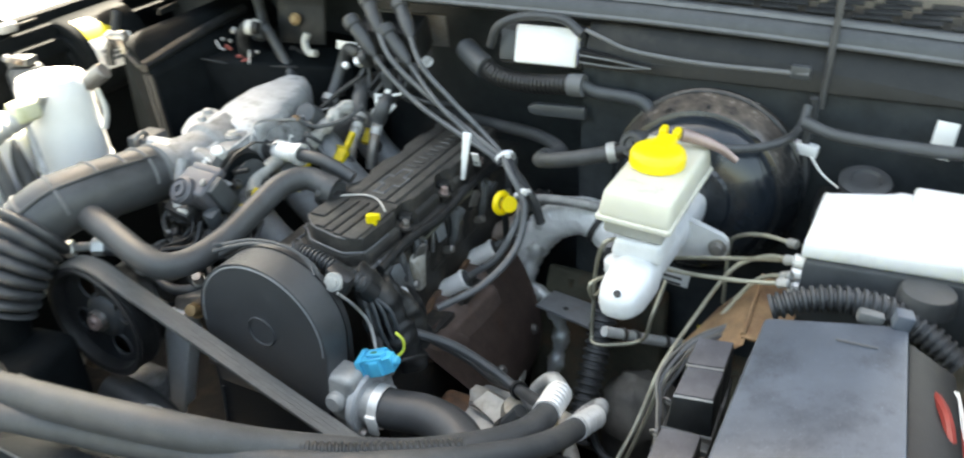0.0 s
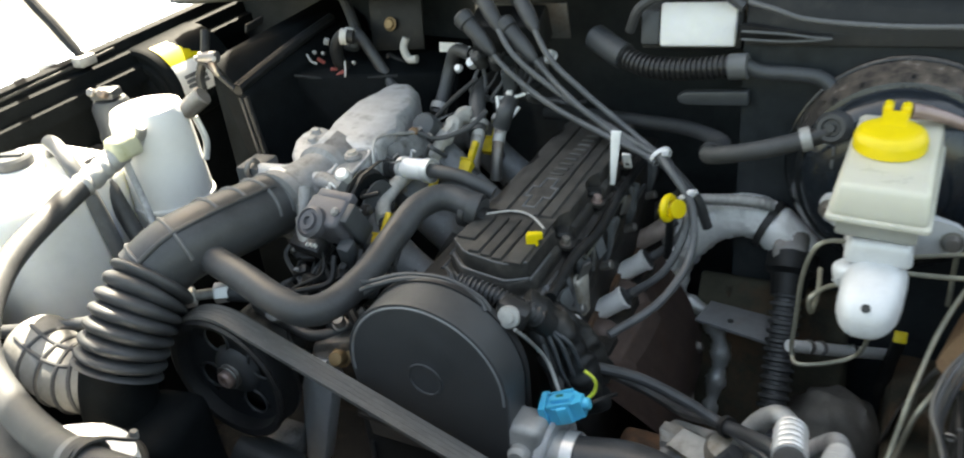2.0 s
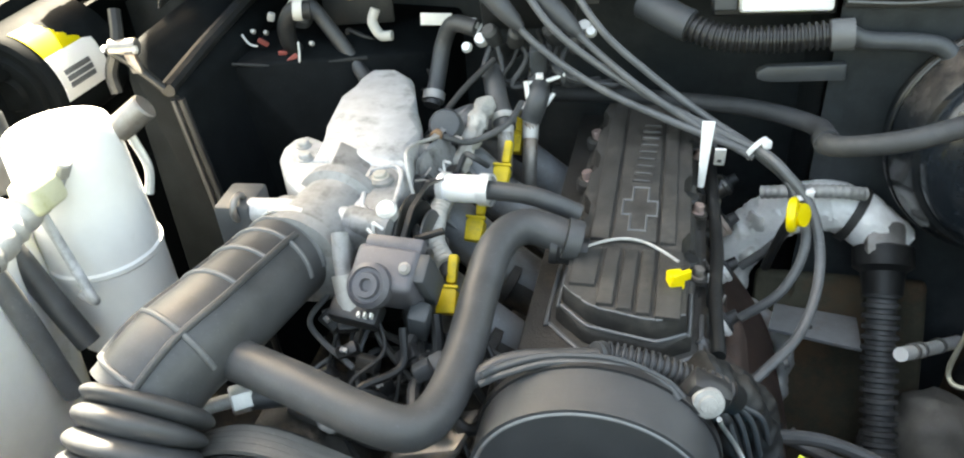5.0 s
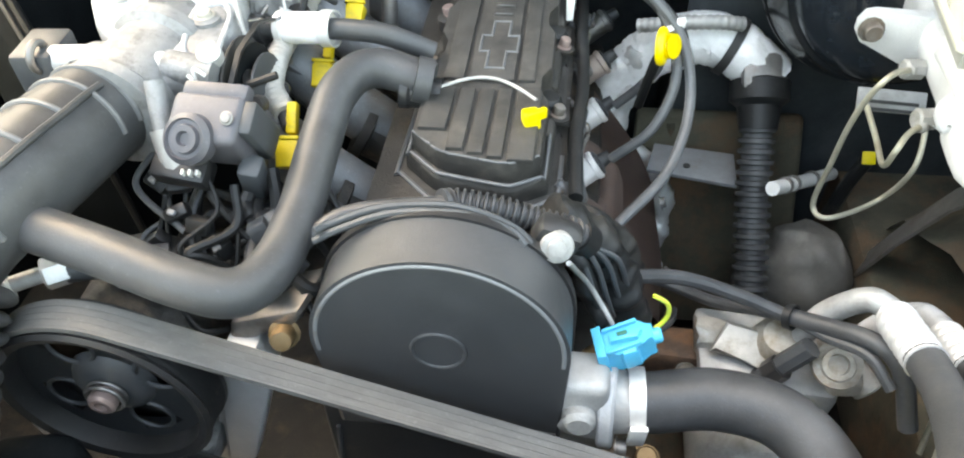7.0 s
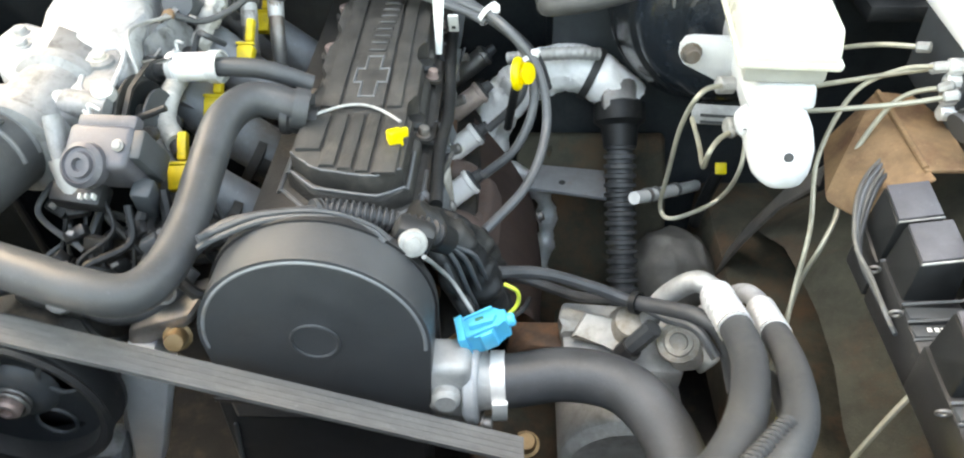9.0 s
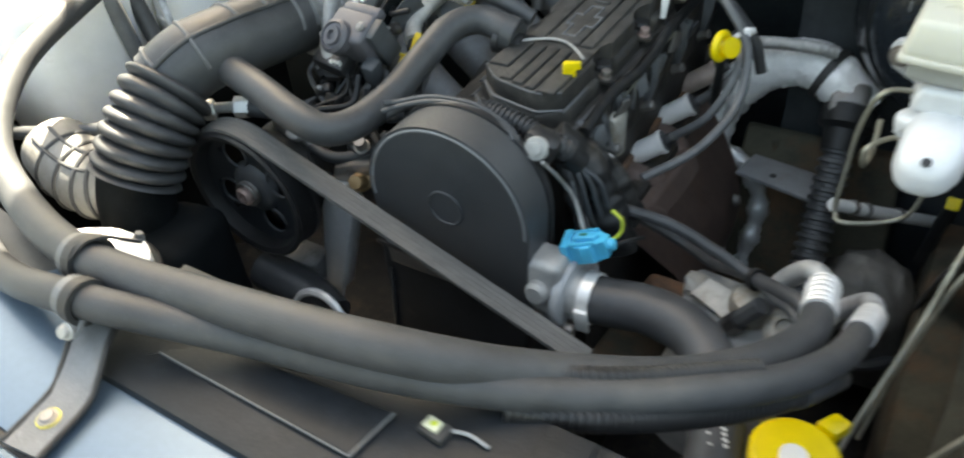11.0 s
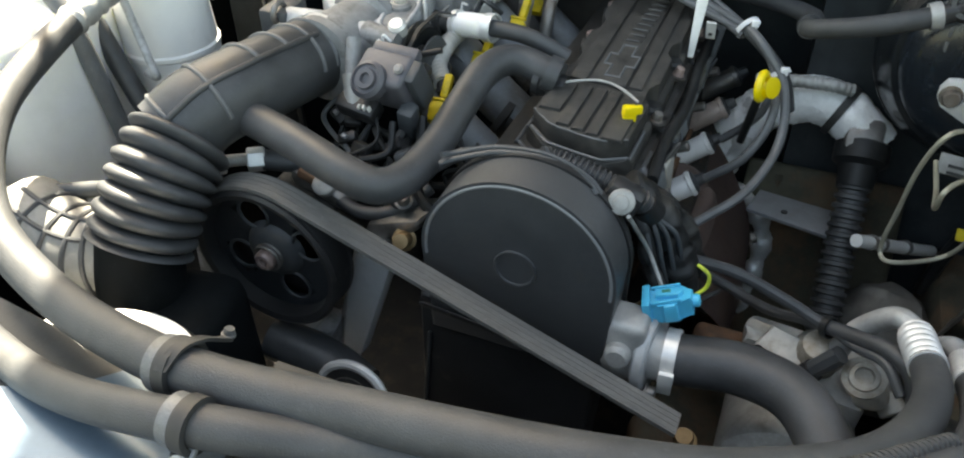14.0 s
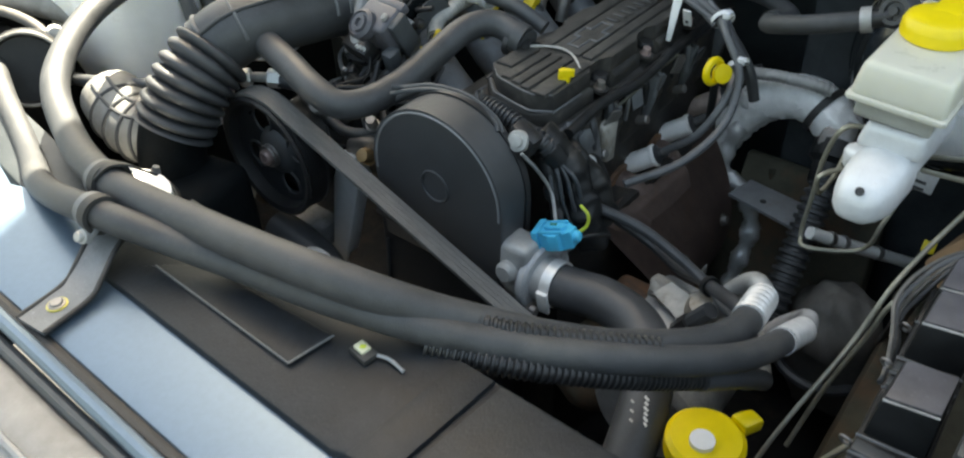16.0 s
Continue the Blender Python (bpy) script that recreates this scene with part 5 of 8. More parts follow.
# injectors
first = thing("injector_plug", "bright yellow injector connector on the fuel rail", "connector", "injector plugs")
part("shell", slab([(-0.0075, -0.012), (0.0075, -0.012), (0.0085, 0.006), (0.0055, 0.010), (-0.0055, 0.010), (-0.0085, 0.006)], -0.006, 0.006, pose(0, 0, 0, 40, 0, 4), 0.0015), YELLOWDULL, first)
part("neck", block((0.008, 0.024, 0.009), pose(0.001, 0.019, 0.016, 40, 0, 4), 0.002), YELLOWDULL, first)
part("window", block((0.004, 0.004, 0.002), pose(0, -0.006, 0.0015, 40, 0, 4), 0.0004), INK, first)
part("spring_clip", block((0.018, 0.0025, 0.005), pose(0, 0.004, 0.010, 40, 0, 4), 0.0005), YELLOWDULL, first)
part("injector", lathe([(0.007, -0.05), (0.010, -0.045), (0.010, -0.012), (0.006, -0.005)], pose(0, 0.0, 0, 20, -20, 0), 14), PLASTIC, first, "black injector body")
first.matrix_basis = pose(-0.113, 0.107, 0.884)
for y in (0.208, 0.304, 0.374):
    copy_thing(first, pose(-0.114 + (0.004 if y > 0.3 else 0), y, 0.884, 0, 0, -6))
BR = [(-0.140, 0.222, 0.912), (-0.142, 0.190, 0.908), (-0.135, 0.155, 0.905), (-0.118, 0.130, 0.900)]
braid = thing("braided_hose", "silver braided sleeve hose running to an injector", "hose")
part("sleeve", ribbed(BR, 0.0092, 0.0052, 0.0013, 14, smooth=True), BRAID, braid)
part("cuff", pipe([(-0.121, 0.134, 0.901), (-0.114, 0.122, 0.895)], 0.006, 12), INK, braid)

# fuel pipes with rusty ends behind the rail
for x, y0, mid in ((-0.112, 0.330, (-0.135, 0.400, 0.940)), (-0.090, 0.352, (-0.085, 0.385, 0.935))):
    fp = thing("fuel_hose", "rusty steel fuel pipe with a rubber hose above", "hose", "fuel hoses")
    part("steel_end", pipe([(x, y0 - 0.01, 0.850), (x, y0, 0.880), (x - 0.002, y0 + 0.020, 0.908)], 0.0078, 14), STEEL, fp, "rust-stained steel pipe")
    part("bare_end", pipe([(x - 0.001, y0 + 0.010, 0.895), (x - 0.003, y0 + 0.028, 0.915)], 0.0085, 14), DULLALU, fp)
    part("rubber", pipe([(x - 0.003, y0 + 0.024, 0.910), mid, (mid[0] - 0.008, mid[1] + 0.05, mid[2] + 0.004), (mid[0] - 0.005, mid[1] + 0.12, 0.93)], 0.0115, 14), RUBBER, fp)
    part("clamp", band((x - 0.006, y0 + 0.033, 0.917), (-0.2, 0.7, 0.5), 0.0118, 0.007), DULLALU, fp)
eh = thing("vacuum_elbow_hose", "black rubber elbow hose from plenum to bulkhead", "hose")
part("hose", pipe([(-0.212, 0.412, 0.905), (-0.210, 0.435, 0.925), (-0.205, 0.455, 0.960), (-0.190, 0.452, 0.985), (-0.160, 0.440, 0.985)], 0.0095, 14), RUBBER, eh)
part("clamp", band((-0.211, 0.420, 0.912), (0, 0.7, 0.6), 0.0105, 0.010, 0.002), DULLALU, eh, "pale spring clamp")
ml = thing("metal_linkage", "tangle of pale clips and a thin rod behind the rail", "linkage")
part("rod", pipe([(-0.20, 0.335, 0.90), (-0.165, 0.375, 0.940), (-0.135, 0.405, 0.965)], 0.0035, 8), DULL, ml)
part("clip", pipe([(-0.098, 0.385, 0.950), (-0.094, 0.378, 0.930), (-0.088, 0.376, 0.915), (-0.078, 0.382, 0.925), (-0.070, 0.390, 0.935)], 0.0028, 8), BRIGHT, ml)
part("clip", pipe([(-0.100, 0.390, 0.945), (-0.080, 0.398, 0.945), (-0.060, 0.405, 0.950)], 0.0025, 8), BRIGHT, ml)
random.seed(7)
bm = sweep(bmesh.new(), even(spline([(-0.150, 0.285, 0.900), (-0.142, 0.315, 0.918), (-0.138, 0.350, 0.930), (-0.135, 0.375, 0.928)], 10), 0.004), lambda s: 0.0095 + 0.0018 * math.sin(s * 240), 16)
for v in bm.verts:
    v.co += Vector([random.uniform(-0.0018, 0.0018) for _ in range(3)])
part("crumpled_foil", bm, BRAID, ml, "crumpled silver wrap", sharp=15)

# small levers, clips and brackets crowded on the throttle side of the plenum
random.seed(19)
crowd = thing("throttle_linkage", "grey and black linkage brackets and clips beside the plenum", "linkage")
for k in range(20):
    q = k / 19
    c = Vector((-0.158 + random.uniform(-0.012, 0.030), 0.105 + 0.205 * q + random.uniform(-0.010, 0.010), 0.918 + random.uniform(-0.022, 0.024)))
    m = pose(*c, random.uniform(-70, 70), random.uniform(-60, 60), random.uniform(0, 180))
    a, b = random.uniform(0.006, 0.014), random.uniform(0.004, 0.008)
    kind = k % 4
    if kind == 0:
        part("bracket", slab([(-a, -b), (a * 0.6, -b), (a, 0.0), (a * 0.7, b), (0.0, b * 0.7), (-a, b)], 0.0, 0.002, m, 0.0005), random.choice((ALUSHADE, GREYSTEEL, STEEL)), crowd)
    elif kind == 1:
        part("clip", pipe([m @ Vector(p) for p in ((-a, 0, 0), (-a * 0.3, b, 0.004), (a * 0.4, b * 0.4, -0.003), (a, b, 0.002))], 0.0014, 7), random.choice((BRIGHT, DULLALU, STEEL)), crowd)
    elif kind == 2:
        part("grommet", lathe([(0.003, -0.004), (0.0062, -0.004), (0.0070, 0.0), (0.0062, 0.004), (0.003, 0.004)], m, 14), random.choice((DULL, PLASTIC)), crowd)
    else:
        part("vacuum_tail", pipe([m @ Vector(p) for p in ((-a * 1.6, 0, -0.012), (-a * 0.4, b, 0.002), (a * 0.7, -b, 0.004), (a * 1.6, b, -0.014))], 0.0030, 8), random.choice((DULL, RUBBER, PLASTIC)), crowd)

# tangle of small wiring below the throttle
random.seed(11)
tangle = thing("wiring_tangle", "tangle of dark wires and small connectors below the throttle", "wiring")
for k in range(22):
    x0, z0 = -0.212 + 0.0062 * k, 0.866 + random.uniform(-0.022, 0.018)
    y0 = 0.062 + random.uniform(-0.03, 0.03)
    pts = [(x0, y0 + 0.02, z0 + 0.016), (x0 + random.uniform(-0.015, 0.02), y0, z0 - 0.004), (x0 + random.uniform(-0.02, 0.035), y0 - random.uniform(0.01, 0.035), z0 - random.uniform(-0.008, 0.02)), (x0 + random.uniform(-0.01, 0.045), y0 - random.uniform(0.02, 0.05), z0 - random.uniform(0.01, 0.04)), (x0 + random.uniform(0.0, 0.06), y0 - random.uniform(0.0, 0.04), z0 - random.uniform(0.03, 0.07))]
    part("wire", pipe(pts, random.choice((0.0018, 0.0024, 0.0032, 0.0048)), 8), random.choice((RUBBER, PLASTIC, DULL, DULL, CABLEGREY)), tangle)
for k in range(12):
    p = (-0.205 + 0.0095 * k + random.uniform(-0.006, 0.006), 0.045 + random.uniform(-0.03, 0.03), 0.868 + random.uniform(-0.028, 0.012))
    body = part("connector", block((random.uniform(0.012, 0.022), random.uniform(0.009, 0.014), random.uniform(0.008, 0.013)), pose(*p, random.uniform(-30, 40), random.uniform(-40, 40), random.uniform(-60, 60)), 0.0022), random.choice((DULL, PLASTIC, RELAY, DULL)), tangle)
    if k % 3 == 0:
        part("latch", block((0.006, 0.004, 0.0035), pose(p[0], p[1] - 0.006, p[2] + 0.006, 20, 0, random.uniform(-40, 40)), 0.0008), GREYSTEEL, body)
flask = thing("vacuum_pipe", "thin black vacuum pipe curving under the duct", "pipe")
part("pipe", pipe([(-0.215, 0.02, 0.866), (-0.18, 0.005, 0.848), (-0.14, -0.002, 0.835), (-0.105, 0.01, 0.84), (-0.085, 0.03, 0.855)], 0.006, 12), RUBBER, flask)


# ---- ignition side ----
WIRES = {
    "a": [(-0.115, 0.419, 1.053), (-0.070, 0.384, 1.008), (-0.012, 0.380, 0.964), (0.058, 0.363, 0.932), (0.128, 0.335, 0.912)],
    "b": [(-0.067, 0.427, 1.050), (-0.021, 0.385, 1.005), (0.027, 0.377, 0.965), (0.078, 0.370, 0.929), (0.129, 0.341, 0.909)],
    "c": [(-0.128, 0.405, 1.024), (-0.085, 0.392, 0.985), (-0.02, 0.372, 0.950), (0.055, 0.352, 0.926), (0.126, 0.330, 0.909)],
    "d": [(-0.070, 0.405, 1.018), (-0.03, 0.39, 0.985), (0.02, 0.365, 0.955), (0.074, 0.352, 0.925), (0.128, 0.327, 0.906)],
}
for key, pts in WIRES.items():
    w = thing("ignition_cable", "black ignition cable with a rubber boot on the coil", "cable", "ignition cables")
    part("cable", pipe(pts, 0.0038, 10), CABLEGREY, w)
    top, nxt = Vector(pts[0]), Vector(pts[1])
    d = (top - nxt).normalized()
    part("boot", lathe([(0.005, -0.034), (0.0085, -0.024), (0.0105, -0.006), (0.0105, 0.018), (0.0130, 0.020), (0.0135, 0.032), (0.010, 0.036), (0.004, 0.037)], facing(top, d), 16), RUBBER, w)
OUT = [(0.130, 0.333, 0.914), (0.151, 0.306, 0.908), (0.180, 0.286, 0.877), (0.188, 0.246, 0.838), (0.170, 0.191, 0.812), (0.131, 0.143, 0.795)]
P1 = [(0.130, 0.345, 0.909), (0.165, 0.313, 0.884), (0.176, 0.268, 0.855), (0.160, 0.246, 0.815), (0.126, 0.238, 0.784)]
P2 = [(0.130, 0.340, 0.906), (0.166, 0.330, 0.875), (0.166, 0.315, 0.838), (0.152, 0.315, 0.812), (0.129, 0.313, 0.789)]
for pts, label in ((OUT, "grey-black cable looping down past the plugs"), (P1, "spark plug cable to the first cylinder"), (P2, "spark plug cable to the second cylinder")):
    w = thing("plug_cable", label, "cable", "plug cables")
    part("cable", pipe(pts, 0.0046, 10), CABLEGREY, w)
B3 = [(0.129, 0.333, 0.911), (0.152, 0.322, 0.898), (0.178, 0.318, 0.870), (0.190, 0.320, 0.835)]
w = thing("wiring_loom", "short black taped wiring loom beside the dipstick", "cable")
part("loom", pipe(B3, 0.0062, 10), RUBBER, w)
tie = thing("cable_tie", "white cable tie round the ignition cables", "cable tie", "cable ties")
part("strap", band((0.131, 0.336, 0.911), (0.6, -0.5, -0.4), 0.012, 0.005, 0.0014), WHITE, tie)
part("head", block((0.008, 0.007, 0.008), pose(0.138, 0.328, 0.920, 0, 0, 20), 0.0015), WHITE, tie)
tie = thing("cable_tie", "white cable tie beside the dipstick handle", "cable tie", "cable ties")
part("strap", band((0.172, 0.300, 0.884), (0.5, -0.4, -0.7), 0.010, 0.005, 0.0014), WHITE, tie)
part("head", block((0.008, 0.007, 0.008), pose(0.176, 0.294, 0.890, 0, 0, 20), 0.0015), WHITE, tie)
plugdir = Vector((0.78, 0.32, 0.50)).normalized()
for k, dull in ((0, 0), (1, 0), (2, 1), (3, 1)):
    c = Vector((0.0955 + 0.002 * k, 0.240 + 0.083 * k, 0.758 + 0.002 * k))
    sp = thing("spark_plug_boot", "bright metal spark plug heat sleeve" if not dull else "brown-stained metal spark plug heat sleeve, the rearmost darkened for shade", "spark plug", "spark plugs")
    # The fourth sleeve takes dark steel to sink into the shade there.
    part("sleeve", lathe([(0.0112, -0.034), (0.0125, -0.032), (0.0125, 0.018), (0.0140, 0.019), (0.0140, 0.023), (0.0125, 0.024)], facing(c, plugdir), 22), (CHROME, CHROME, WARMSTEEL, STEEL)[k], sp)
    part("collar", lathe([(0.0115, 0.022), (0.0118, 0.023), (0.0118, 0.026), (0.007, 0.028), (0.0055, 0.038)], facing(c, plugdir), 18), RUBBER, sp, "black rubber collar")
dip = thing("dipstick", "yellow plastic dipstick handle with a finger ring", "dipstick")
bm = ring((0.160, 0.263, 0.886), (0.9, -0.2, 0.1), 0.012, 0.0042)
part("handle_ring", bm, YELLOW, dip)
part("handle_disc", lathe([(0.0, -0.004), (0.0105, -0.003), (0.0105, 0.003), (0.0, 0.004)], facing((0.168, 0.267, 0.884), (0.7, -0.5, 0.3)), 20), YELLOW, dip)
part("stem", pipe([(0.160, 0.266, 0.877), (0.157, 0.28, 0.855), (0.150, 0.30, 0.80)], 0.0045, 10), DULL, dip)
hook = thing("engine_lifting_bracket", "pale upright steel strap with a small slotted tab", "bracket")
part("strap", hull([(0.078, 0.318, 0.945), (0.090, 0.318, 0.945), (0.079, 0.306, 0.882), (0.085, 0.306, 0.882), (0.078, 0.322, 0.945), (0.090, 0.322, 0.945), (0.079, 0.310, 0.882), (0.085, 0.310, 0.882)], 0.001), WHITEPAINT, hook, "white-glazed strap")
part("tab", block((0.010, 0.003, 0.022), pose(0.097, 0.318, 0.910, 20, 0, 0), 0.001), BRIGHT, hook)
part("tab_slot", block((0.004, 0.0045, 0.004), pose(0.097, 0.318, 0.914, 20, 0, 0), 0.0005), INK, hook)
part("tab_slot", block((0.004, 0.0045, 0.004), pose(0.097, 0.320, 0.906, 20, 0, 0), 0.0005), INK, hook)

# coil pack behind the engine
coil = thing("ignition_coil", "black ignition coil pack on a steel bracket at the bulkhead", "ignition coil")
part("case", block((0.10, 0.05, 0.05), pose(-0.105, 0.455, 1.015, 20, 0, 5), 0.006), DULL, coil)
part("bracket", block((0.13, 0.004, 0.05), pose(-0.10, 0.485, 1.02, 10, 0, 5), 0.001), STEEL, coil)
for x in (-0.165, -0.045):
    part("bolt", hexbolt((x, 0.445, 0.985), (0, -0.6, 0.8), 0.007, 0.008), BRIGHT, coil, "bright bolt")
part("connector", block((0.018, 0.014, 0.030), pose(-0.088, 0.405, 0.966, 15, 0, 8), 0.003), RELAY, coil)
part("connector_tip", block((0.008, 0.008, 0.014), pose(-0.086, 0.398, 0.946, 15, 0, 8), 0.001), LABEL, coil, "pale connector tip")
part("bright_stud", lathe([(0.0, 0.012), (0.006, 0.011), (0.0075, 0.006), (0.0075, 0)], facing((-0.153, 0.430, 0.975), (0, -0.8, 0.6)), 14), BRIGHT, coil, "bright stud")

VAC = [(0.292, 0.292, 0.967), (0.240, 0.284, 0.952), (0.190, 0.312, 0.930), (0.190, 0.385, 0.912), (0.134, 0.440, 0.903), (0.051, 0.470, 0.895), (-0.023, 0.500, 0.885), (-0.090, 0.520, 0.875)]
vac = thing("vacuum_hose", "black rubber vacuum hose to the brake servo", "hose")
part("tube", pipe(VAC[:4] + VAC[4:], 0.0095, 14), FOAM, vac)
part("joint", band((0.189, 0.33, 0.925), (0, 1, -0.2), 0.0100, 0.012, 0.002), RUBBER, vac)
LOOM = [(-0.080, 0.008, 0.885), (-0.048, 0.030, 0.900), (-0.010, 0.044, 0.904), (0.030, 0.052, 0.899), (0.066, 0.058, 0.884), (0.095, 0.062, 0.866)]
loom = thing("corrugated_conduit", "black corrugated wiring conduit over the timing cover", "conduit")
CORR = [(0.012, 0.04, 0.904), (0.02, 0.045, 0.901), (0.037, 0.045, 0.899), (0.054, 0.045, 0.895), (0.073, 0.045, 0.888), (0.092, 0.045, 0.883), (0.101, 0.052, 0.869)]
part("conduit", ribbed(CORR, 0.0098, 0.0046, 0.0024, 16), RUBBER, loom)
part("end_tape", band(CORR[-1], Vector(CORR[-1]) - Vector(CORR[-2]), 0.0100, 0.016, 0.002), DULL, loom)
part("tail", pipe(LOOM[:2] + [CORR[0], CORR[1]], 0.0055, 12), RUBBER, loom)
for way in ([(-0.058, -0.0, 0.914), (-0.049, 0.01, 0.912), (-0.02, 0.017, 0.92), (0.017, 0.019, 0.923), (0.041, 0.019, 0.918), (0.061, 0.017, 0.909), (0.071, 0.012, 0.902)], [(-0.06, -0.0, 0.905), (-0.044, 0.006, 0.911), (-0.015, 0.013, 0.919), (0.018, 0.014, 0.922), (0.04, 0.015, 0.918), (0.06, 0.013, 0.91), (0.068, 0.008, 0.904)]):
    ww = thing("thin_wire", "thin grey wire laid over the timing cover", "wire", "thin wires")
    part("wire", pipe(way, 0.0024, 8), RELAY, ww)
ww = thing("sensor_wire", "thin pale wire from the cover bolt to the blue plug", "wire")
part("wire", pipe([(0.094, 0.010, 0.889), (0.099, 0.028, 0.863), (0.110, 0.036, 0.838), (0.126, 0.022, 0.818)], 0.0018, 8), DULLALU, ww)
bundle = thing("taped_harness", "black taped wiring bundle at the front corner of the head", "harness")
random.seed(17)
for way, r in (([(0.080, 0.056, 0.880), (0.096, 0.062, 0.868), (0.112, 0.066, 0.848), (0.124, 0.066, 0.824), (0.134, 0.064, 0.798), (0.142, 0.070, 0.770)], 0.0165), ([(0.100, 0.074, 0.862), (0.118, 0.084, 0.842), (0.132, 0.090, 0.815), (0.140, 0.094, 0.785)], 0.013), ([(0.090, 0.050, 0.868), (0.102, 0.046, 0.846), (0.112, 0.042, 0.822), (0.120, 0.036, 0.806)], 0.008)):
    bm = sweep(bmesh.new(), even(spline(way, 12), 0.003), lambda s: r * (1 + 0.05 * math.sin(s * 420) + 0.07 * math.sin(s * 150 + 1)), 18)
    for v in bm.verts:
        v.co += 0.0016 * Vector((math.sin(v.co.y * 310 + v.co.z * 90), math.sin(v.co.z * 270), math.sin(v.co.x * 290 + v.co.y * 60)))
    part("tape_wrap", bm, DULL, bundle, "matt black cloth tape wrap", sharp=70)
for k in range(4):
    part("loose_wire", pipe([(0.094 + 0.006 * k, 0.050, 0.874 - 0.004 * k), (0.106 + 0.007 * k, 0.040 + 0.004 * k, 0.850), (0.114 + 0.007 * k, 0.036 + 0.006 * k, 0.824), (0.122 + 0.006 * k, 0.040 + 0.008 * k, 0.795)], 0.0021, 8), RELAY, bundle)
part("tape_ring", band((0.098, 0.064, 0.858), (0.5, 0.1, -0.8), 0.017, 0.004, 0.001), RELAY, bundle)
sensor = thing("cam_sensor_cover", "smooth black plastic cover on the side of the cylinder head", "cover")
part("shell", hull([(0.098, 0.092, 0.842), (0.098, 0.130, 0.836), (0.118, 0.088, 0.825), (0.120, 0.128, 0.820), (0.098, 0.075, 0.80), (0.122, 0.082, 0.79), (0.122, 0.140, 0.79), (0.098, 0.150, 0.80), (0.098, 0.085, 0.755), (0.118, 0.092, 0.755), (0.118, 0.145, 0.758), (0.098, 0.150, 0.755)], 0.009, seg=3), DULL, sensor)
part("bolt", hexbolt((0.112, 0.100, 0.838), (0.6, -0.3, 0.7), 0.006, 0.006), DULLALU, sensor, "bright bolt")
part("rivet", lathe([(0.0, 0.003), (0.003, 0.002), (0.004, 0)], facing((0.121, 0.130, 0.775), (1, -0.1, 0.1)), 10), DULLALU, sensor)
CABLE = [(0.133, 0.072, 0.812), (0.180, 0.092, 0.792), (0.225, 0.094, 0.774), (0.264, 0.085, 0.764), (0.309, 0.046, 0.789)]
cb = thing("sensor_cable", "black sensor cable crossing above the compressor", "cable")
part("cable", pipe(CABLE, 0.0055, 10), RUBBER, cb)
part("tape_sleeve", pipe([CABLE[3], (0.288, 0.066, 0.777), CABLE[4], (0.326, 0.030, 0.780), (0.338, 0.01, 0.74)], 0.0068, 12), RUBBER, cb, "black taped sleeve")
part("second_wire", pipe([CABLE[3], (0.286, 0.062, 0.770), (0.306, 0.040, 0.781), (0.320, 0.020, 0.770)], 0.0042, 10), RELAY, cb)
part("tie", band(CABLE[3], (0.7, -0.5, 0.3), 0.0085, 0.006, 0.0016), DULL, cb)
cb = thing("sensor_cable", "black sensor cable crossing behind the compressor", "cable")
part("cable", pipe([(0.12, 0.11, 0.78), (0.17, 0.14, 0.735), (0.215, 0.12, 0.735), (0.245, 0.10, 0.752), (0.266, 0.086, 0.762)], 0.005, 10), RUBBER, cb)
cb = thing("sensor_connector", "black inline connector lying on the compressor", "connector")
part("shell", pipe([(0.247, 0.062, 0.712), (0.262, 0.062, 0.735), (0.277, 0.062, 0.758)], 0.0085, 8), RELAY, cb)
part("collar", pipe([(0.254, 0.061, 0.722), (0.261, 0.061, 0.733)], 0.0105, 8), PLASTIC, cb)
part("tip", pipe([(0.240, 0.062, 0.702), (0.247, 0.062, 0.712)], 0.006, 8), DULL, cb)

# exhaust side
manifold = thing("exhaust_manifold", "brown scorched exhaust manifold and heat shield", "exhaust")
for k, (y, z, mx, my, mz) in enumerate(((0.135, 0.765, 0.122, 0.185, 0.715), (0.215, 0.765, 0.118, 0.235, 0.715), (0.300, 0.765, 0.114, 0.285, 0.710), (0.385, 0.755, 0.112, 0.34, 0.700))):
    part("branch", pipe([(0.080, y, z - 0.03), (0.098, y, z - 0.030), (0.110, y + 0.2 * (my - y), z - 0.040), (mx, my, mz), (0.138, 0.5 * (my + 0.262), 0.665), (0.155, 0.262 + 0.06 * (my - 0.262), 0.620), (0.158, 0.262, 0.56)], lambda s: 0.0185 - 0.01 * max(0, s - 0.06), 20), SHIELD, manifold, "brown scorched cast branch")
    part("port_flange", hull([Vector((0.080 + dx, y + 0.034 * math.cos(a), z - 0.03 + 0.026 * math.sin(a))) for a in [0.5236 * n for n in range(12)] for dx in (0.0, 0.010)], 0.002), RUST, manifold)
bm = bmesh.new()
rows = []
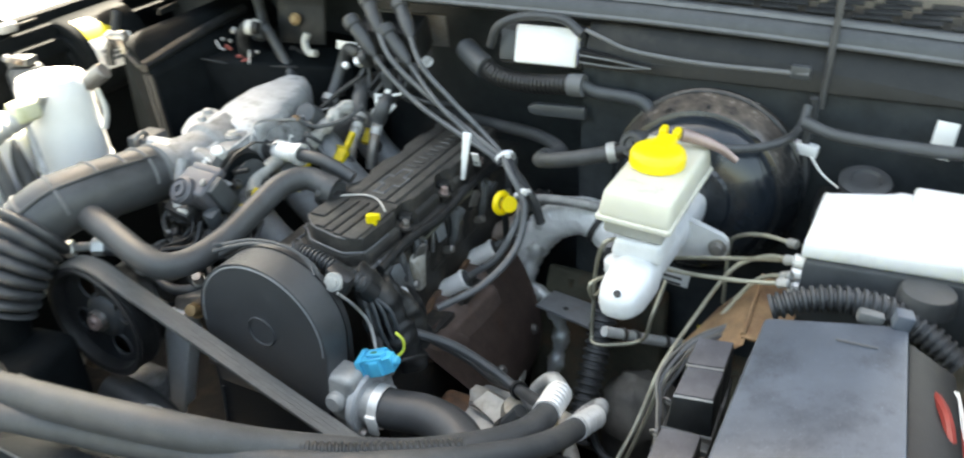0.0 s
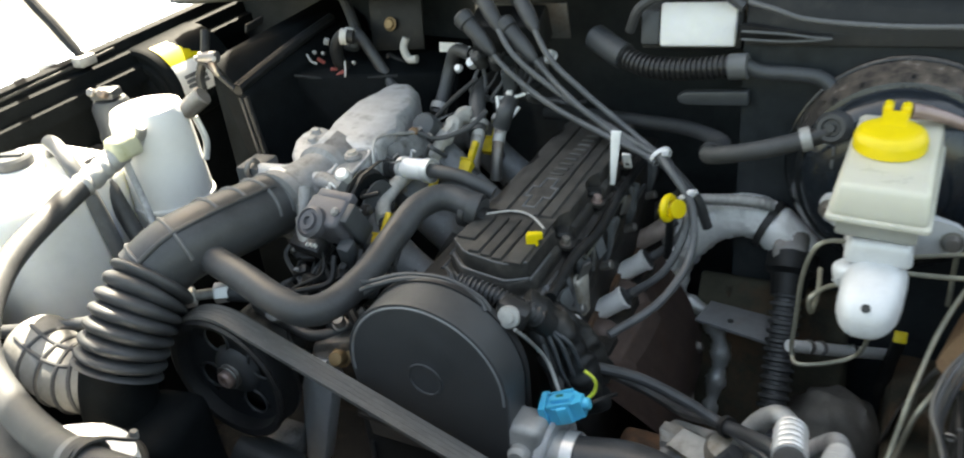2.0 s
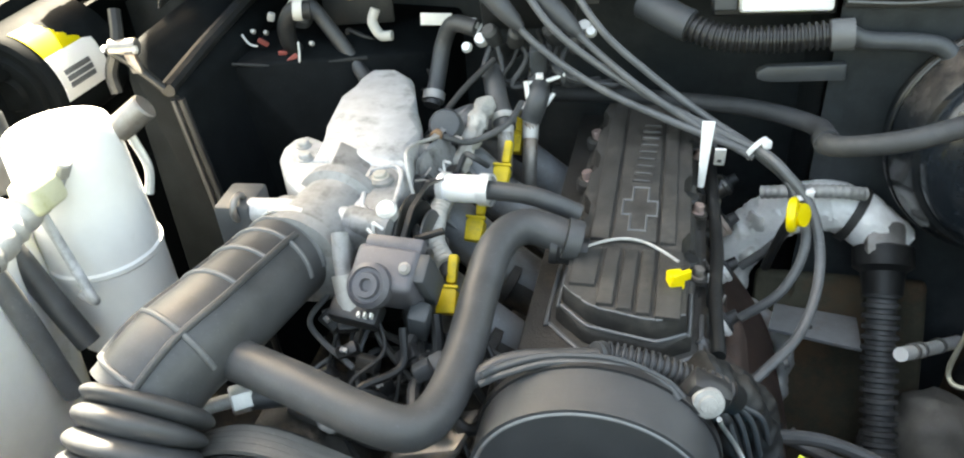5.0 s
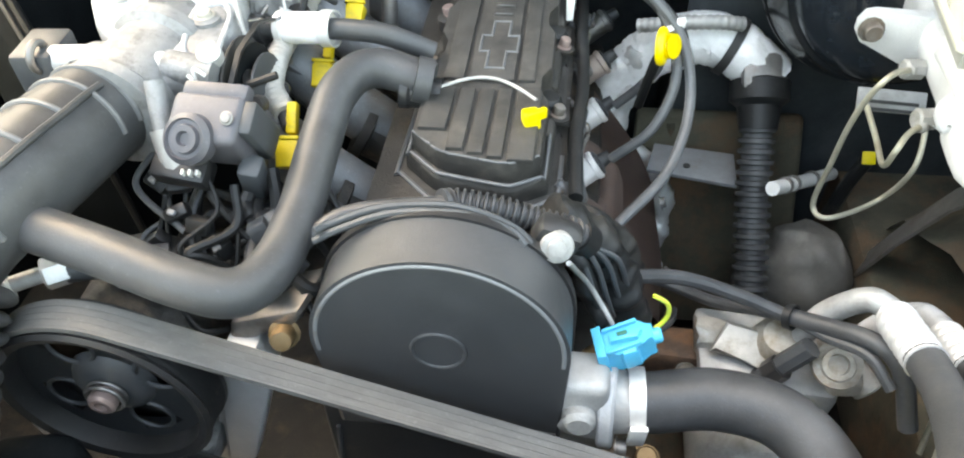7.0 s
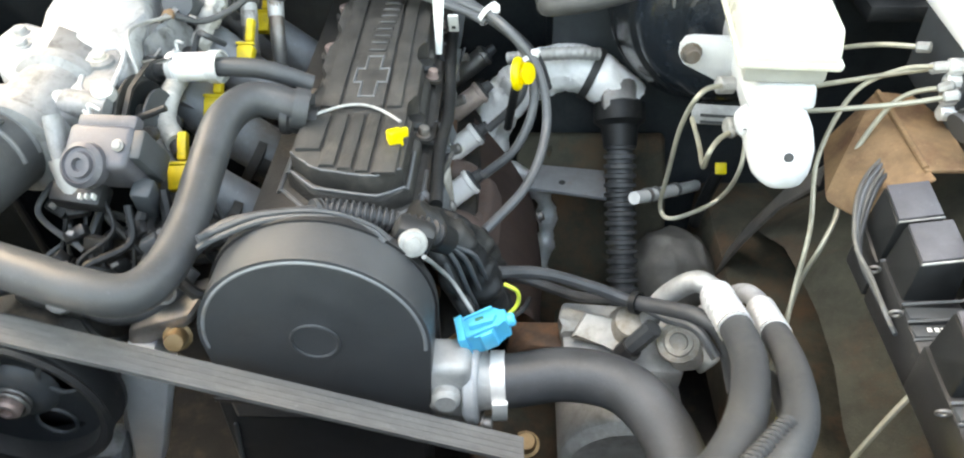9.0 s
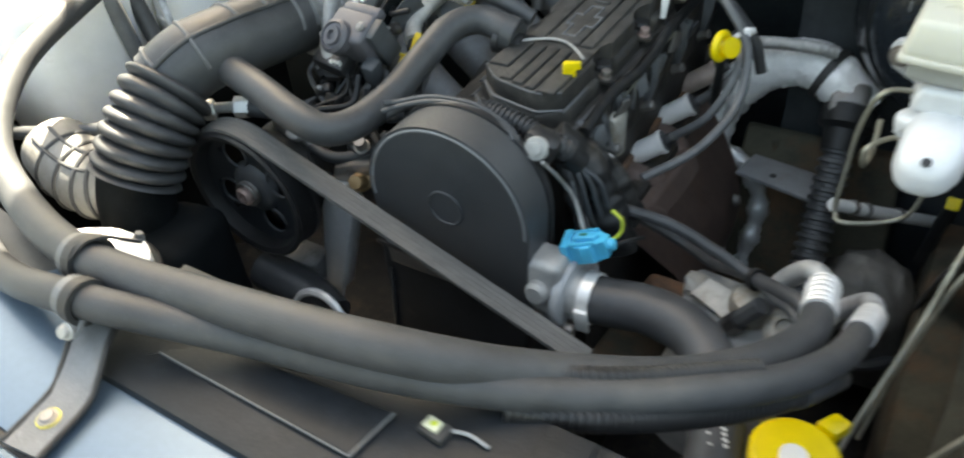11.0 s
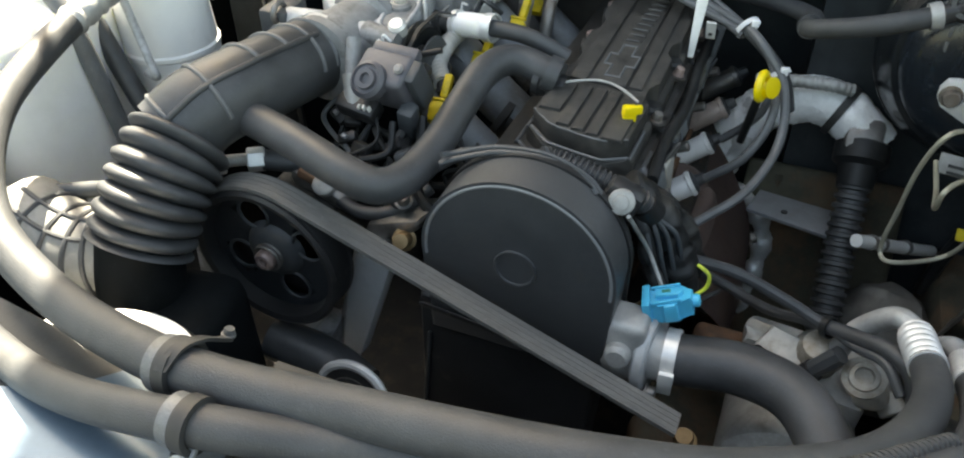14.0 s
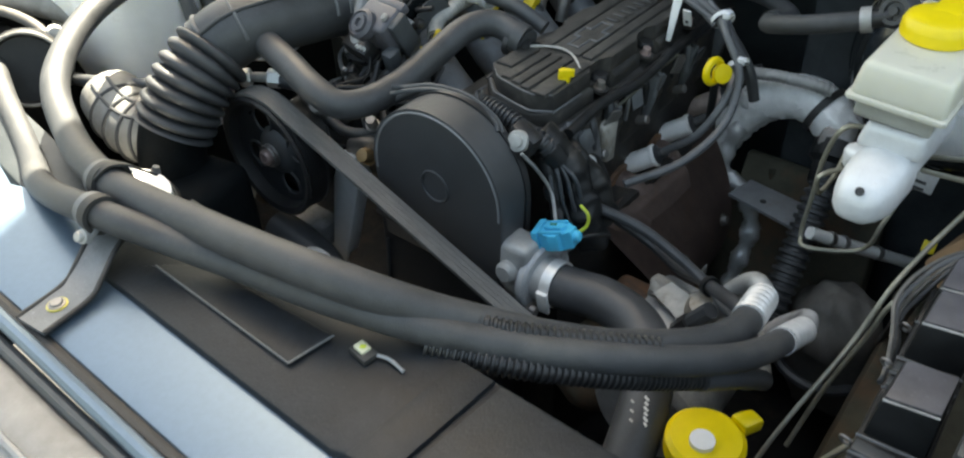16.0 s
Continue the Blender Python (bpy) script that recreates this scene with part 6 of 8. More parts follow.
for k in range(15):
    q = k / 14
    y = 0.120 + 0.270 * q
    top = 0.752 - 0.010 * math.sin(math.pi * q)
    row = []
    for i in range(12):
        h = i / 11
        out = 0.110 + 0.078 * math.sin(1.9 * h) - 0.004 * math.cos(q * 6.2) * math.sin(math.pi * h)
        row.append(bm.verts.new((out, y + (0.262 - y) * 0.5 * h ** 1.3, top - 0.15 * h)))
    rows.append(row)
for p, q in zip(rows[:-1], rows[1:]):
    for i in range(11):
        bm.faces.new((p[i], q[i], q[i + 1], p[i + 1]))
bmesh.ops.solidify(bm, geom=bm.faces[:], thickness=0.002)
part("heat_shield", bm, SHIELD, manifold, "smooth brown scorched sheet shield", sharp=60)
part("shield_bolt", hexbolt((0.186, 0.205, 0.672), (0.9, -0.3, 0.3), 0.006, 0.006), STEEL, manifold)
part("shield_bolt", hexbolt((0.186, 0.310, 0.668), (0.9, 0.1, 0.3), 0.006, 0.006), STEEL, manifold)
part("web", hull([(0.128, 0.15, 0.738), (0.135, 0.30, 0.735), (0.150, 0.20, 0.69), (0.150, 0.30, 0.69), (0.152, 0.25, 0.63), (0.110, 0.15, 0.738), (0.11, 0.30, 0.735), (0.12, 0.20, 0.69), (0.12, 0.30, 0.69), (0.12, 0.25, 0.63)], 0.006, seg=3), SHIELD, manifold)
part("flange", lathe([(0.020, -0.004), (0.034, -0.004), (0.036, -0.002), (0.036, 0.008), (0.034, 0.010), (0.020, 0.010)], facing((0.157, 0.262, 0.618), (0.03, 0.0, -1)), 26), TANALU, manifold, "pale collector flange")
part("downpipe", pipe([(0.157, 0.262, 0.61), (0.165, 0.27, 0.53), (0.175, 0.29, 0.45), (0.18, 0.30, 0.38)], 0.026, 18), RUST, manifold)
mount = thing("engine_mount", "rusty engine mount bracket low beside the block", "bracket")
part("plate", hull([(0.115, 0.02, 0.63), (0.17, 0.01, 0.600), (0.225, 0.06, 0.595), (0.20, 0.14, 0.60), (0.13, 0.15, 0.635), (0.115, 0.02, 0.60), (0.17, 0.01, 0.57), (0.225, 0.06, 0.565), (0.20, 0.14, 0.57), (0.13, 0.15, 0.60)], 0.010, seg=3), EARTH, mount)
part("bolt", hexbolt((0.17, 0.04, 0.612), (0, -0.3, 1), 0.010, 0.012), BRASS, mount)
toe = thing("toe_board", "rust-brown dirty lower bulkhead behind the manifold", "panel")
part("panel", hull([(0.16, 0.425, 0.70), (0.345, 0.425, 0.70), (0.16, 0.40, 0.55), (0.36, 0.40, 0.55), (0.16, 0.33, 0.45), (0.36, 0.33, 0.45), (0.16, 0.44, 0.70), (0.345, 0.44, 0.70), (0.16, 0.35, 0.44), (0.36, 0.35, 0.44)], 0.006), EARTH, toe)
part("swage", pipe([(0.20, 0.424, 0.69), (0.21, 0.398, 0.55), (0.22, 0.33, 0.455)], 0.006, 8), EARTH, toe)
part("swage", pipe([(0.28, 0.424, 0.69), (0.29, 0.398, 0.55), (0.30, 0.33, 0.455)], 0.006, 8), EARTH, toe)
foil = thing("heat_duct", "crinkled silver foil heat duct running to the servo", "duct")
FO = [(0.118, 0.430, 0.705), (0.145, 0.428, 0.752), (0.180, 0.425, 0.788), (0.225, 0.418, 0.803), (0.262, 0.408, 0.790), (0.288, 0.402, 0.765)]
line = even(spline(FO, 14), 0.004)
random.seed(4)
bm = bmesh.new()
sweep(bm, line, lambda s: 0.0275 * (1 + 0.02 * math.sin(s * 210)), 30)
for v in bm.verts:
    v.co += Vector([random.uniform(-0.0011, 0.0011) for _ in range(3)]) + 0.0011 * Vector((math.sin(v.co.x * 330 + v.co.z * 210), math.sin(v.co.y * 290), math.sin(v.co.z * 260 + v.co.x * 120)))
ftube = part("foil_tube", bm, FOIL, foil, sharp=30)
part("strap", band(Vector((0.246, 0.413, 0.797)), (0.9, -0.25, -0.35), 0.0302, 0.009, 0.001), INK, ftube, "black strap")
f2 = thing("heat_duct", "thin ribbed silver duct lying over the foil duct", "duct")
part("tube", ribbed([(0.150, 0.405, 0.822), (0.185, 0.395, 0.832), (0.225, 0.392, 0.836), (0.25, 0.40, 0.83)], 0.0075, 0.007, 0.0009, 16, smooth=True), DULLALU, f2)
snake = thing("heat_pipe", "dull crinkled metal heat pipe dropping beside the steering shaft", "pipe")
random.seed(6)
bm = sweep(bmesh.new(), even(spline([(0.155, 0.415, 0.790), (0.146, 0.410, 0.735), (0.136, 0.406, 0.690), (0.146, 0.402, 0.668), (0.170, 0.398, 0.660), (0.192, 0.392, 0.636), (0.200, 0.386, 0.600), (0.196, 0.372, 0.550), (0.192, 0.36, 0.50)], 12), 0.004), lambda d: 0.0115 + 0.0025 * math.sin(d * 150), 18)
for v in bm.verts:
    v.co += Vector([random.uniform(-0.0012, 0.0012) for _ in range(3)])
part("pipe", bm, BRIGHT, snake, sharp=50)
shaft = thing("steering_shaft", "black corrugated steering shaft boot under the servo", "steering shaft")
S = [(0.278, 0.385, 0.765), (0.281, 0.310, 0.668), (0.286, 0.225, 0.568)]
part("boot", ribbed([Vector(S[0]).lerp(Vector(S[1]), 0.22), S[1], S[2]], 0.0185, 0.011, 0.004, 24), RUBBER, shaft)
part("collar", lathe([(0.014, -0.03), (0.030, -0.02), (0.030, 0.0), (0.022, 0.006), (0.019, 0.03)], facing(Vector(S[0]).lerp(Vector(S[1]), 0.10), (0.02, -0.7, -0.72)), 20), DULL, shaft)
part("joint", block((0.04, 0.04, 0.05), pose(0.275, 0.395, 0.775, 45, 0, 0), 0.008), STEEL, shaft)
plate = thing("grey_bracket_plate", "flat grey steel plate with a small hole", "plate")
part("plate", slab([(0.172, 0.352), (0.182, 0.398), (0.268, 0.385), (0.266, 0.332)], 0.674, 0.679, None, 0.001), GREYSTEEL, plate)
part("hole", lathe([(0.004, 0), (0.004, 0.0008), (0, 0.0008)], pose(0.215, 0.360, 0.6793), 12), INK, plate)

# compressor and its pipes
comp = thing("compressor", "cast aluminium air conditioning compressor under the hoses", "compressor")
part("body", lathe([(0.0, 0), (0.05, 0.0), (0.058, 0.008), (0.058, 0.12), (0.05, 0.13), (0, 0.13)], facing((0.255, -0.01, 0.655), (0, 1, 0)), 28), DULLALU, comp)
part("head", hull([(0.20, 0.05, 0.72), (0.31, 0.05, 0.71), (0.20, 0.13, 0.72), (0.31, 0.13, 0.71), (0.21, 0.06, 0.66), (0.31, 0.06, 0.64), (0.21, 0.13, 0.66), (0.31, 0.13, 0.64)], 0.008), DULLALU, comp)
part("web_bracket", hull([(0.195, 0.085, 0.735), (0.245, 0.080, 0.715), (0.300, 0.075, 0.700), (0.20, 0.11, 0.735), (0.30, 0.11, 0.705), (0.205, 0.085, 0.68), (0.31, 0.075, 0.66), (0.21, 0.12, 0.67), (0.30, 0.12, 0.66)], 0.006), TANALU, comp)
part("web_hump", lathe([(0.0, 0.014), (0.012, 0.012), (0.018, 0.004), (0.020, -0.01)], pose(0.268, 0.100, 0.722, 10, -8, 0), 18), TANALU, comp)
part("rust_lug", hull([(0.150, 0.085, 0.690), (0.170, 0.080, 0.712), (0.215, 0.080, 0.706), (0.228, 0.085, 0.690), (0.222, 0.085, 0.672), (0.155, 0.085, 0.675), (0.155, 0.12, 0.70), (0.225, 0.12, 0.70), (0.155, 0.12, 0.665), (0.225, 0.12, 0.665)], 0.005), RUST, comp, "rusty lug")
part("lug_bolt", hexbolt((0.195, 0.080, 0.694), (0, -1, 0.2), 0.006, 0.006), TANALU, comp)
part("port_block", hull([(0.300, 0.075, 0.738), (0.322, 0.070, 0.733), (0.330, 0.072, 0.715), (0.305, 0.075, 0.708), (0.30, 0.11, 0.735), (0.33, 0.11, 0.73), (0.335, 0.11, 0.70), (0.30, 0.11, 0.70)], 0.004), TANALU, comp)
part("port_collar", lathe([(0.016, -0.006), (0.018, -0.004), (0.018, 0.004), (0.013, 0.006), (0.012, 0.008), (0.008, 0.009), (0.0075, 0.004), (0, 0.004)], facing((0.300, 0.062, 0.738), (-0.1, -0.55, 0.85)), 22), TANALU, comp, "pale yellowed port collar")
part("port_clamp", hull([(0.288, 0.052, 0.736), (0.316, 0.050, 0.730), (0.326, 0.052, 0.712), (0.300, 0.052, 0.708), (0.288, 0.075, 0.740), (0.320, 0.075, 0.735), (0.330, 0.075, 0.712), (0.300, 0.075, 0.706)], 0.005, seg=3), TANALU, comp, "pale yellowed port clamp")
part("web_ear", slab([(0.0, 0.0), (0.030, 0.006), (0.052, -0.004), (0.060, 0.010), (0.040, 0.030), (0.006, 0.026)], 0.0, 0.008, pose(0.208, 0.078, 0.724, 35, 12, -14), 0.003), TANALU, comp)
part("rear_boss", lathe([(0.0, 0.018), (0.014, 0.016), (0.020, 0.006), (0.022, -0.01)], pose(0.262, 0.088, 0.728, 20, 0, 0), 18), TANALU, comp)
part("port_stub", rod((0.322, 0.080, 0.712), (0.5, -0.6, -0.4), 0.012, 0.022, 14), TANALU, comp)
part("port_bolt", hexbolt((0.312, 0.071, 0.722), (0.2, -0.9, 0.3), 0.006, 0.008), TANALU, comp)
AC1 = [(-0.430, 0.079, 0.980), (-0.422, -0.026, 0.959), (-0.374, -0.129, 0.953), (-0.293, -0.211, 0.944), (-0.200, -0.252, 0.936), (-0.071, -0.283, 0.955), (0.038, -0.272, 0.955), (0.143, -0.261, 0.962), (0.212, -0.215, 0.929), (0.281, -0.136, 0.881), (0.323, -0.030, 0.829), (0.321, 0.058, 0.803)]
AC2 = [(-0.690, -0.160, 0.893), (-0.540, -0.185, 0.892), (-0.398, -0.230, 0.891), (-0.266, -0.269, 0.896), (-0.148, -0.304, 0.929), (-0.042, -0.309, 0.955), (0.061, -0.274, 0.937), (0.159, -0.257, 0.942), (0.239, -0.211, 0.920), (0.311, -0.138, 0.889), (0.347, -0.048, 0.839), (0.360, 0.058, 0.787)]


def ac_hose(points, r, label, tail):
    ob = thing("air_conditioning_hose", label, "hose", "air conditioning hoses")
    part("sleeve", sweep(bmesh.new(), stretch(points, 0.0 if tail < 2 else 0.06, 0.968), r, 18), FOAM, ob)
    L = stretch(points, 0.962, 1.0)
    part("ferrule", sweep(bmesh.new(), even(L, 0.0008), lambda s: r * (0.96 + 0.14 * (0.5 + 0.5 * math.cos(2 * math.pi * s / 0.0085)) ** 0.5), 20), BRIGHT, ob, "crimped aluminium ferrule")
    return ob, L


h1, L1 = ac_hose(AC1, 0.0128, "thick grey-black air conditioning hose from the dryer", 2)
part("end_pipe", pipe([L1[-1], (0.318, 0.066, 0.803), (0.308, 0.073, 0.803), (0.296, 0.079, 0.789), (0.284, 0.084, 0.766), (0.276, 0.086, 0.735)], 0.0092, 16), DULLALU, h1, "bare aluminium end pipe")
L0 = stretch(AC1, 0.0, 0.065)
part("dryer_ferrule", sweep(bmesh.new(), L0, lambda s: 0.0125 + (0.002 if (s / 0.010) % 1 < 0.5 else 0), 20), DULLALU, h1, "crimped aluminium ferrule")
h2, L2 = ac_hose(AC2, 0.0110, "grey-black air conditioning hose along the front panel", 1)
part("end_pipe", pipe([L2[-1], (0.360, 0.072, 0.783), (0.354, 0.090, 0.772), (0.335, 0.098, 0.745), (0.318, 0.095, 0.715)], 0.0085, 16), ALU, h2, "bare aluminium end pipe")
cond = thing("corrugated_conduit", "black corrugated conduit strapped below the hoses", "conduit")
COND = [(0.205, -0.240, 0.923), (0.250, -0.214, 0.911), (0.299, -0.160, 0.884), (0.332, -0.098, 0.848), (0.347, -0.045, 0.812), (0.352, 0.0, 0.770)]
part("conduit", ribbed(COND[:4], 0.0085, 0.0046, 0.0020, 14), PLASTIC, cond)
part("smooth_end", pipe(COND[3:], 0.0090, 14), RUBBER, cond, "smooth rubber end")
cond = thing("corrugated_conduit", "short black corrugated conduit between the hoses", "conduit")
part("conduit", ribbed([Vector(AC2[7]).lerp(Vector(AC2[8]), 0.3) + Vector((0.004, 0.016, 0.002)), Vector(AC2[8]) + Vector((0.006, 0.015, 0.004)), Vector(AC2[9]) + Vector((0, 0.012, 0.004))], 0.006, 0.005, 0.0015, 12), PLASTIC, cond)
for p, d, r in ((tuple(AC1[5]), (1, -0.02, 0.1), 0.0130), (tuple(AC2[5]), (1, 0.02, 0.02), 0.0112)):
    cl = thing("hose_clamp", "grey metal P-clamp round an air conditioning hose", "clamp", "hose clamps")
    part("loop", band(Vector(p) - Vector(d) * 0.005, d, r, 0.0080, 0.0022), GREYCAST, cl)
    part("rubber_lining", band(Vector(p) + Vector(d) * 0.0025, d, r, 0.008, 0.0034), INK, cl, "black rubber lining")
    part("ear", block((0.009, 0.012, 0.0035), pose(p[0] + 0.004, p[1] - 0.012, p[2] - r + 0.001, 30, 0, 0), 0.001), GREYSTEEL, cl)
    part("ear_bolt", hexbolt((p[0] + 0.005, p[1] - 0.017, p[2] - r + 0.003), (0.1, -0.8, 0.5), 0.0040, 0.005), DULLALU, cl)
arm = thing("hose_strap", "thin black steel strap bolted over an air conditioning hose", "strap")
A = Vector(AC1[5])
part("strap", strip(spline([A + Vector(p) for p in ((0.003, -0.012, 0.0105), (0.006, 0.000, 0.0165), (0.009, 0.012, 0.0125), (0.008, 0.024, 0.000), (0.004, 0.033, -0.010))], 6), (1, 0.1, 0), 0.007, 0.0018), INK, arm)
part("bolt", hexbolt(tuple(A + Vector((0.004, 0.034, -0.0085))), (0.2, 0.3, 0.9), 0.0030, 0.005), GREYCAST, arm, "dull bolt head")
stay = thing("hose_bracket", "grey steel strap bolted to the painted panel holding the hoses", "bracket")
STRAP = [Vector(p) for p in ((-0.046, -0.296, 0.935), (-0.036, -0.316, 0.934), (-0.027, -0.335, 0.925), (-0.022, -0.350, 0.919), (-0.017, -0.385, 0.918))]
strap_part = part("strap", strip(STRAP, (1, 0.12, 0), 0.029, 0.003), GREYCAST, stay)
for side in (-0.0145, 0.0145):
    part("turned_rim", pipe([p + Vector((side, side * 0.12, 0.0012)) for p in STRAP], 0.0019, 8), INK, strap_part, "dark turned edge")
part("washer", lathe([(0.0072, 0.0), (0.0072, 0.0010), (0.0045, 0.0014)], pose(-0.020, -0.364, 0.9198), 20), YELLOWPASS, stay, "yellow passivated washer")
part("bolt", hexbolt((-0.020, -0.364, 0.9205), (0, 0, 1), 0.0045, 0.003), STEEL, stay, "dark bolt head")

# ---- brake side ----
servo = thing("brake_servo", "large round black brake servo, dusty on top", "brake servo")
m = facing((0.376, 0.425, 0.893), (-0.03, -1, 0.12))
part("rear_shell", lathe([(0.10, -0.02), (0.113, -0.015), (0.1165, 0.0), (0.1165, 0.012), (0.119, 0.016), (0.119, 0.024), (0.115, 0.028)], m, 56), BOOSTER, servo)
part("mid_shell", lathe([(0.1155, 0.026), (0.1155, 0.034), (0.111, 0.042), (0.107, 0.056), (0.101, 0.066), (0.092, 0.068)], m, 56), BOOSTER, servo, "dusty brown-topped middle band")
part("front_shell", lathe([(0.096, 0.060), (0.0955, 0.070), (0.090, 0.084), (0.076, 0.094), (0.058, 0.098), (0.050, 0.099), (0.047, 0.104), (0.030, 0.106), (0.0, 0.106)], m, 56), ENAMEL, servo, "clean blue-black front half")
part("crimp_edge", ring(m @ Vector((0, 0, 0.026)), m.to_3x3() @ Vector((0, 0, 1)), 0.1165, 0.0022, seg=56), BOOSTER, servo)
for k in range(3):
    part("stamped_bar", block((0.003, 0.010, 0.0006), m @ pose(-0.062, 0.004 + 0.014 * k, 0.0965, 0, -18, 0), 0.0002), GREYBOX, servo)
valve = thing("check_valve", "black check valve with a grey clamp on the servo", "valve")
vm = facing((0.313, 0.315, 0.972), (-0.15, -1, 0.35))
part("body", lathe([(0.016, 0), (0.016, 0.022), (0.013, 0.027), (0.009, 0.027), (0.008, 0.024), (0.004, 0.024), (0.004, 0.030), (0, 0.030)], vm, 20), RUBBER, valve)
part("spigot", pipe([(0.308, 0.298, 0.973), (0.278, 0.290, 0.962)], 0.009, 12), PLASTIC, valve)
part("clamp", band((0.288, 0.2925, 0.966), (1, 0.2, 0.3), 0.0105, 0.010, 0.0016), DULLALU, valve, "grey spring clamp")
master = thing("master_cylinder", "pale cast aluminium brake master cylinder", "brake cylinder")
bm = bmesh.new()
rows = []
for y, hw, lo, hi in ((0.330, 0.019, 0.884, 0.922), (0.175, 0.019, 0.884, 0.924), (0.158, 0.022, 0.882, 0.928), (0.146, 0.0245, 0.880, 0.931), (0.126, 0.0245, 0.880, 0.930), (0.110, 0.0235, 0.881, 0.924), (0.099, 0.0200, 0.884, 0.917), (0.092, 0.015, 0.886, 0.910), (0.089, 0.007, 0.890, 0.903)):
    cx, cz, hz = 0.362 + 0.07 * (y - 0.09), (lo + hi) / 2, (hi - lo) / 2
    rows.append([bm.verts.new((cx + hw * math.copysign(abs(math.cos(a)) ** 0.72, math.cos(a)), y, cz + hz * math.copysign(abs(math.sin(a)) ** 0.72, math.sin(a)))) for a in (2 * math.pi * k / 28 for k in range(28))])
for p, q in zip(rows[:-1], rows[1:]):
    for k in range(28):
        bm.faces.new((p[k], p[(k + 1) % 28], q[(k + 1) % 28], q[k]))
bm.faces.new(rows[0][::-1])
bm.faces.new(rows[-1])
part("barrel", bm, PALECAST, master, sharp=60)
part("neck", hull([(x, y, z) for y in (0.138, 0.200) for x, z in ((0.338, 0.925), (0.392, 0.925), (0.343, 0.948), (0.388, 0.948))], 0.006, seg=3), PALECAST, master)
part("ear", hull([(0.331, 0.138, 0.920), (0.348, 0.130, 0.924), (0.331, 0.152, 0.920), (0.352, 0.165, 0.924), (0.334, 0.138, 0.904), (0.348, 0.130, 0.898), (0.334, 0.152, 0.904), (0.352, 0.165, 0.898)], 0.005, seg=3), PALECAST, master)
part("flange", hull([Vector((0.318 + 0.010 * math.cos(t), 0.268 + 0.004 * s, 0.908 + 0.014 * math.sin(t))) for t in [0.7 * k for k in range(9)] for s in (-1, 1)] + [Vector((0.425 + 0.012 * math.cos(t), 0.262 + 0.004 * s, 0.892 + 0.015 * math.sin(t))) for t in [0.7 * k for k in range(9)] for s in (-1, 1)] + [Vector((0.375 + 0.026 * math.cos(t), 0.264 + 0.006 * s, 0.894 + 0.026 * math.sin(t))) for t in [0.7 * k for k in range(9)] for s in (-1, 1)], 0), PALECAST, master)
for p in ((0.318, 0.262, 0.908), (0.425, 0.256, 0.892)):
    part("flange_nut", hexbolt(p, (0, -1, 0.1), 0.0075, 0.010), STEEL, master)
part("end_hole", lathe([(0.0036, 0), (0.0036, 0.002), (0, 0.002)], facing((0.362, 0.0945, 0.9135), (0, -0.75, 0.66)), 14), INK, master)
for p in ((0.352, 0.180, 0.884), (0.352, 0.228, 0.895)):
    part("line_union", rod(p, (-1, -0.2, 0.1), 0.008, 0.016, 8), DULLALU, master)
res = thing("brake_fluid_reservoir", "milky plastic brake fluid reservoir with a yellow cap", "reservoir")
rm = pose(0.364, 0.202, 0.974, 3.5, 1, -3)
# Same plastic as above the seam; the shade under it is coloured in.
part("lower_tank", slab([(-0.030, -0.064), (0.030, -0.064), (0.030, 0.064), (-0.030, 0.064)], -0.022, 0.0, rm, 0.006, seg=3), RESSHADE, res, "lower half, its shade coloured in as grey")
part("upper_tank", hull([tuple(rm @ Vector((sx * hx, y, z))) for sx in (-1, 1) for hx, y0, y1, z in ((0.0365, -0.070, 0.072, 0.0), (0.0355, -0.068, 0.071, 0.012), (0.0335, -0.063, 0.069, 0.028)) for y in (y0, y1)], 0.005, seg=3), RESERVOIR, res, sharp=50)
part("seam", slab([(-0.0355, -0.0725), (0.0355, -0.0725), (0.0385, -0.0695), (0.0385, 0.0715), (0.0355, 0.0745), (-0.0355, 0.0745), (-0.0385, 0.0715), (-0.0385, -0.0695)], -0.003, 0.002, rm, 0.0015), RESERVOIR, res)
part("grommet", rod((0.366, 0.165, 0.930), (0, 0, 1), 0.020, 0.024), RELAY, res, "grey rubber grommet")
cap = part("cap", lathe([(0.026, 0), (0.0285, 0.002), (0.0285, 0.010), (0.0265, 0.015), (0.022, 0.018), (0.012, 0.019), (0, 0.0195)], rm @ pose(-0.004, 0.008, 0.027), 36), YELLOW, res, "bright yellow screw cap")
part("cap_hump", hull([tuple(rm @ Vector(p)) for p in ((-0.018, 0.006, 0.040), (0.010, 0.006, 0.040), (-0.014, 0.040, 0.048), (0.006, 0.040, 0.048), (-0.018, 0.006, 0.046), (0.010, 0.006, 0.046), (-0.014, 0.040, 0.036), (0.006, 0.040, 0.036))], 0.004, seg=3), YELLOW, cap)
for dx in (-0.011, 0.003):
    part("cap_tab", block((0.008, 0.014, 0.012), rm @ pose(dx, 0.044, 0.046), 0.003), YELLOW, cap)
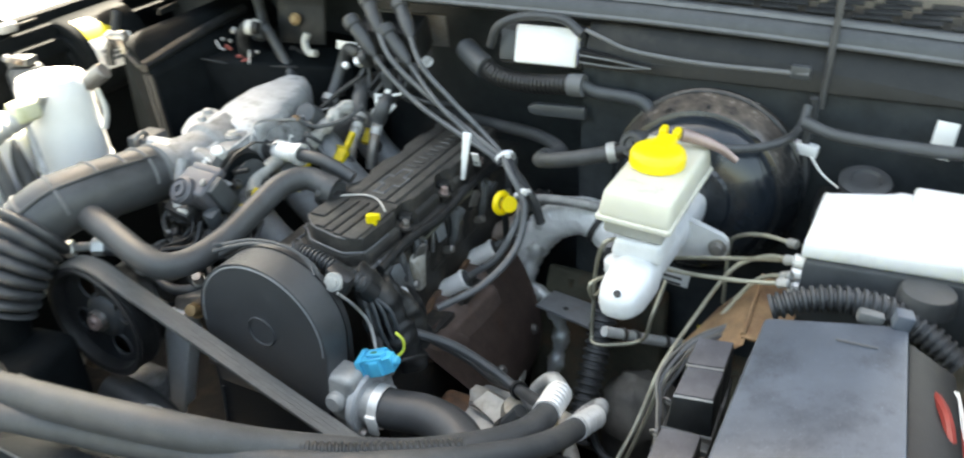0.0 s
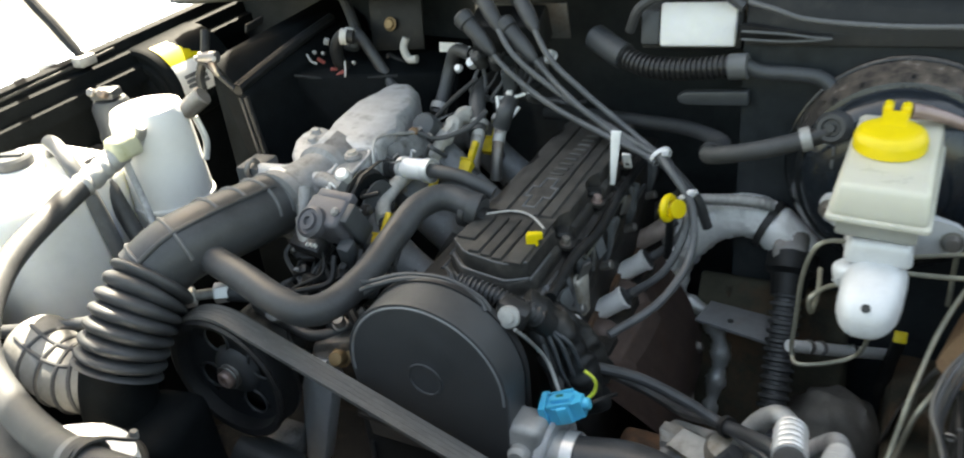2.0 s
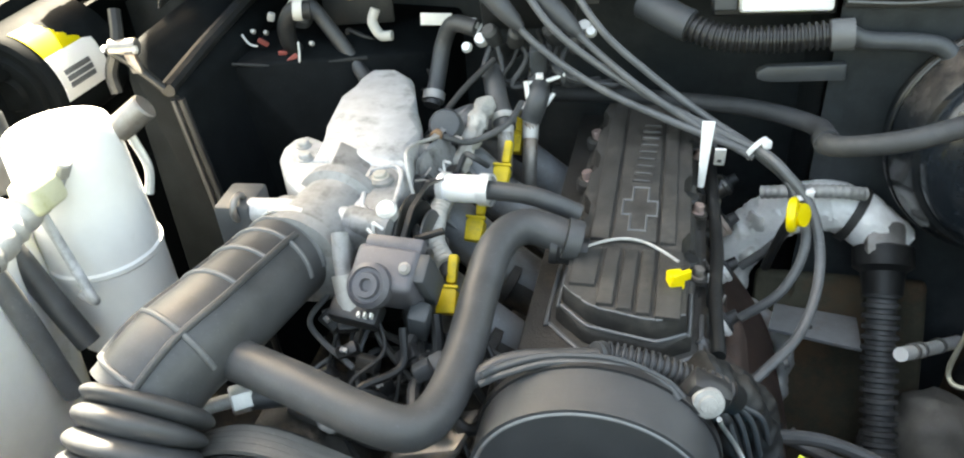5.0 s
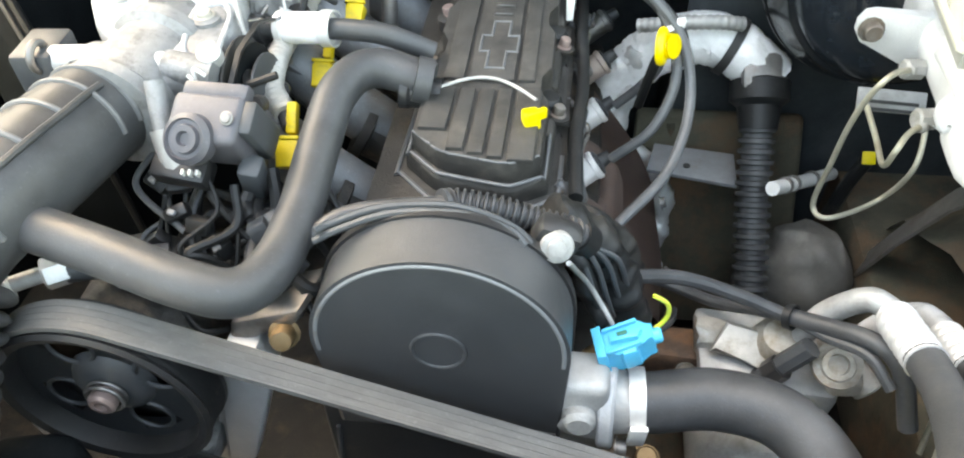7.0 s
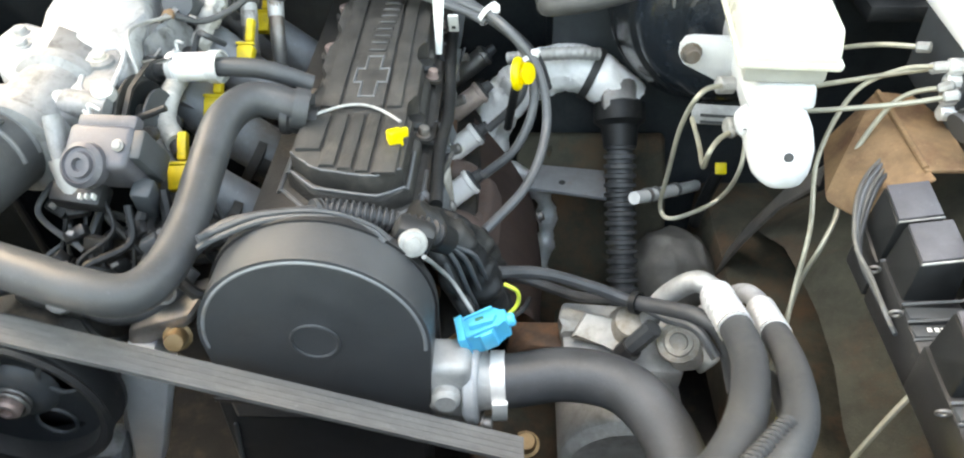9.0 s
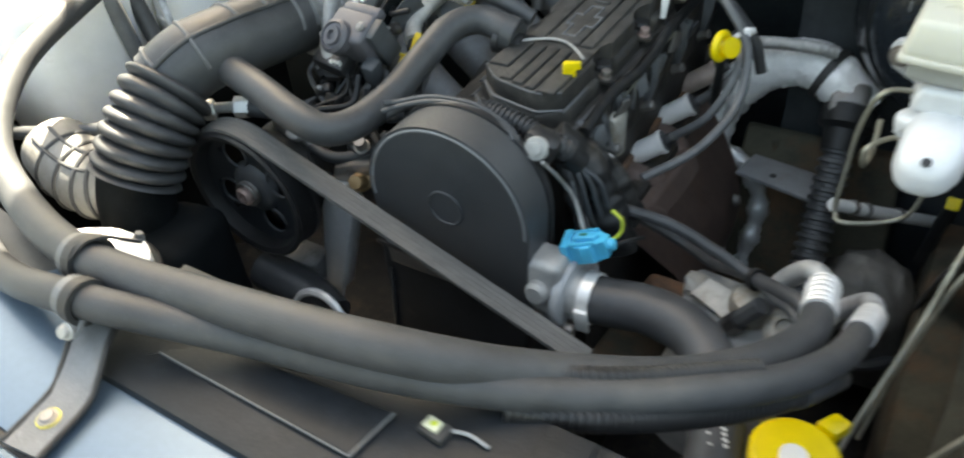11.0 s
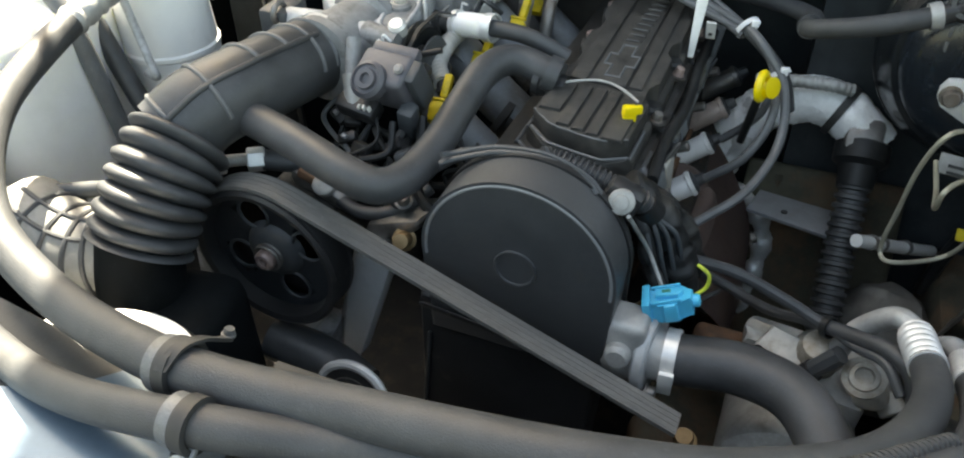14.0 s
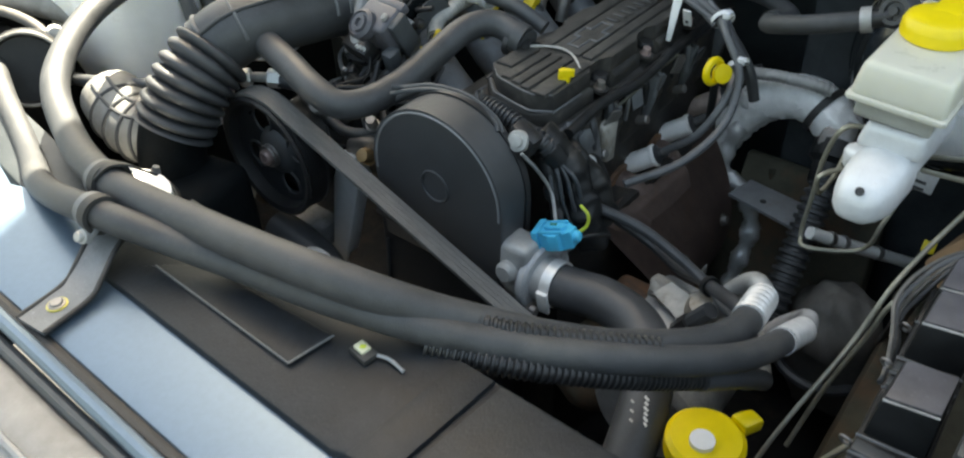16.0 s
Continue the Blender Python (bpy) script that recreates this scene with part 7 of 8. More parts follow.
part("cap_plug", sweep(bmesh.new(), even(spline([tuple(rm @ Vector(p)) for p in ((0.006, 0.052, 0.042), (0.022, 0.058, 0.038), (0.045, 0.062, 0.030), (0.062, 0.066, 0.018))], 12), 0.002), lambda d: 0.0072 - 0.055 * d, 14), PINKSTEEL, cap, "pinkish-grey level sensor sleeve")


def brake_line(points, label="bent zinc-plated brake line", r=0.0023):
    ob = thing("brake_line", label, "pipe", "brake lines")
    part("tube", pipe(points, r, 10), ZINC, ob)
    part("union", rod(points[0], Vector(points[1]) - Vector(points[0]), r * 2.2, 0.012, 8), DULLALU, ob)
    return ob


brake_line([(0.346, 0.227, 0.896), (0.318, 0.200, 0.905), (0.306, 0.203, 0.870), (0.303, 0.210, 0.812), (0.302, 0.214, 0.764), (0.314, 0.202, 0.760), (0.359, 0.224, 0.765), (0.371, 0.215, 0.81), (0.377, 0.241, 0.845)])
brake_line([(0.347, 0.178, 0.882), (0.329, 0.161, 0.884), (0.318, 0.146, 0.880), (0.319, 0.158, 0.857), (0.321, 0.190, 0.857), (0.319, 0.222, 0.864)])
brake_line([(0.508, 0.185, 0.938), (0.480, 0.203, 0.925), (0.449, 0.208, 0.898), (0.424, 0.180, 0.850), (0.407, 0.117, 0.822), (0.396, 0.085, 0.770), (0.374, 0.019, 0.704), (0.360, -0.02, 0.64)])
brake_line([(0.508, 0.170, 0.930), (0.475, 0.185, 0.905), (0.443, 0.165, 0.850), (0.427, 0.122, 0.835), (0.412, 0.100, 0.815), (0.404, 0.098, 0.775), (0.390, 0.070, 0.72), (0.380, 0.04, 0.66)])
brake_line([(0.508, 0.192, 0.934), (0.470, 0.206, 0.918), (0.42, 0.224, 0.896), (0.385, 0.236, 0.880)])
brake_line([(0.508, 0.158, 0.928), (0.470, 0.166, 0.915), (0.425, 0.178, 0.902), (0.388, 0.190, 0.892)])
brake_line([(0.506, 0.218, 0.937), (0.470, 0.245, 0.925), (0.440, 0.280, 0.897), (0.434, 0.285, 0.875), (0.436, 0.29, 0.80)])
brake_line([(0.465, -0.030, 0.835), (0.440, -0.040, 0.810), (0.405, -0.060, 0.745), (0.365, -0.090, 0.660)])
pale = thing("wrapped_pipe", "pale wrapped pipe with dark bands behind the steering shaft", "pipe")
part("pipe", pipe([(0.292, 0.300, 0.705), (0.340, 0.36, 0.665), (0.395, 0.43, 0.62)], 0.0075, 12), LABEL, pale)
for k in (0.18, 0.30, 0.62):
    part("dark_band", band(Vector((0.292, 0.300, 0.705)).lerp(Vector((0.395, 0.43, 0.62)), k), (0.103, 0.13, -0.085), 0.0078, 0.006), STEEL, pale)
pot = thing("rubber_dome", "dark grey rubber dome low beside the steering shaft", "boot")
random.seed(8)
bm = lathe([(0.060, -0.12), (0.060, -0.05), (0.054, -0.025), (0.057, -0.010), (0.048, 0.004), (0.040, 0.020), (0.034, 0.022), (0.026, 0.034), (0.012, 0.040), (0, 0.040)], pose(0.345, 0.300, 0.60, 15, -8, 0), 36)
for v in bm.verts:
    w = Vector((math.sin(v.co.x * 190 + v.co.z * 60), math.sin(v.co.y * 170 + 1.3), math.sin((v.co.x + v.co.y) * 140)))
    v.co += 0.0032 * w
part("dome", bm, DUSTY, pot, sharp=80)
part("base_ring", ring((0.345, 0.303, 0.545), (0.1, -0.25, 1), 0.060, 0.007), RUBBER, pot, "black base ring")
label_plate = thing("label_plate", "small pale stamped plate with unreadable print below the servo", "plate")
lp = part("plate", block((0.062, 0.003, 0.020), pose(0.364, 0.284, 0.826, -40, 8, 6), 0.001), DULLALU, label_plate)
for k in range(2):
    part("print_bar", block((0.046, 0.001, 0.003), pose(0.364, 0.2795 - 0.0035 * k, 0.8275 - 0.0055 * k, -40, 8, 6), 0.0002), INK, lp)
ysq = thing("yellow_tape_flag", "small yellow square flag on a cable", "flag")
part("flag", block((0.014, 0.003, 0.014), pose(0.405, 0.375, 0.690, -40, 0, 0), 0.001), YELLOW, ysq)
part("stem", pipe([(0.405, 0.378, 0.684), (0.40, 0.39, 0.64), (0.395, 0.40, 0.58)], 0.008, 10), DULL, ysq)

# rusty bracket and inner chassis leg
chassis = thing("chassis_leg", "brown dirty chassis leg along the bay side", "chassis")
part("leg", slab([(0.40, -0.26), (0.56, -0.26), (0.56, 0.45), (0.40, 0.45)], 0.45, 0.62, None, 0.02), EARTH, chassis)
arch = bmesh.new()
random.seed(21)
rows = []
for a in range(13):
    t = math.radians(15 + 12.5 * a)
    rows.append([arch.verts.new((0.43 + 0.03 * k + 0.006 * random.uniform(-1, 1), 0.10 - 0.26 * math.cos(t) + 0.004 * random.uniform(-1, 1), 0.56 + 0.17 * math.sin(t) + 0.02 * k + 0.005 * random.uniform(-1, 1))) for k in range(9)])
for a, b in zip(rows[:-1], rows[1:]):
    for k in range(8):
        arch.faces.new((a[k], b[k], b[k + 1], a[k + 1]))
bmesh.ops.solidify(arch, geom=arch.faces[:], thickness=0.006)
part("wheel_arch", arch, ARCHDIRT, chassis, "dirt-caked wheel arch skin", 80)
part("bent_stay", strip([Vector(p) for p in ((0.405, 0.30, 0.60), (0.415, 0.27, 0.68), (0.432, 0.245, 0.75), (0.452, 0.22, 0.80))], (0.4, 0.8, 0.1), 0.030, 0.003), STEEL, chassis, "dirty grey stay")
tray = thing("tray_bracket", "orange-brown rusted support bracket under the relay box", "bracket")
part("plate", hull([(0.441, 0.107, 0.842), (0.482, 0.100, 0.888), (0.443, 0.107, 0.839), (0.420, 0.138, 0.842), (0.432, 0.180, 0.842), (0.441, 0.217, 0.842), (0.478, 0.228, 0.888), (0.480, 0.125, 0.888), (0.422, 0.132, 0.839), (0.443, 0.217, 0.839), (0.481, 0.228, 0.885), (0.483, 0.125, 0.885)], 0.0008), TANRUST, tray)
part("upper_flange", slab([(0.478, 0.112), (0.478, 0.228), (0.508, 0.222), (0.520, 0.180), (0.516, 0.112)], 0.885, 0.889, None, 0.0015), TANRUST, tray)
part("fold", pipe([(0.479, 0.115, 0.889), (0.479, 0.17, 0.890), (0.479, 0.226, 0.889)], 0.0025, 8), TANRUST, tray)
for p in ((0.448, 0.200, 0.8535), (0.452, 0.168, 0.8575)):
    part("hole", lathe([(0.0055, 0), (0.0055, 0.0008), (0, 0.0008)], facing(p, (-0.74, 0, 0.68)), 12), INK, tray)

fuse = thing("relay_box", "grey-blue plastic relay box lid with dark smudges", "fuse box")
C = [Vector(p) for p in ((0.489, -0.112, 0.945), (0.606, -0.080, 0.965), (0.603, 0.075, 0.966), (0.498, 0.063, 0.950))]
part("lid", hull(C + [p - Vector((0, 0, 0.03)) for p in C], 0.004), GREYLID, fuse)
part("side_step", hull([(0.606, -0.078, 0.955), (0.645, -0.085, 0.945), (0.640, 0.05, 0.948), (0.604, 0.07, 0.956), (0.606, -0.078, 0.90), (0.645, -0.085, 0.90), (0.640, 0.05, 0.90), (0.604, 0.07, 0.90)], 0.004), DULL, fuse)
part("base", hull([(0.484, -0.12, 0.915), (0.62, -0.11, 0.935), (0.615, 0.06, 0.935), (0.492, 0.055, 0.918), (0.488, -0.11, 0.82), (0.61, -0.10, 0.82), (0.61, 0.04, 0.82), (0.494, 0.04, 0.82)], 0.004), RELAY, fuse)
part("corner_tab", block((0.014, 0.014, 0.014), pose(0.597, 0.074, 0.970, 0, 8, 8), 0.002), GREYLID, fuse)
part("corner_tab", block((0.020, 0.010, 0.010), pose(0.575, 0.080, 0.962, 0, 8, 8), 0.002), GREYBOX, fuse)
part("scratch", block((0.030, 0.0018, 0.0006), pose(0.568, 0.040, 0.9613, 0, -9, -10), 0.0002), GREYBOX, fuse, "pale scratch on the lid")
for y, deep in ((0.078, 0.0), (0.033, 0.046), (-0.052, 0.046)):
    x = 0.457
    rl = thing("relay", "dark grey plastic relay, its top coloured paler for sheen", "relay", "relays")
    rcase = part("case", hull([(x + dx, y + dy, z) for dx, dy, z in ((-0.017, -0.019, 0.880), (0.017, -0.017, 0.884), (-0.015, 0.019, 0.884), (0.018, 0.020, 0.888), (-0.020, -0.021, 0.835), (0.020, -0.020, 0.835), (-0.020, 0.021, 0.835), (0.020, 0.021, 0.835))], 0.002), DULL, rl)
    # Paler slab on top: the sheen is put into its colour.
    part("top", hull([(x + dx, y + dy, z) for dx, dy, z in ((-0.016, -0.018, 0.8805), (0.016, -0.016, 0.8845), (-0.014, 0.018, 0.8845), (0.017, 0.019, 0.8885), (-0.016, -0.018, 0.8835), (0.016, -0.016, 0.8870), (-0.014, 0.018, 0.8870), (0.017, 0.019, 0.8910))], 0.001), RELAYTOP, rcase, "scuffed relay top with its sheen coloured in")
    part("edge_line", pipe([(x - 0.0165, y - 0.0195, 0.8815), (x + 0.0165, y - 0.0175, 0.8850)], 0.0009, 6, 2), DULLALU, rcase, "worn pale edge")
    rbase = part("base", hull([(x + dx, y + dy, z) for dx in (-0.022, 0.022) for dy, z in ((-0.021 - deep, 0.842), (0.020, 0.850), (-0.021 - deep, 0.805), (0.020, 0.805))], 0.002), PLASTIC, rl)
    for j in range(3 if deep else 1):
        part("ledge", pipe([(x - 0.0225, y - 0.027 - 0.014 * j, 0.8495 - 0.0030 * j), (x + 0.021, y - 0.025 - 0.014 * j, 0.8515 - 0.0030 * j)], 0.0011, 6, 2), GREYBOX, rbase, "worn pale ledge")
        if deep:
            part("step", block((0.042, 0.012, 0.008), pose(x, y - 0.034 - 0.014 * j, 0.8445 - 0.003 * j, -6, 0, 0), 0.0015), RELAY, rbase)
    for j in range(5 if deep else 0):
        part("print_bar", block((0.0028, 0.0035, 0.0008), pose(x - 0.010 + 0.005 * j, y - 0.048, 0.8462), 0.0002), LABEL, rbase)
    part("loop_clip", ring((x - 0.026, y - 0.030, 0.843), (0.2, 1, 0.3), 0.0040, 0.0013), STEEL, rbase, "bare metal clip loop")
for k in range(4):
    wire = thing("relay_cable", "dusty grey cable looping beside the relays", "cable", "relay cables")
    d = 0.0052 * k
    part("sheath", pipe([(0.488 + d, 0.172, 0.874), (0.470 + d, 0.158, 0.872), (0.447 + d, 0.134, 0.870), (0.431 + d * 0.8, 0.109, 0.868), (0.420 + d * 0.6, 0.080, 0.864 - d), (0.417 + d * 0.5, 0.056, 0.856 - d), (0.424 + d * 0.5, 0.036, 0.846 - d), (0.432, 0.010 - d, 0.830)], 0.0017 + 0.0003 * (k % 2), 10), (DUSTY, GREYBOX, DUSTY, RELAY)[k], wire)
edge = thing("green_strip", "thin green board edge below the relays", "board")
part("strip", block((0.004, 0.10, 0.008), pose(0.452, -0.07, 0.820, 0, 0, 4), 0.001), GREENBOARD, edge)
bigloom = thing("corrugated_conduit", "thick black corrugated conduit arched behind the relay box", "conduit")
part("conduit", ribbed([(0.497, 0.126, 0.918), (0.530, 0.136, 0.931), (0.570, 0.144, 0.934), (0.610, 0.146, 0.925), (0.655, 0.130, 0.903)], 0.0125, 0.007, 0.003, 18), RUBBER, bigloom)
for k in range(3):
    rw = thing("battery_wire", "loose red and white wires beside the relay box", "wire", "battery wires")
    part("wire", pipe([(0.622 + 0.008 * k, 0.03, 0.945), (0.632 + 0.008 * k, -0.01, 0.95 - 0.01 * k), (0.640 + 0.006 * k, -0.05, 0.93), (0.65, -0.08, 0.89)], 0.004, 8), (REDWIRE, REDWIRE, LABEL)[k], rw)
abs_unit = thing("abs_unit", "white-topped brake control unit on a dark grey body", "control unit")
abs_cover = part("top_cover", slab([(0.512, 0.172), (0.690, 0.190), (0.690, 0.315), (0.585, 0.315), (0.578, 0.292), (0.518, 0.284)], 0.948, 0.970, None, 0.007, seg=3), WHITE, abs_unit, "white plastic cover")
part("raised_step", slab([(0.60, 0.215), (0.69, 0.222), (0.69, 0.315), (0.60, 0.312)], 0.962, 0.980, None, 0.007, seg=3), WHITE, abs_cover)
part("cover_rib", pipe([(0.525, 0.205, 0.9695), (0.56, 0.222, 0.971), (0.60, 0.220, 0.972)], 0.004, 8), WHITE, abs_cover)
part("body", slab([(0.516, 0.168), (0.686, 0.186), (0.686, 0.30), (0.522, 0.275)], 0.88, 0.949, None, 0.004), RELAY, abs_unit)
for k in range(4):
    part("port", rod((0.522, 0.185 - 0.004 * k, 0.938 - 0.012 * k), (-1, 0, 0), 0.007, 0.016, 10), BRIGHT, abs_unit)
part("knob", lathe([(0.0, 0.02), (0.022, 0.018), (0.024, 0.012), (0.024, 0)], pose(0.62, 0.165, 0.93), 22), RUBBER, abs_unit)
part("label", block((0.03, 0.002, 0.018), pose(0.60, 0.172, 0.92, 0, 0, 6), 0.0005), LABEL, abs_unit)
blackcap = thing("black_cap", "round black rubber cap on the inner wing", "cap")
part("cap", lathe([(0.026, -0.03), (0.026, 0.0), (0.028, 0.002), (0.028, 0.009), (0.023, 0.012), (0.017, 0.012), (0.015, 0.009), (0, 0.009)], facing((0.556, 0.385, 0.935), (0, -0.25, 1)), 30), RUBBER, blackcap)
part("seat", block((0.10, 0.08, 0.02), pose(0.558, 0.39, 0.900), 0.006), DULL, blackcap)
conn = thing("white_connector", "white plug on a cable beside the servo", "connector")
part("shell", block((0.028, 0.014, 0.014), pose(0.486, 0.420, 0.955, 0, 8, 0), 0.002), WHITE, conn)
part("cable_up", pipe([(0.484, 0.42, 0.962), (0.487, 0.42, 0.99), (0.484, 0.415, 1.02)], 0.005, 10), RUBBER, conn)
part("cable_down", pipe([(0.486, 0.42, 0.948), (0.49, 0.415, 0.92), (0.485, 0.40, 0.86)], 0.006, 10), RUBBER, conn)
part("thin_wire", pipe([(0.492, 0.415, 0.95), (0.51, 0.40, 0.935), (0.535, 0.385, 0.925)], 0.0016, 8), LABEL, conn)
sv = thing("servo_cable", "black cable lying across the servo", "cable")
part("cable", pipe([(0.388, 0.285, 0.995), (0.429, 0.315, 0.987), (0.462, 0.352, 0.986), (0.477, 0.390, 0.992), (0.480, 0.408, 1.012)], 0.005, 10), RUBBER, sv)
stay = thing("hood_cable", "thin dark cable hanging from the cowl", "cable")
part("cable", pipe([(0.492, 0.425, 1.005), (0.492, 0.43, 1.06), (0.49, 0.44, 1.13), (0.485, 0.46, 1.25), (0.48, 0.48, 1.5)], 0.004, 8), RUBBER, stay)
fp = thing("washer_pipe", "thin grey plastic pipe clipped along the bulkhead", "pipe")
part("pipe", pipe([(0.205, 0.420, 1.066), (0.235, 0.405, 1.062), (0.27, 0.404, 1.052), (0.35, 0.404, 1.047), (0.44, 0.400, 1.05), (0.475, 0.398, 1.052)], 0.0030, 10), GREYBOX, fp)
part("clip", block((0.022, 0.012, 0.016), pose(0.465, 0.402, 1.052), 0.003), RELAY, fp)
hp = thing("grey_hose", "grey hose along the inner wing into an elbow", "hose")
part("tube", pipe([(0.480, 0.375, 1.005), (0.52, 0.36, 1.0), (0.60, 0.345, 1.005), (0.645, 0.338, 1.01)], 0.007, 12), RELAY, hp)
part("elbow", block((0.035, 0.03, 0.03), pose(0.655, 0.335, 1.012), 0.007), DULLALU, hp, "pale grey plastic elbow")
part("drop", pipe([(0.665, 0.33, 1.0), (0.675, 0.32, 0.96), (0.67, 0.31, 0.92)], 0.010, 12), RUBBER, hp)
pad = thing("pale_label", "pale upright rectangular sticker on the bulkhead", "sticker")
part("sticker", block((0.022, 0.002, 0.042), pose(0.622, 0.418, 0.990, -8, 3, 0), 0.0005), LABEL, pad)

# behind the engine: white module, heater hoses, black pad
mod = thing("control_module", "white-faced electronic module on the bulkhead", "module")
part("face", block((0.085, 0.02, 0.050), pose(0.148, 0.432, 1.036, -18, 0, 6), 0.004), WHITE, mod)
part("case", block((0.115, 0.03, 0.058), pose(0.138, 0.452, 1.030, -18, 0, 6), 0.004), DULL, mod)
part("socket", block((0.022, 0.02, 0.04), pose(0.092, 0.435, 1.030, -18, 0, 6), 0.003), RELAY, mod)
part("cable", pipe([(0.070, 0.42, 1.03), (0.085, 0.415, 1.06), (0.12, 0.42, 1.075), (0.17, 0.425, 1.075), (0.20, 0.42, 1.06)], 0.006, 10), RUBBER, mod)
hh = thing("heater_hose", "black corrugated heater hose with grey cuffs", "hose")
HH = [(0.015, 0.455, 1.010), (0.050, 0.430, 1.000), (0.090, 0.415, 0.990), (0.140, 0.410, 0.990), (0.200, 0.408, 0.998)]
part("hose", ribbed(HH[1:], 0.0135, 0.0062, 0.0026, 18), PLASTIC, hh)
part("cuff", pipe([HH[0], HH[1], (0.062, 0.424, 0.997)], 0.0165, 16), RELAY, hh)
part("end_cuff", pipe([(0.190, 0.408, 0.996), (0.210, 0.407, 0.998)], 0.0148, 16), GREYBOX, hh, "pale grey cuff")
hh = thing("heater_hose", "bent grey-black heater hose dropping to the servo", "hose")
part("hose", pipe([(0.205, 0.410, 0.998), (0.225, 0.412, 0.990), (0.260, 0.413, 0.989), (0.286, 0.412, 0.986), (0.300, 0.408, 0.974), (0.304, 0.400, 0.955)], 0.0085, 14), RELAY, hh)
pad = thing("bulkhead_pad", "grey rubber pad at the bulkhead edge", "pad")
part("pad", hull([(x, y, z) for y in (0.412, 0.424) for x, z in ((0.128, 0.955), (0.138, 0.961), (0.211, 0.966), (0.212, 0.948), (0.140, 0.944), (0.130, 0.947))], 0.003), RELAY, pad)
leaf = thing("trim_flap", "long dark plastic trim flap with a pale edge on the bulkhead", "trim")
part("flap", hull([(0.198, 0.412, 1.043), (0.293, 0.412, 1.031), (0.198, 0.416, 1.026), (0.198, 0.425, 1.043), (0.293, 0.422, 1.029), (0.198, 0.43, 1.024)], 0.001), DULL, leaf)
part("pale_edge", pipe([(0.200, 0.411, 1.036), (0.245, 0.411, 1.034), (0.275, 0.411, 1.031), (0.293, 0.411, 1.030)], 0.0016, 8), GREYBOX, leaf)
part("pale_edge", pipe([(0.200, 0.411, 1.027), (0.25, 0.411, 1.026), (0.293, 0.411, 1.030)], 0.0014, 8), GREYBOX, leaf)

# ---- passenger side ----
dryer = thing("receiver_dryer", "white-painted metal receiver dryer can with a bead seam", "dryer can")
part("can", lathe([(0.0, 0.795), (0.040, 0.795), (0.050, 0.802), (0.050, 0.883), (0.0515, 0.885), (0.0515, 0.889), (0.0495, 0.891), (0.0465, 0.975), (0.0455, 0.998), (0.041, 1.009), (0.025, 1.014), (0, 1.016)], pose(-0.444, 0.130, 0), 40), WHITEPAINT, dryer)
part("flat", hull([(-0.408, 0.142, 0.91), (-0.400, 0.118, 0.91), (-0.414, 0.145, 0.995), (-0.406, 0.120, 0.995), (-0.43, 0.15, 0.91), (-0.42, 0.11, 0.91), (-0.43, 0.15, 1.0), (-0.42, 0.11, 1.0)], 0.003), WHITEPAINT, dryer)
part("inlet_nut", rod((-0.426, 0.095, 0.984), (0.15, -0.9, 0.0), 0.010, 0.022, 6), DULLALU, dryer)
part("inlet_block", hull([(x, y, z) for y in (0.050, 0.086) for x, z in ((-0.437, 0.972), (-0.409, 0.972), (-0.434, 1.000), (-0.412, 0.998))], 0.006, seg=3), CREAM, dryer, "pale yellowed fitting block")
part("inlet_stud", rod((-0.415, 0.088, 0.990), (0.55, -0.1, 0.75), 0.0065, 0.018, 10), DULLALU, dryer)
part("top_fitting", rod((-0.408, 0.155, 0.995), (0.7, 0.3, 0.5), 0.012, 0.035, 12), STEEL, dryer)
part("side_tube", pipe([(-0.405, 0.165, 0.985), (-0.398, 0.165, 0.955), (-0.402, 0.16, 0.93)], 0.004, 8), BRIGHT, dryer)
drain = thing("drain_tube", "pale bent metal tube below the dryer", "pipe")
part("tube", pipe([(-0.432, 0.070, 0.972), (-0.420, 0.066, 0.932), (-0.404, 0.058, 0.895), (-0.406, 0.061, 0.885), (-0.428, 0.072, 0.880)], 0.0042, 10), ALU, drain)
washer = thing("washer_tank", "white translucent washer fluid tank with a dark round cap", "tank")
bm = bmesh.new()
rows = []
def tank_ring(z, sx, sy, cx, cy):
    out = []
    for k in range(32):
        a = 2 * math.pi * k / 32
        c, s = math.cos(a), math.sin(a)
        out.append((cx + sx * math.copysign(abs(c) ** 0.55, c), cy + sy * math.copysign(abs(s) ** 0.55, s), z))
    return [bm.verts.new(p) for p in out]
for z, sx, sy, cx, cy in ((0.700, 0.03, 0.035, -0.520, 0.01), (0.705, 0.055, 0.06, -0.52, 0.01), (0.74, 0.07, 0.075, -0.525, 0.01), (0.86, 0.090, 0.095, -0.545, 0.01), (0.935, 0.098, 0.100, -0.555, 0.01), (0.953, 0.094, 0.096, -0.555, 0.01), (0.962, 0.080, 0.082, -0.555, 0.01), (0.965, 0.05, 0.05, -0.555, 0.01)):
    rows.append(tank_ring(z, sx, sy, cx, cy))
for a, b in zip(rows[:-1], rows[1:]):
    for k in range(32):
        bm.faces.new((a[k], a[(k + 1) % 32], b[(k + 1) % 32], b[k]))
bm.faces.new(rows[0][::-1])
bm.faces.new(rows[-1])
part("tank", bm, WHITE, washer, sharp=60)
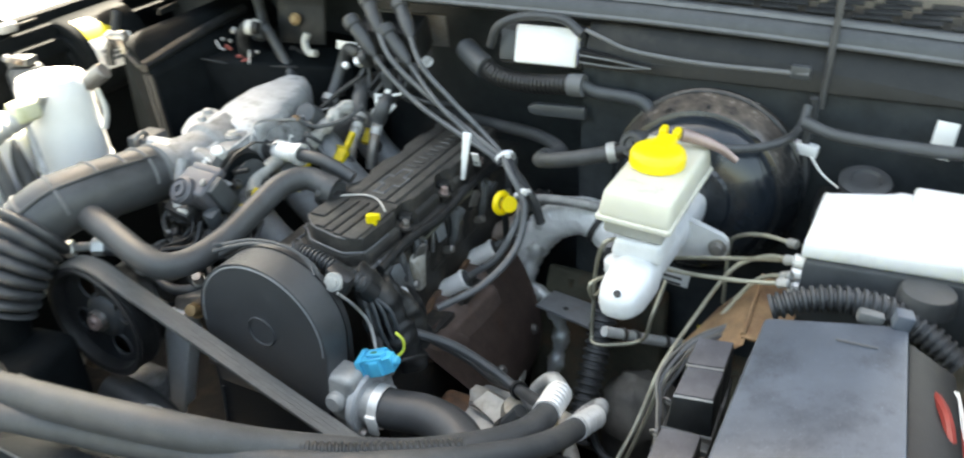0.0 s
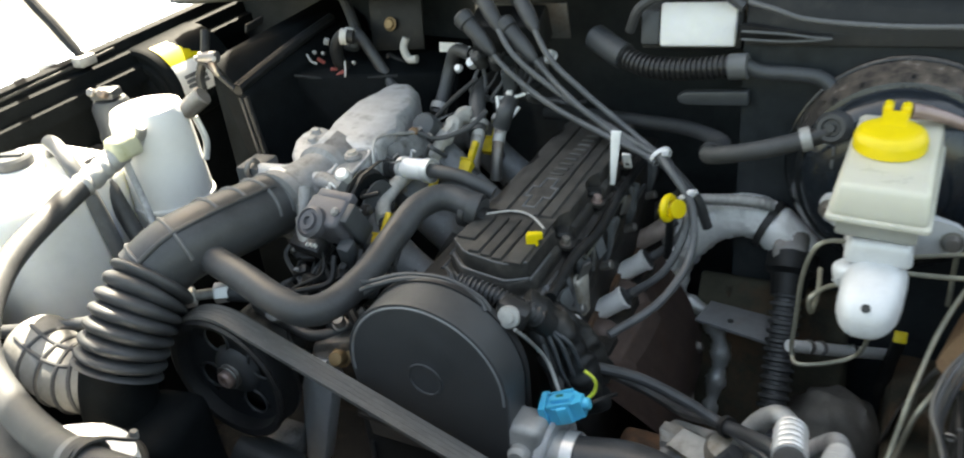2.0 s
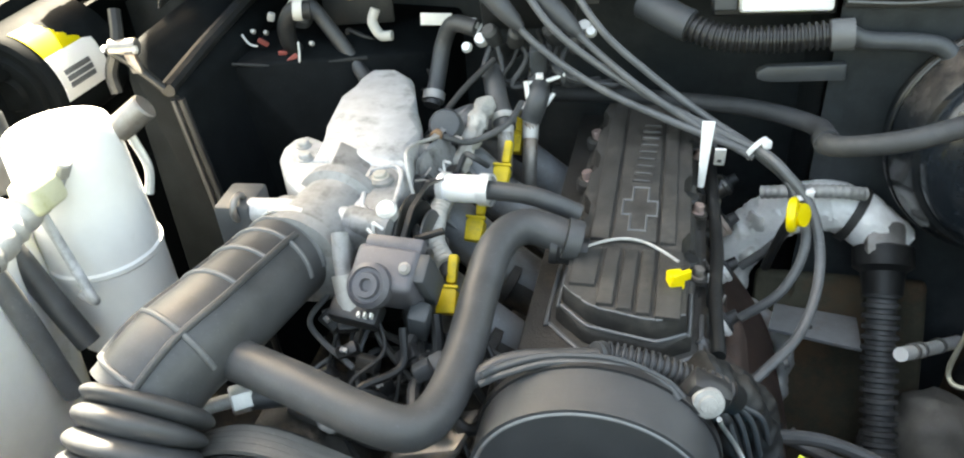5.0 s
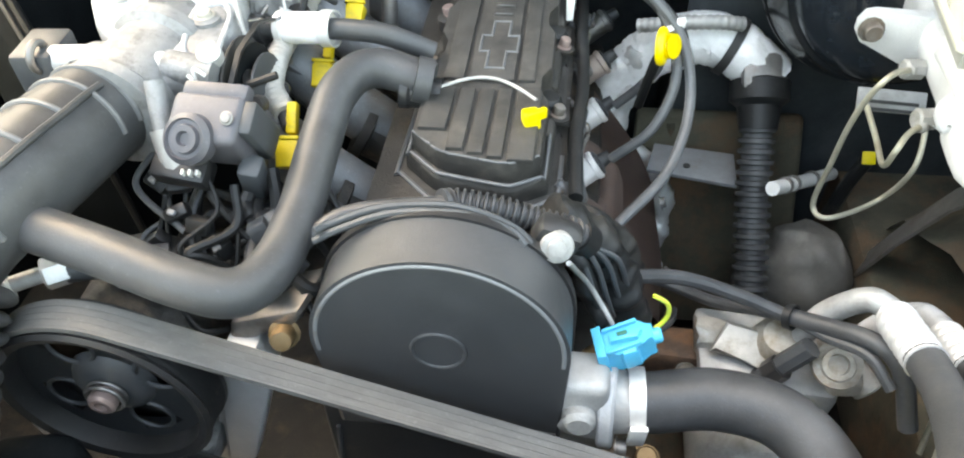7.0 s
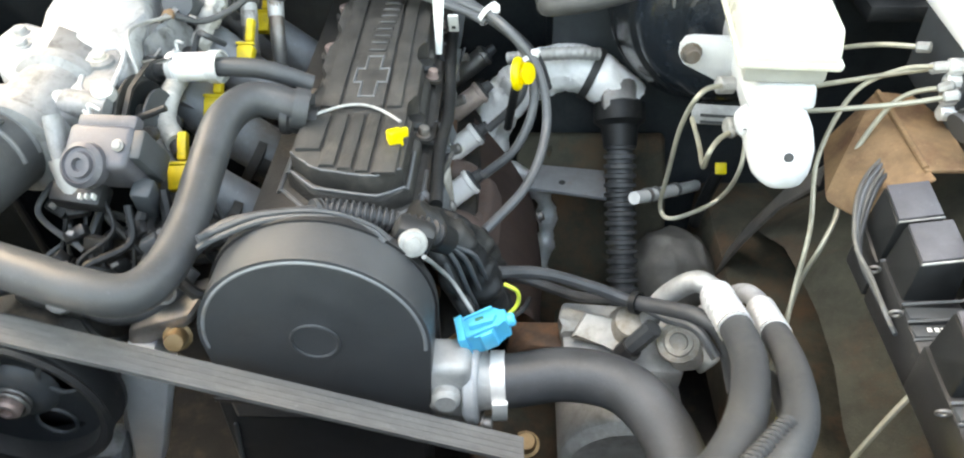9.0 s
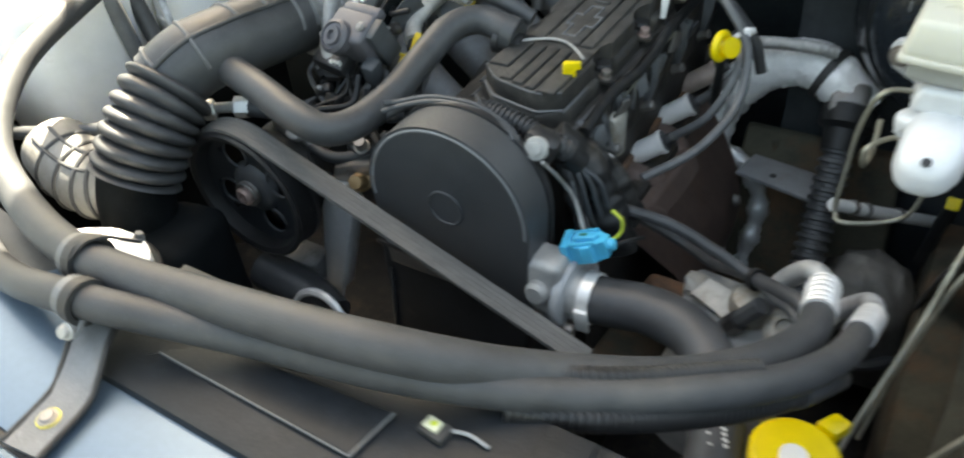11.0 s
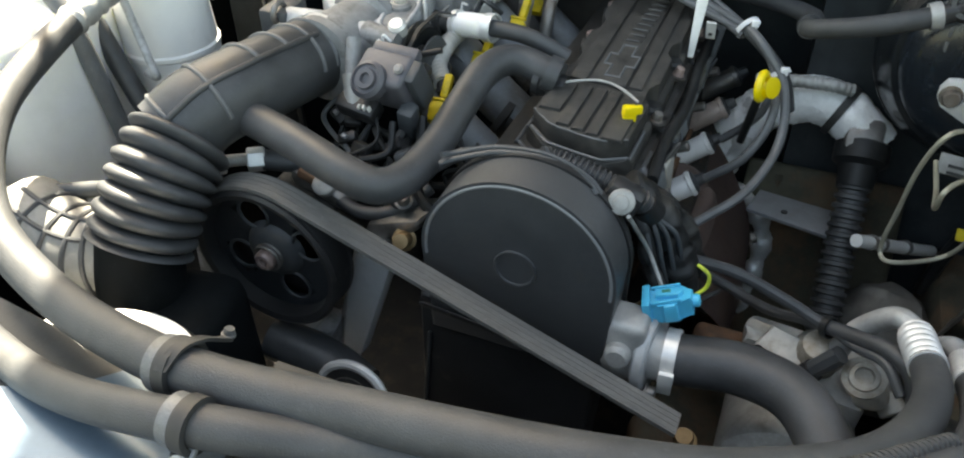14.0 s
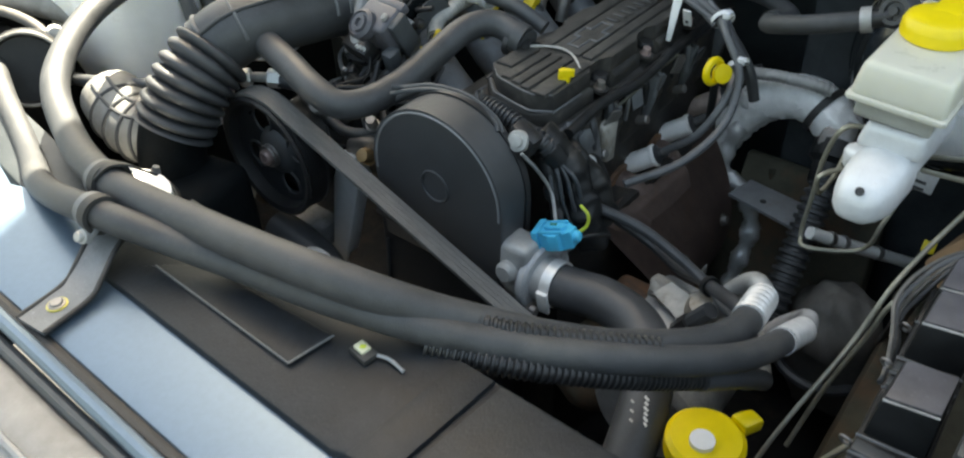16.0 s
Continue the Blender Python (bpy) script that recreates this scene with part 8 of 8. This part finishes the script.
part("cap_collar", lathe([(0.030, 0), (0.030, 0.010), (0.026, 0.012)], pose(-0.545, 0.010, 0.962), 26), WHITE, washer)
wcap = part("cap", lathe([(0.022, 0), (0.022, 0.014), (0.019, 0.017), (0, 0.017)], pose(-0.545, 0.010, 0.970), 24), RELAY, washer, "dark grey cap")
part("cap_tab", block((0.030, 0.008, 0.004), pose(-0.545, 0.010, 0.988, 0, 0, 20), 0.001), RELAY, wcap)
part("filler_pipe", pipe([(-0.548, 0.062, 0.940), (-0.548, 0.060, 0.968), (-0.538, 0.056, 0.984), (-0.510, 0.046, 0.983), (-0.478, 0.034, 0.968), (-0.458, 0.030, 0.93), (-0.447, 0.030, 0.87), (-0.44, 0.032, 0.80)], 0.0095, 14), GREYBOX, washer, "pale grey rubber hose")
rear_pipe = thing("rubber_pipe", "black rubber pipe dropping beside the washer tank", "hose")
part("pipe", pipe([(-0.485, 0.065, 0.965), (-0.468, 0.062, 0.93), (-0.445, 0.058, 0.88), (-0.425, 0.055, 0.84)], 0.0105, 14), RUBBER, rear_pipe)
cross = thing("cross_pipe", "dark pipe crossing below the washer tank", "pipe")
part("pipe", pipe([(-0.60, -0.17, 0.850), (-0.45, -0.13, 0.855), (-0.34, -0.09, 0.865)], 0.0075, 12), RUBBER, cross)
pump = thing("vacuum_canister", "grey rubber-banded vacuum canister with pipe stubs on top", "canister")
part("can", lathe([(0.0, 0.86), (0.026, 0.86), (0.028, 0.865), (0.028, 0.885), (0.030, 0.888), (0.030, 0.896), (0.028, 0.899), (0.028, 0.935), (0.022, 0.946), (0, 0.947)], pose(-0.635, 0.222, 0.025), 26), RELAY, pump)
part("bracket", block((0.12, 0.02, 0.003), pose(-0.67, 0.222, 0.887), 0.001), STEEL, pump)
part("cap_stub", block((0.036, 0.028, 0.014), pose(-0.635, 0.219, 0.980, 0, 0, 20), 0.004), RELAY, pump)
for dx in (-0.012, 0.010):
    part("stub", rod((-0.635 + dx, 0.212, 0.981), (0.3, -0.7, 0.4), 0.006, 0.016, 10), STEEL, pump)
airbox = thing("air_cleaner", "grey air cleaner inlet tube and round black housing at the corner", "air cleaner")
part("inlet_tube", pipe([(-0.700, -0.118, 0.898), (-0.66, -0.108, 0.900), (-0.61, -0.092, 0.900), (-0.555, -0.076, 0.898), (-0.53, -0.070, 0.890)], 0.0185, 22), BLEACHED, airbox, "dusty grey inlet tube")
for k in range(2):
    part("hoop_rib", ring((-0.668 + 0.010 * k, -0.1105 + 0.0025 * k, 0.900), (1, 0.25, 0), 0.0188, 0.0016), INK, airbox)
part("hook", pipe([(-0.68, -0.140, 0.893), (-0.62, -0.132, 0.900), (-0.575, -0.128, 0.902), (-0.535, -0.124, 0.896), (-0.505, -0.126, 0.884)], 0.0065, 12), DUSTY, airbox)
part("knob", lathe([(0.0, 0.010), (0.007, 0.009), (0.010, 0.004), (0.010, -0.008), (0.007, -0.010)], facing((-0.493, -0.123, 0.900), (0.9, -0.3, 0.3)), 18), MASKING, airbox, "pale round knob")
drum = facing((-0.462, -0.178, 0.885), (0.86, -0.36, 0.36))
part("housing", lathe([(0.0, -0.012), (0.036, -0.010), (0.040, 0.0), (0.044, -0.004), (0.046, -0.03), (0.046, -0.10), (0.0, -0.10)], drum, 40), DULL, airbox)
part("housing_rim", ring(drum @ Vector((0, 0, -0.001)), drum.to_3x3() @ Vector((0, 0, 1)), 0.0405, 0.0022, seg=44), BLEACHED, airbox, "pale rolled rim")
part("box", block((0.16, 0.14, 0.16), pose(-0.62, -0.18, 0.79), 0.02, 3), DULL, airbox)

# evaporator case at the passenger-side bulkhead
case = thing("evaporator_case", "large black plastic evaporator case with ridges and a stepped recess", "evaporator case")
part("body", hull([(-0.436, 0.385, 0.958), (-0.382, 0.420, 0.945), (-0.22, 0.50, 0.935), (-0.436, 0.385, 0.55), (-0.382, 0.41, 0.55), (-0.22, 0.48, 0.55), (-0.44, 0.60, 0.965), (-0.22, 0.60, 0.955), (-0.44, 0.60, 0.55), (-0.22, 0.60, 0.55)], 0.005), CASE, case)
part("ledge", pipe([(-0.436, 0.383, 0.960), (-0.382, 0.417, 0.946), (-0.30, 0.458, 0.941)], 0.0022, 8), DULL, case, "pale worn ledge")
front = [(-0.428, 0.962), (-0.445, 0.976), (-0.468, 1.008), (-0.484, 1.016), (-0.495, 0.55), (-0.395, 0.55)]
part("side_block", hull([(x, 0.282 - 0.001 * k, z) for k, (x, z) in enumerate(front)] + [(-0.440, 0.60, 0.985), (-0.47, 0.60, 1.01), (-0.520, 0.60, 1.02), (-0.520, 0.60, 0.55), (-0.40, 0.60, 0.55)], 0.006), CASE, case)
part("corner_seam", pipe([(-0.430, 0.279, 0.966), (-0.418, 0.278, 0.86), (-0.406, 0.277, 0.74), (-0.398, 0.277, 0.60)], 0.0045, 8), DULL, case)
part("corner_groove", pipe([(-0.437, 0.276, 0.966), (-0.426, 0.275, 0.86), (-0.414, 0.274, 0.74)], 0.003, 8), INK, case)
part("ridge", pipe([(-0.442, 0.278, 0.976), (-0.446, 0.36, 0.988), (-0.449, 0.44, 0.998), (-0.452, 0.52, 1.006)], 0.0085, 10), DULL, case)
part("curved_rib", pipe([(-0.440, 0.272, 0.980), (-0.452, 0.268, 0.995), (-0.466, 0.264, 1.012), (-0.482, 0.262, 1.023)], 0.004, 8), DULL, case)
part("cast_fin", block((0.004, 0.05, 0.012), pose(-0.50, 0.40, 1.030, 0, 20, 12), 0.0015), DULL, case)
sclip = thing("spring_clip", "bright steel spring clip holding the evaporator case strap", "clip")
part("saddle", lathe([(0.006, -0.014), (0.008, -0.013), (0.008, 0.013), (0.006, 0.014)], facing((-0.467, 0.268, 1.024), (1, 0.2, 0)), 16), STEEL, sclip)
part("foot", block((0.012, 0.006, 0.022), pose(-0.458, 0.264, 1.010, 10, 0, 0), 0.0015), STEEL, sclip)
for dx in (-0.018, 0.016):
    part("rivet", lathe([(0.0, 0.003), (0.003, 0.002), (0.004, 0)], facing((-0.467 + dx, 0.262, 1.024), (0, -0.8, 0.5)), 12), DULLALU, sclip)
part("strap", pipe([(-0.478, 0.285, 1.055), (-0.474, 0.270, 1.030), (-0.486, 0.262, 1.000), (-0.484, 0.258, 0.980)], 0.006, 8), DULL, sclip)
bits = thing("expansion_valve", "rusty red and silver valve bits on the evaporator case", "valve")
part("elbow", pipe([(-0.380, 0.445, 0.950), (-0.381, 0.432, 0.968), (-0.378, 0.428, 0.990), (-0.366, 0.430, 1.006), (-0.350, 0.436, 1.004)], 0.0100, 14), DULL, bits, "black rubber elbow")
part("pale_collar", band((-0.362, 0.431, 1.006), (0.9, 0.3, -0.1), 0.0105, 0.010, 0.0012), MASKING, bits, "pale taped collar")
part("side_lug", block((0.008, 0.007, 0.010), pose(-0.396, 0.430, 0.998, 10, 20, 30), 0.002), DULLALU, bits)
for x, y, z, w, r in ((-0.412, 0.428, 0.9685, 0.013, 40), (-0.388, 0.424, 0.9575, 0.010, 10), (-0.376, 0.422, 0.9525, 0.014, -30)):
    part("red_patch", block((w, 0.003, 0.006), pose(x, y, z, 20, r, 30), 0.001), FADEDRED, bits, "flaking red paint")
for p in ((-0.422, 0.430, 0.980), (-0.351, 0.428, 0.968), (-0.406, 0.430, 0.979)):
    part("pin", lathe([(0.0, 0.005), (0.0024, 0.004), (0.0030, 0.0)], facing(p, (0, -0.8, 0.6)), 10), DULLALU, bits)
part("bent_clip", pipe([(-0.437, 0.428, 0.977), (-0.428, 0.424, 0.968), (-0.418, 0.424, 0.965)], 0.0014, 8), BRIGHT, bits)
part("bent_clip", pipe([(-0.388, 0.424, 0.950), (-0.372, 0.422, 0.942), (-0.368, 0.424, 0.954), (-0.368, 0.428, 0.970)], 0.0014, 8), BRIGHT, bits)
grid = thing("louvre_cover", "black louvred plastic cover behind the intake plenum", "cover")
A, B, C, D = Vector((-0.334, 0.492, 0.962)), Vector((-0.246, 0.492, 0.922)), Vector((-0.242, 0.486, 0.890)), Vector((-0.330, 0.484, 0.925))
part("frame", pipe([A, B, C, D, A], 0.0028, 8, 4), PLASTIC, grid)
for k in range(1, 4):
    part("slat", pipe([A.lerp(D, k / 4), B.lerp(C, k / 4)], 0.0018, 6, 2), PLASTIC, grid)
for k in range(1, 5):
    part("cross_bar", pipe([A.lerp(B, k / 5), D.lerp(C, k / 5)], 0.0018, 6, 2), PLASTIC, grid)
bolt = thing("bulkhead_plate", "dark square bulkhead plate with a rusty bolt", "plate")
part("plate", block((0.085, 0.006, 0.075), pose(-0.325, 0.515, 1.00, -12, 0, 12), 0.002), DULL, bolt)
part("bolt", hexbolt((-0.330, 0.505, 1.004), (0, -0.9, 0.3), 0.008, 0.006), BRASS, bolt, "rusty bolt")
can = thing("battery", "dark ribbed round casing with a white label and yellow band", "battery")
mm = facing((-0.708, 0.34, 0.930), (0, 1, 0.05))
part("drum", lathe([(0.0, 0.0), (0.02, 0.0), (0.024, 0.006), (0.034, 0.006), (0.037, 0.0), (0.047, 0.0), (0.050, 0.006), (0.060, 0.006), (0.063, 0.0), (0.070, 0.002), (0.073, 0.008), (0.073, 0.13), (0, 0.13)], mm, 44), CASE, can)
for a0, a1, mat_, nm in ((12, 48, LABELYELLOW, "yellow_band"), (-30, 12, LABEL, "label_sheet")):
    bm = bmesh.new()
    rows = []
    for k in range(13):
        a = math.radians(a0 + (a1 - a0) * k / 12)
        rows.append([bm.verts.new(Vector((-0.708 + r * math.cos(a + 0.4), y, 0.930 + r * math.sin(a + 0.4)))) for y, r in ((0.352, 0.0738), (0.432, 0.0738), (0.432, 0.0752), (0.352, 0.0752))])
    for a, b in zip(rows[:-1], rows[1:]):
        for k in range(4):
            bm.faces.new((a[k], a[(k + 1) % 4], b[(k + 1) % 4], b[k]))
    bm.faces.new(rows[0])
    bm.faces.new(rows[-1][::-1])
    sheet_part = part(nm, bm, mat_, can)
for k in range(3):
    a = 0.4 + math.radians(-18 + 6 * k)
    part("print_bar", block((0.001, 0.045, 0.006), Matrix.Translation((-0.708 + 0.0754 * math.cos(a), 0.385, 0.930 + 0.0754 * math.sin(a))) @ Matrix.Rotation(-a, 4, 'Y'), 0.0002), GREYBOX, sheet_part)
strap = thing("harness_cable", "black rubber hose with a frayed boot hanging across the evaporator case", "hose")
part("cable", pipe([(-0.376, 0.474, 0.998), (-0.362, 0.468, 0.996), (-0.340, 0.462, 0.970), (-0.312, 0.455, 0.931), (-0.285, 0.43, 0.91), (-0.26, 0.415, 0.90)], 0.0085, 12), RUBBER, strap)
part("boot", lathe([(0.012, -0.014), (0.015, -0.008), (0.013, 0.0), (0.015, 0.006), (0.012, 0.014)], facing((-0.380, 0.472, 0.988), (-0.3, -0.1, -0.9)), 16), RUBBER, strap)
part("pale_collar", pipe([(-0.392, 0.468, 0.996), (-0.380, 0.463, 1.006), (-0.366, 0.460, 1.004)], 0.0045, 8), MASKING, strap, "pale worn collar")
upper = thing("bulkhead_cable", "dark cable running up over the bulkhead plate", "cable")
part("cable", pipe([(-0.376, 0.480, 1.000), (-0.40, 0.50, 1.03), (-0.43, 0.52, 1.07)], 0.008, 10), RUBBER, upper)
plate2 = thing("white_sticker", "blank white sticker on the bulkhead", "sticker")
part("sticker", block((0.038, 0.002, 0.014), pose(-0.222, 0.492, 0.976, -10, 0, 0), 0.0005), LABEL, plate2)
loop = thing("wire_loop", "pale bent wire hook on the bulkhead", "hook")
part("loop", pipe([(-0.292, 0.485, 0.990), (-0.296, 0.480, 0.976), (-0.286, 0.475, 0.962), (-0.272, 0.475, 0.962)], 0.006, 10), MASKING, loop)

ycap = thing("filler_cap", "yellow plastic filler cap with a grip tab on the radiator tank", "cap")
part("cap", lathe([(0.030, -0.012), (0.032, -0.010), (0.032, 0.004), (0.028, 0.008), (0, 0.010)], facing((0.340, -0.076, 0.757), (0, 0, 1)), 30), YELLOW, ycap)
part("tab", hull([(0.346, -0.046, 0.754), (0.362, -0.052, 0.754), (0.357, -0.030, 0.754), (0.371, -0.035, 0.754), (0.346, -0.046, 0.768), (0.362, -0.052, 0.768), (0.357, -0.030, 0.768), (0.371, -0.035, 0.768)], 0.003), YELLOW, ycap)
part("centre", lathe([(0.010, 0.008), (0.010, 0.013), (0, 0.014)], facing((0.340, -0.084, 0.757), (0, 0, 1)), 18), LABEL, ycap, "worn white centre")
part("neck", lathe([(0.026, -0.30), (0.026, -0.01)], facing((0.340, -0.076, 0.757), (0, 0, 1)), 22), DULL, ycap)

# thin wires hanging round the coil
random.seed(23)
coil_wires = thing("coil_wiring", "loose thin wires and clips hanging below the ignition coil", "wiring")
for k in range(8):
    x0 = -0.150 + 0.014 * k
    part("wire", pipe([(x0, 0.440, 0.985 + random.uniform(-0.01, 0.015)), (x0 + random.uniform(-0.015, 0.02), 0.420, 0.962), (x0 + random.uniform(-0.02, 0.03), 0.405, 0.945 + random.uniform(-0.01, 0.012)), (x0 + random.uniform(0.0, 0.05), 0.415, 0.935), (x0 + 0.05, 0.45, 0.925)], random.choice((0.0022, 0.003, 0.0045)), 8), random.choice((RUBBER, FOAM, DULL)), coil_wires)
for x in (-0.14, -0.115, -0.075, -0.05):
    part("boot", lathe([(0.006, -0.014), (0.009, -0.008), (0.009, 0.010), (0.006, 0.014)], facing((x, 0.425, 0.985 + random.uniform(-0.01, 0.01)), (random.uniform(-0.4, 0.4), -0.5, 0.7)), 14), RUBBER, coil_wires)
for p in ((-0.165, 0.41, 0.975), (-0.035, 0.415, 0.992)):
    part("bright_screw", lathe([(0.0, 0.006), (0.0045, 0.005), (0.006, 0)], facing(p, (0, -0.8, 0.6)), 12), BRIGHT, coil_wires, "bright screw")
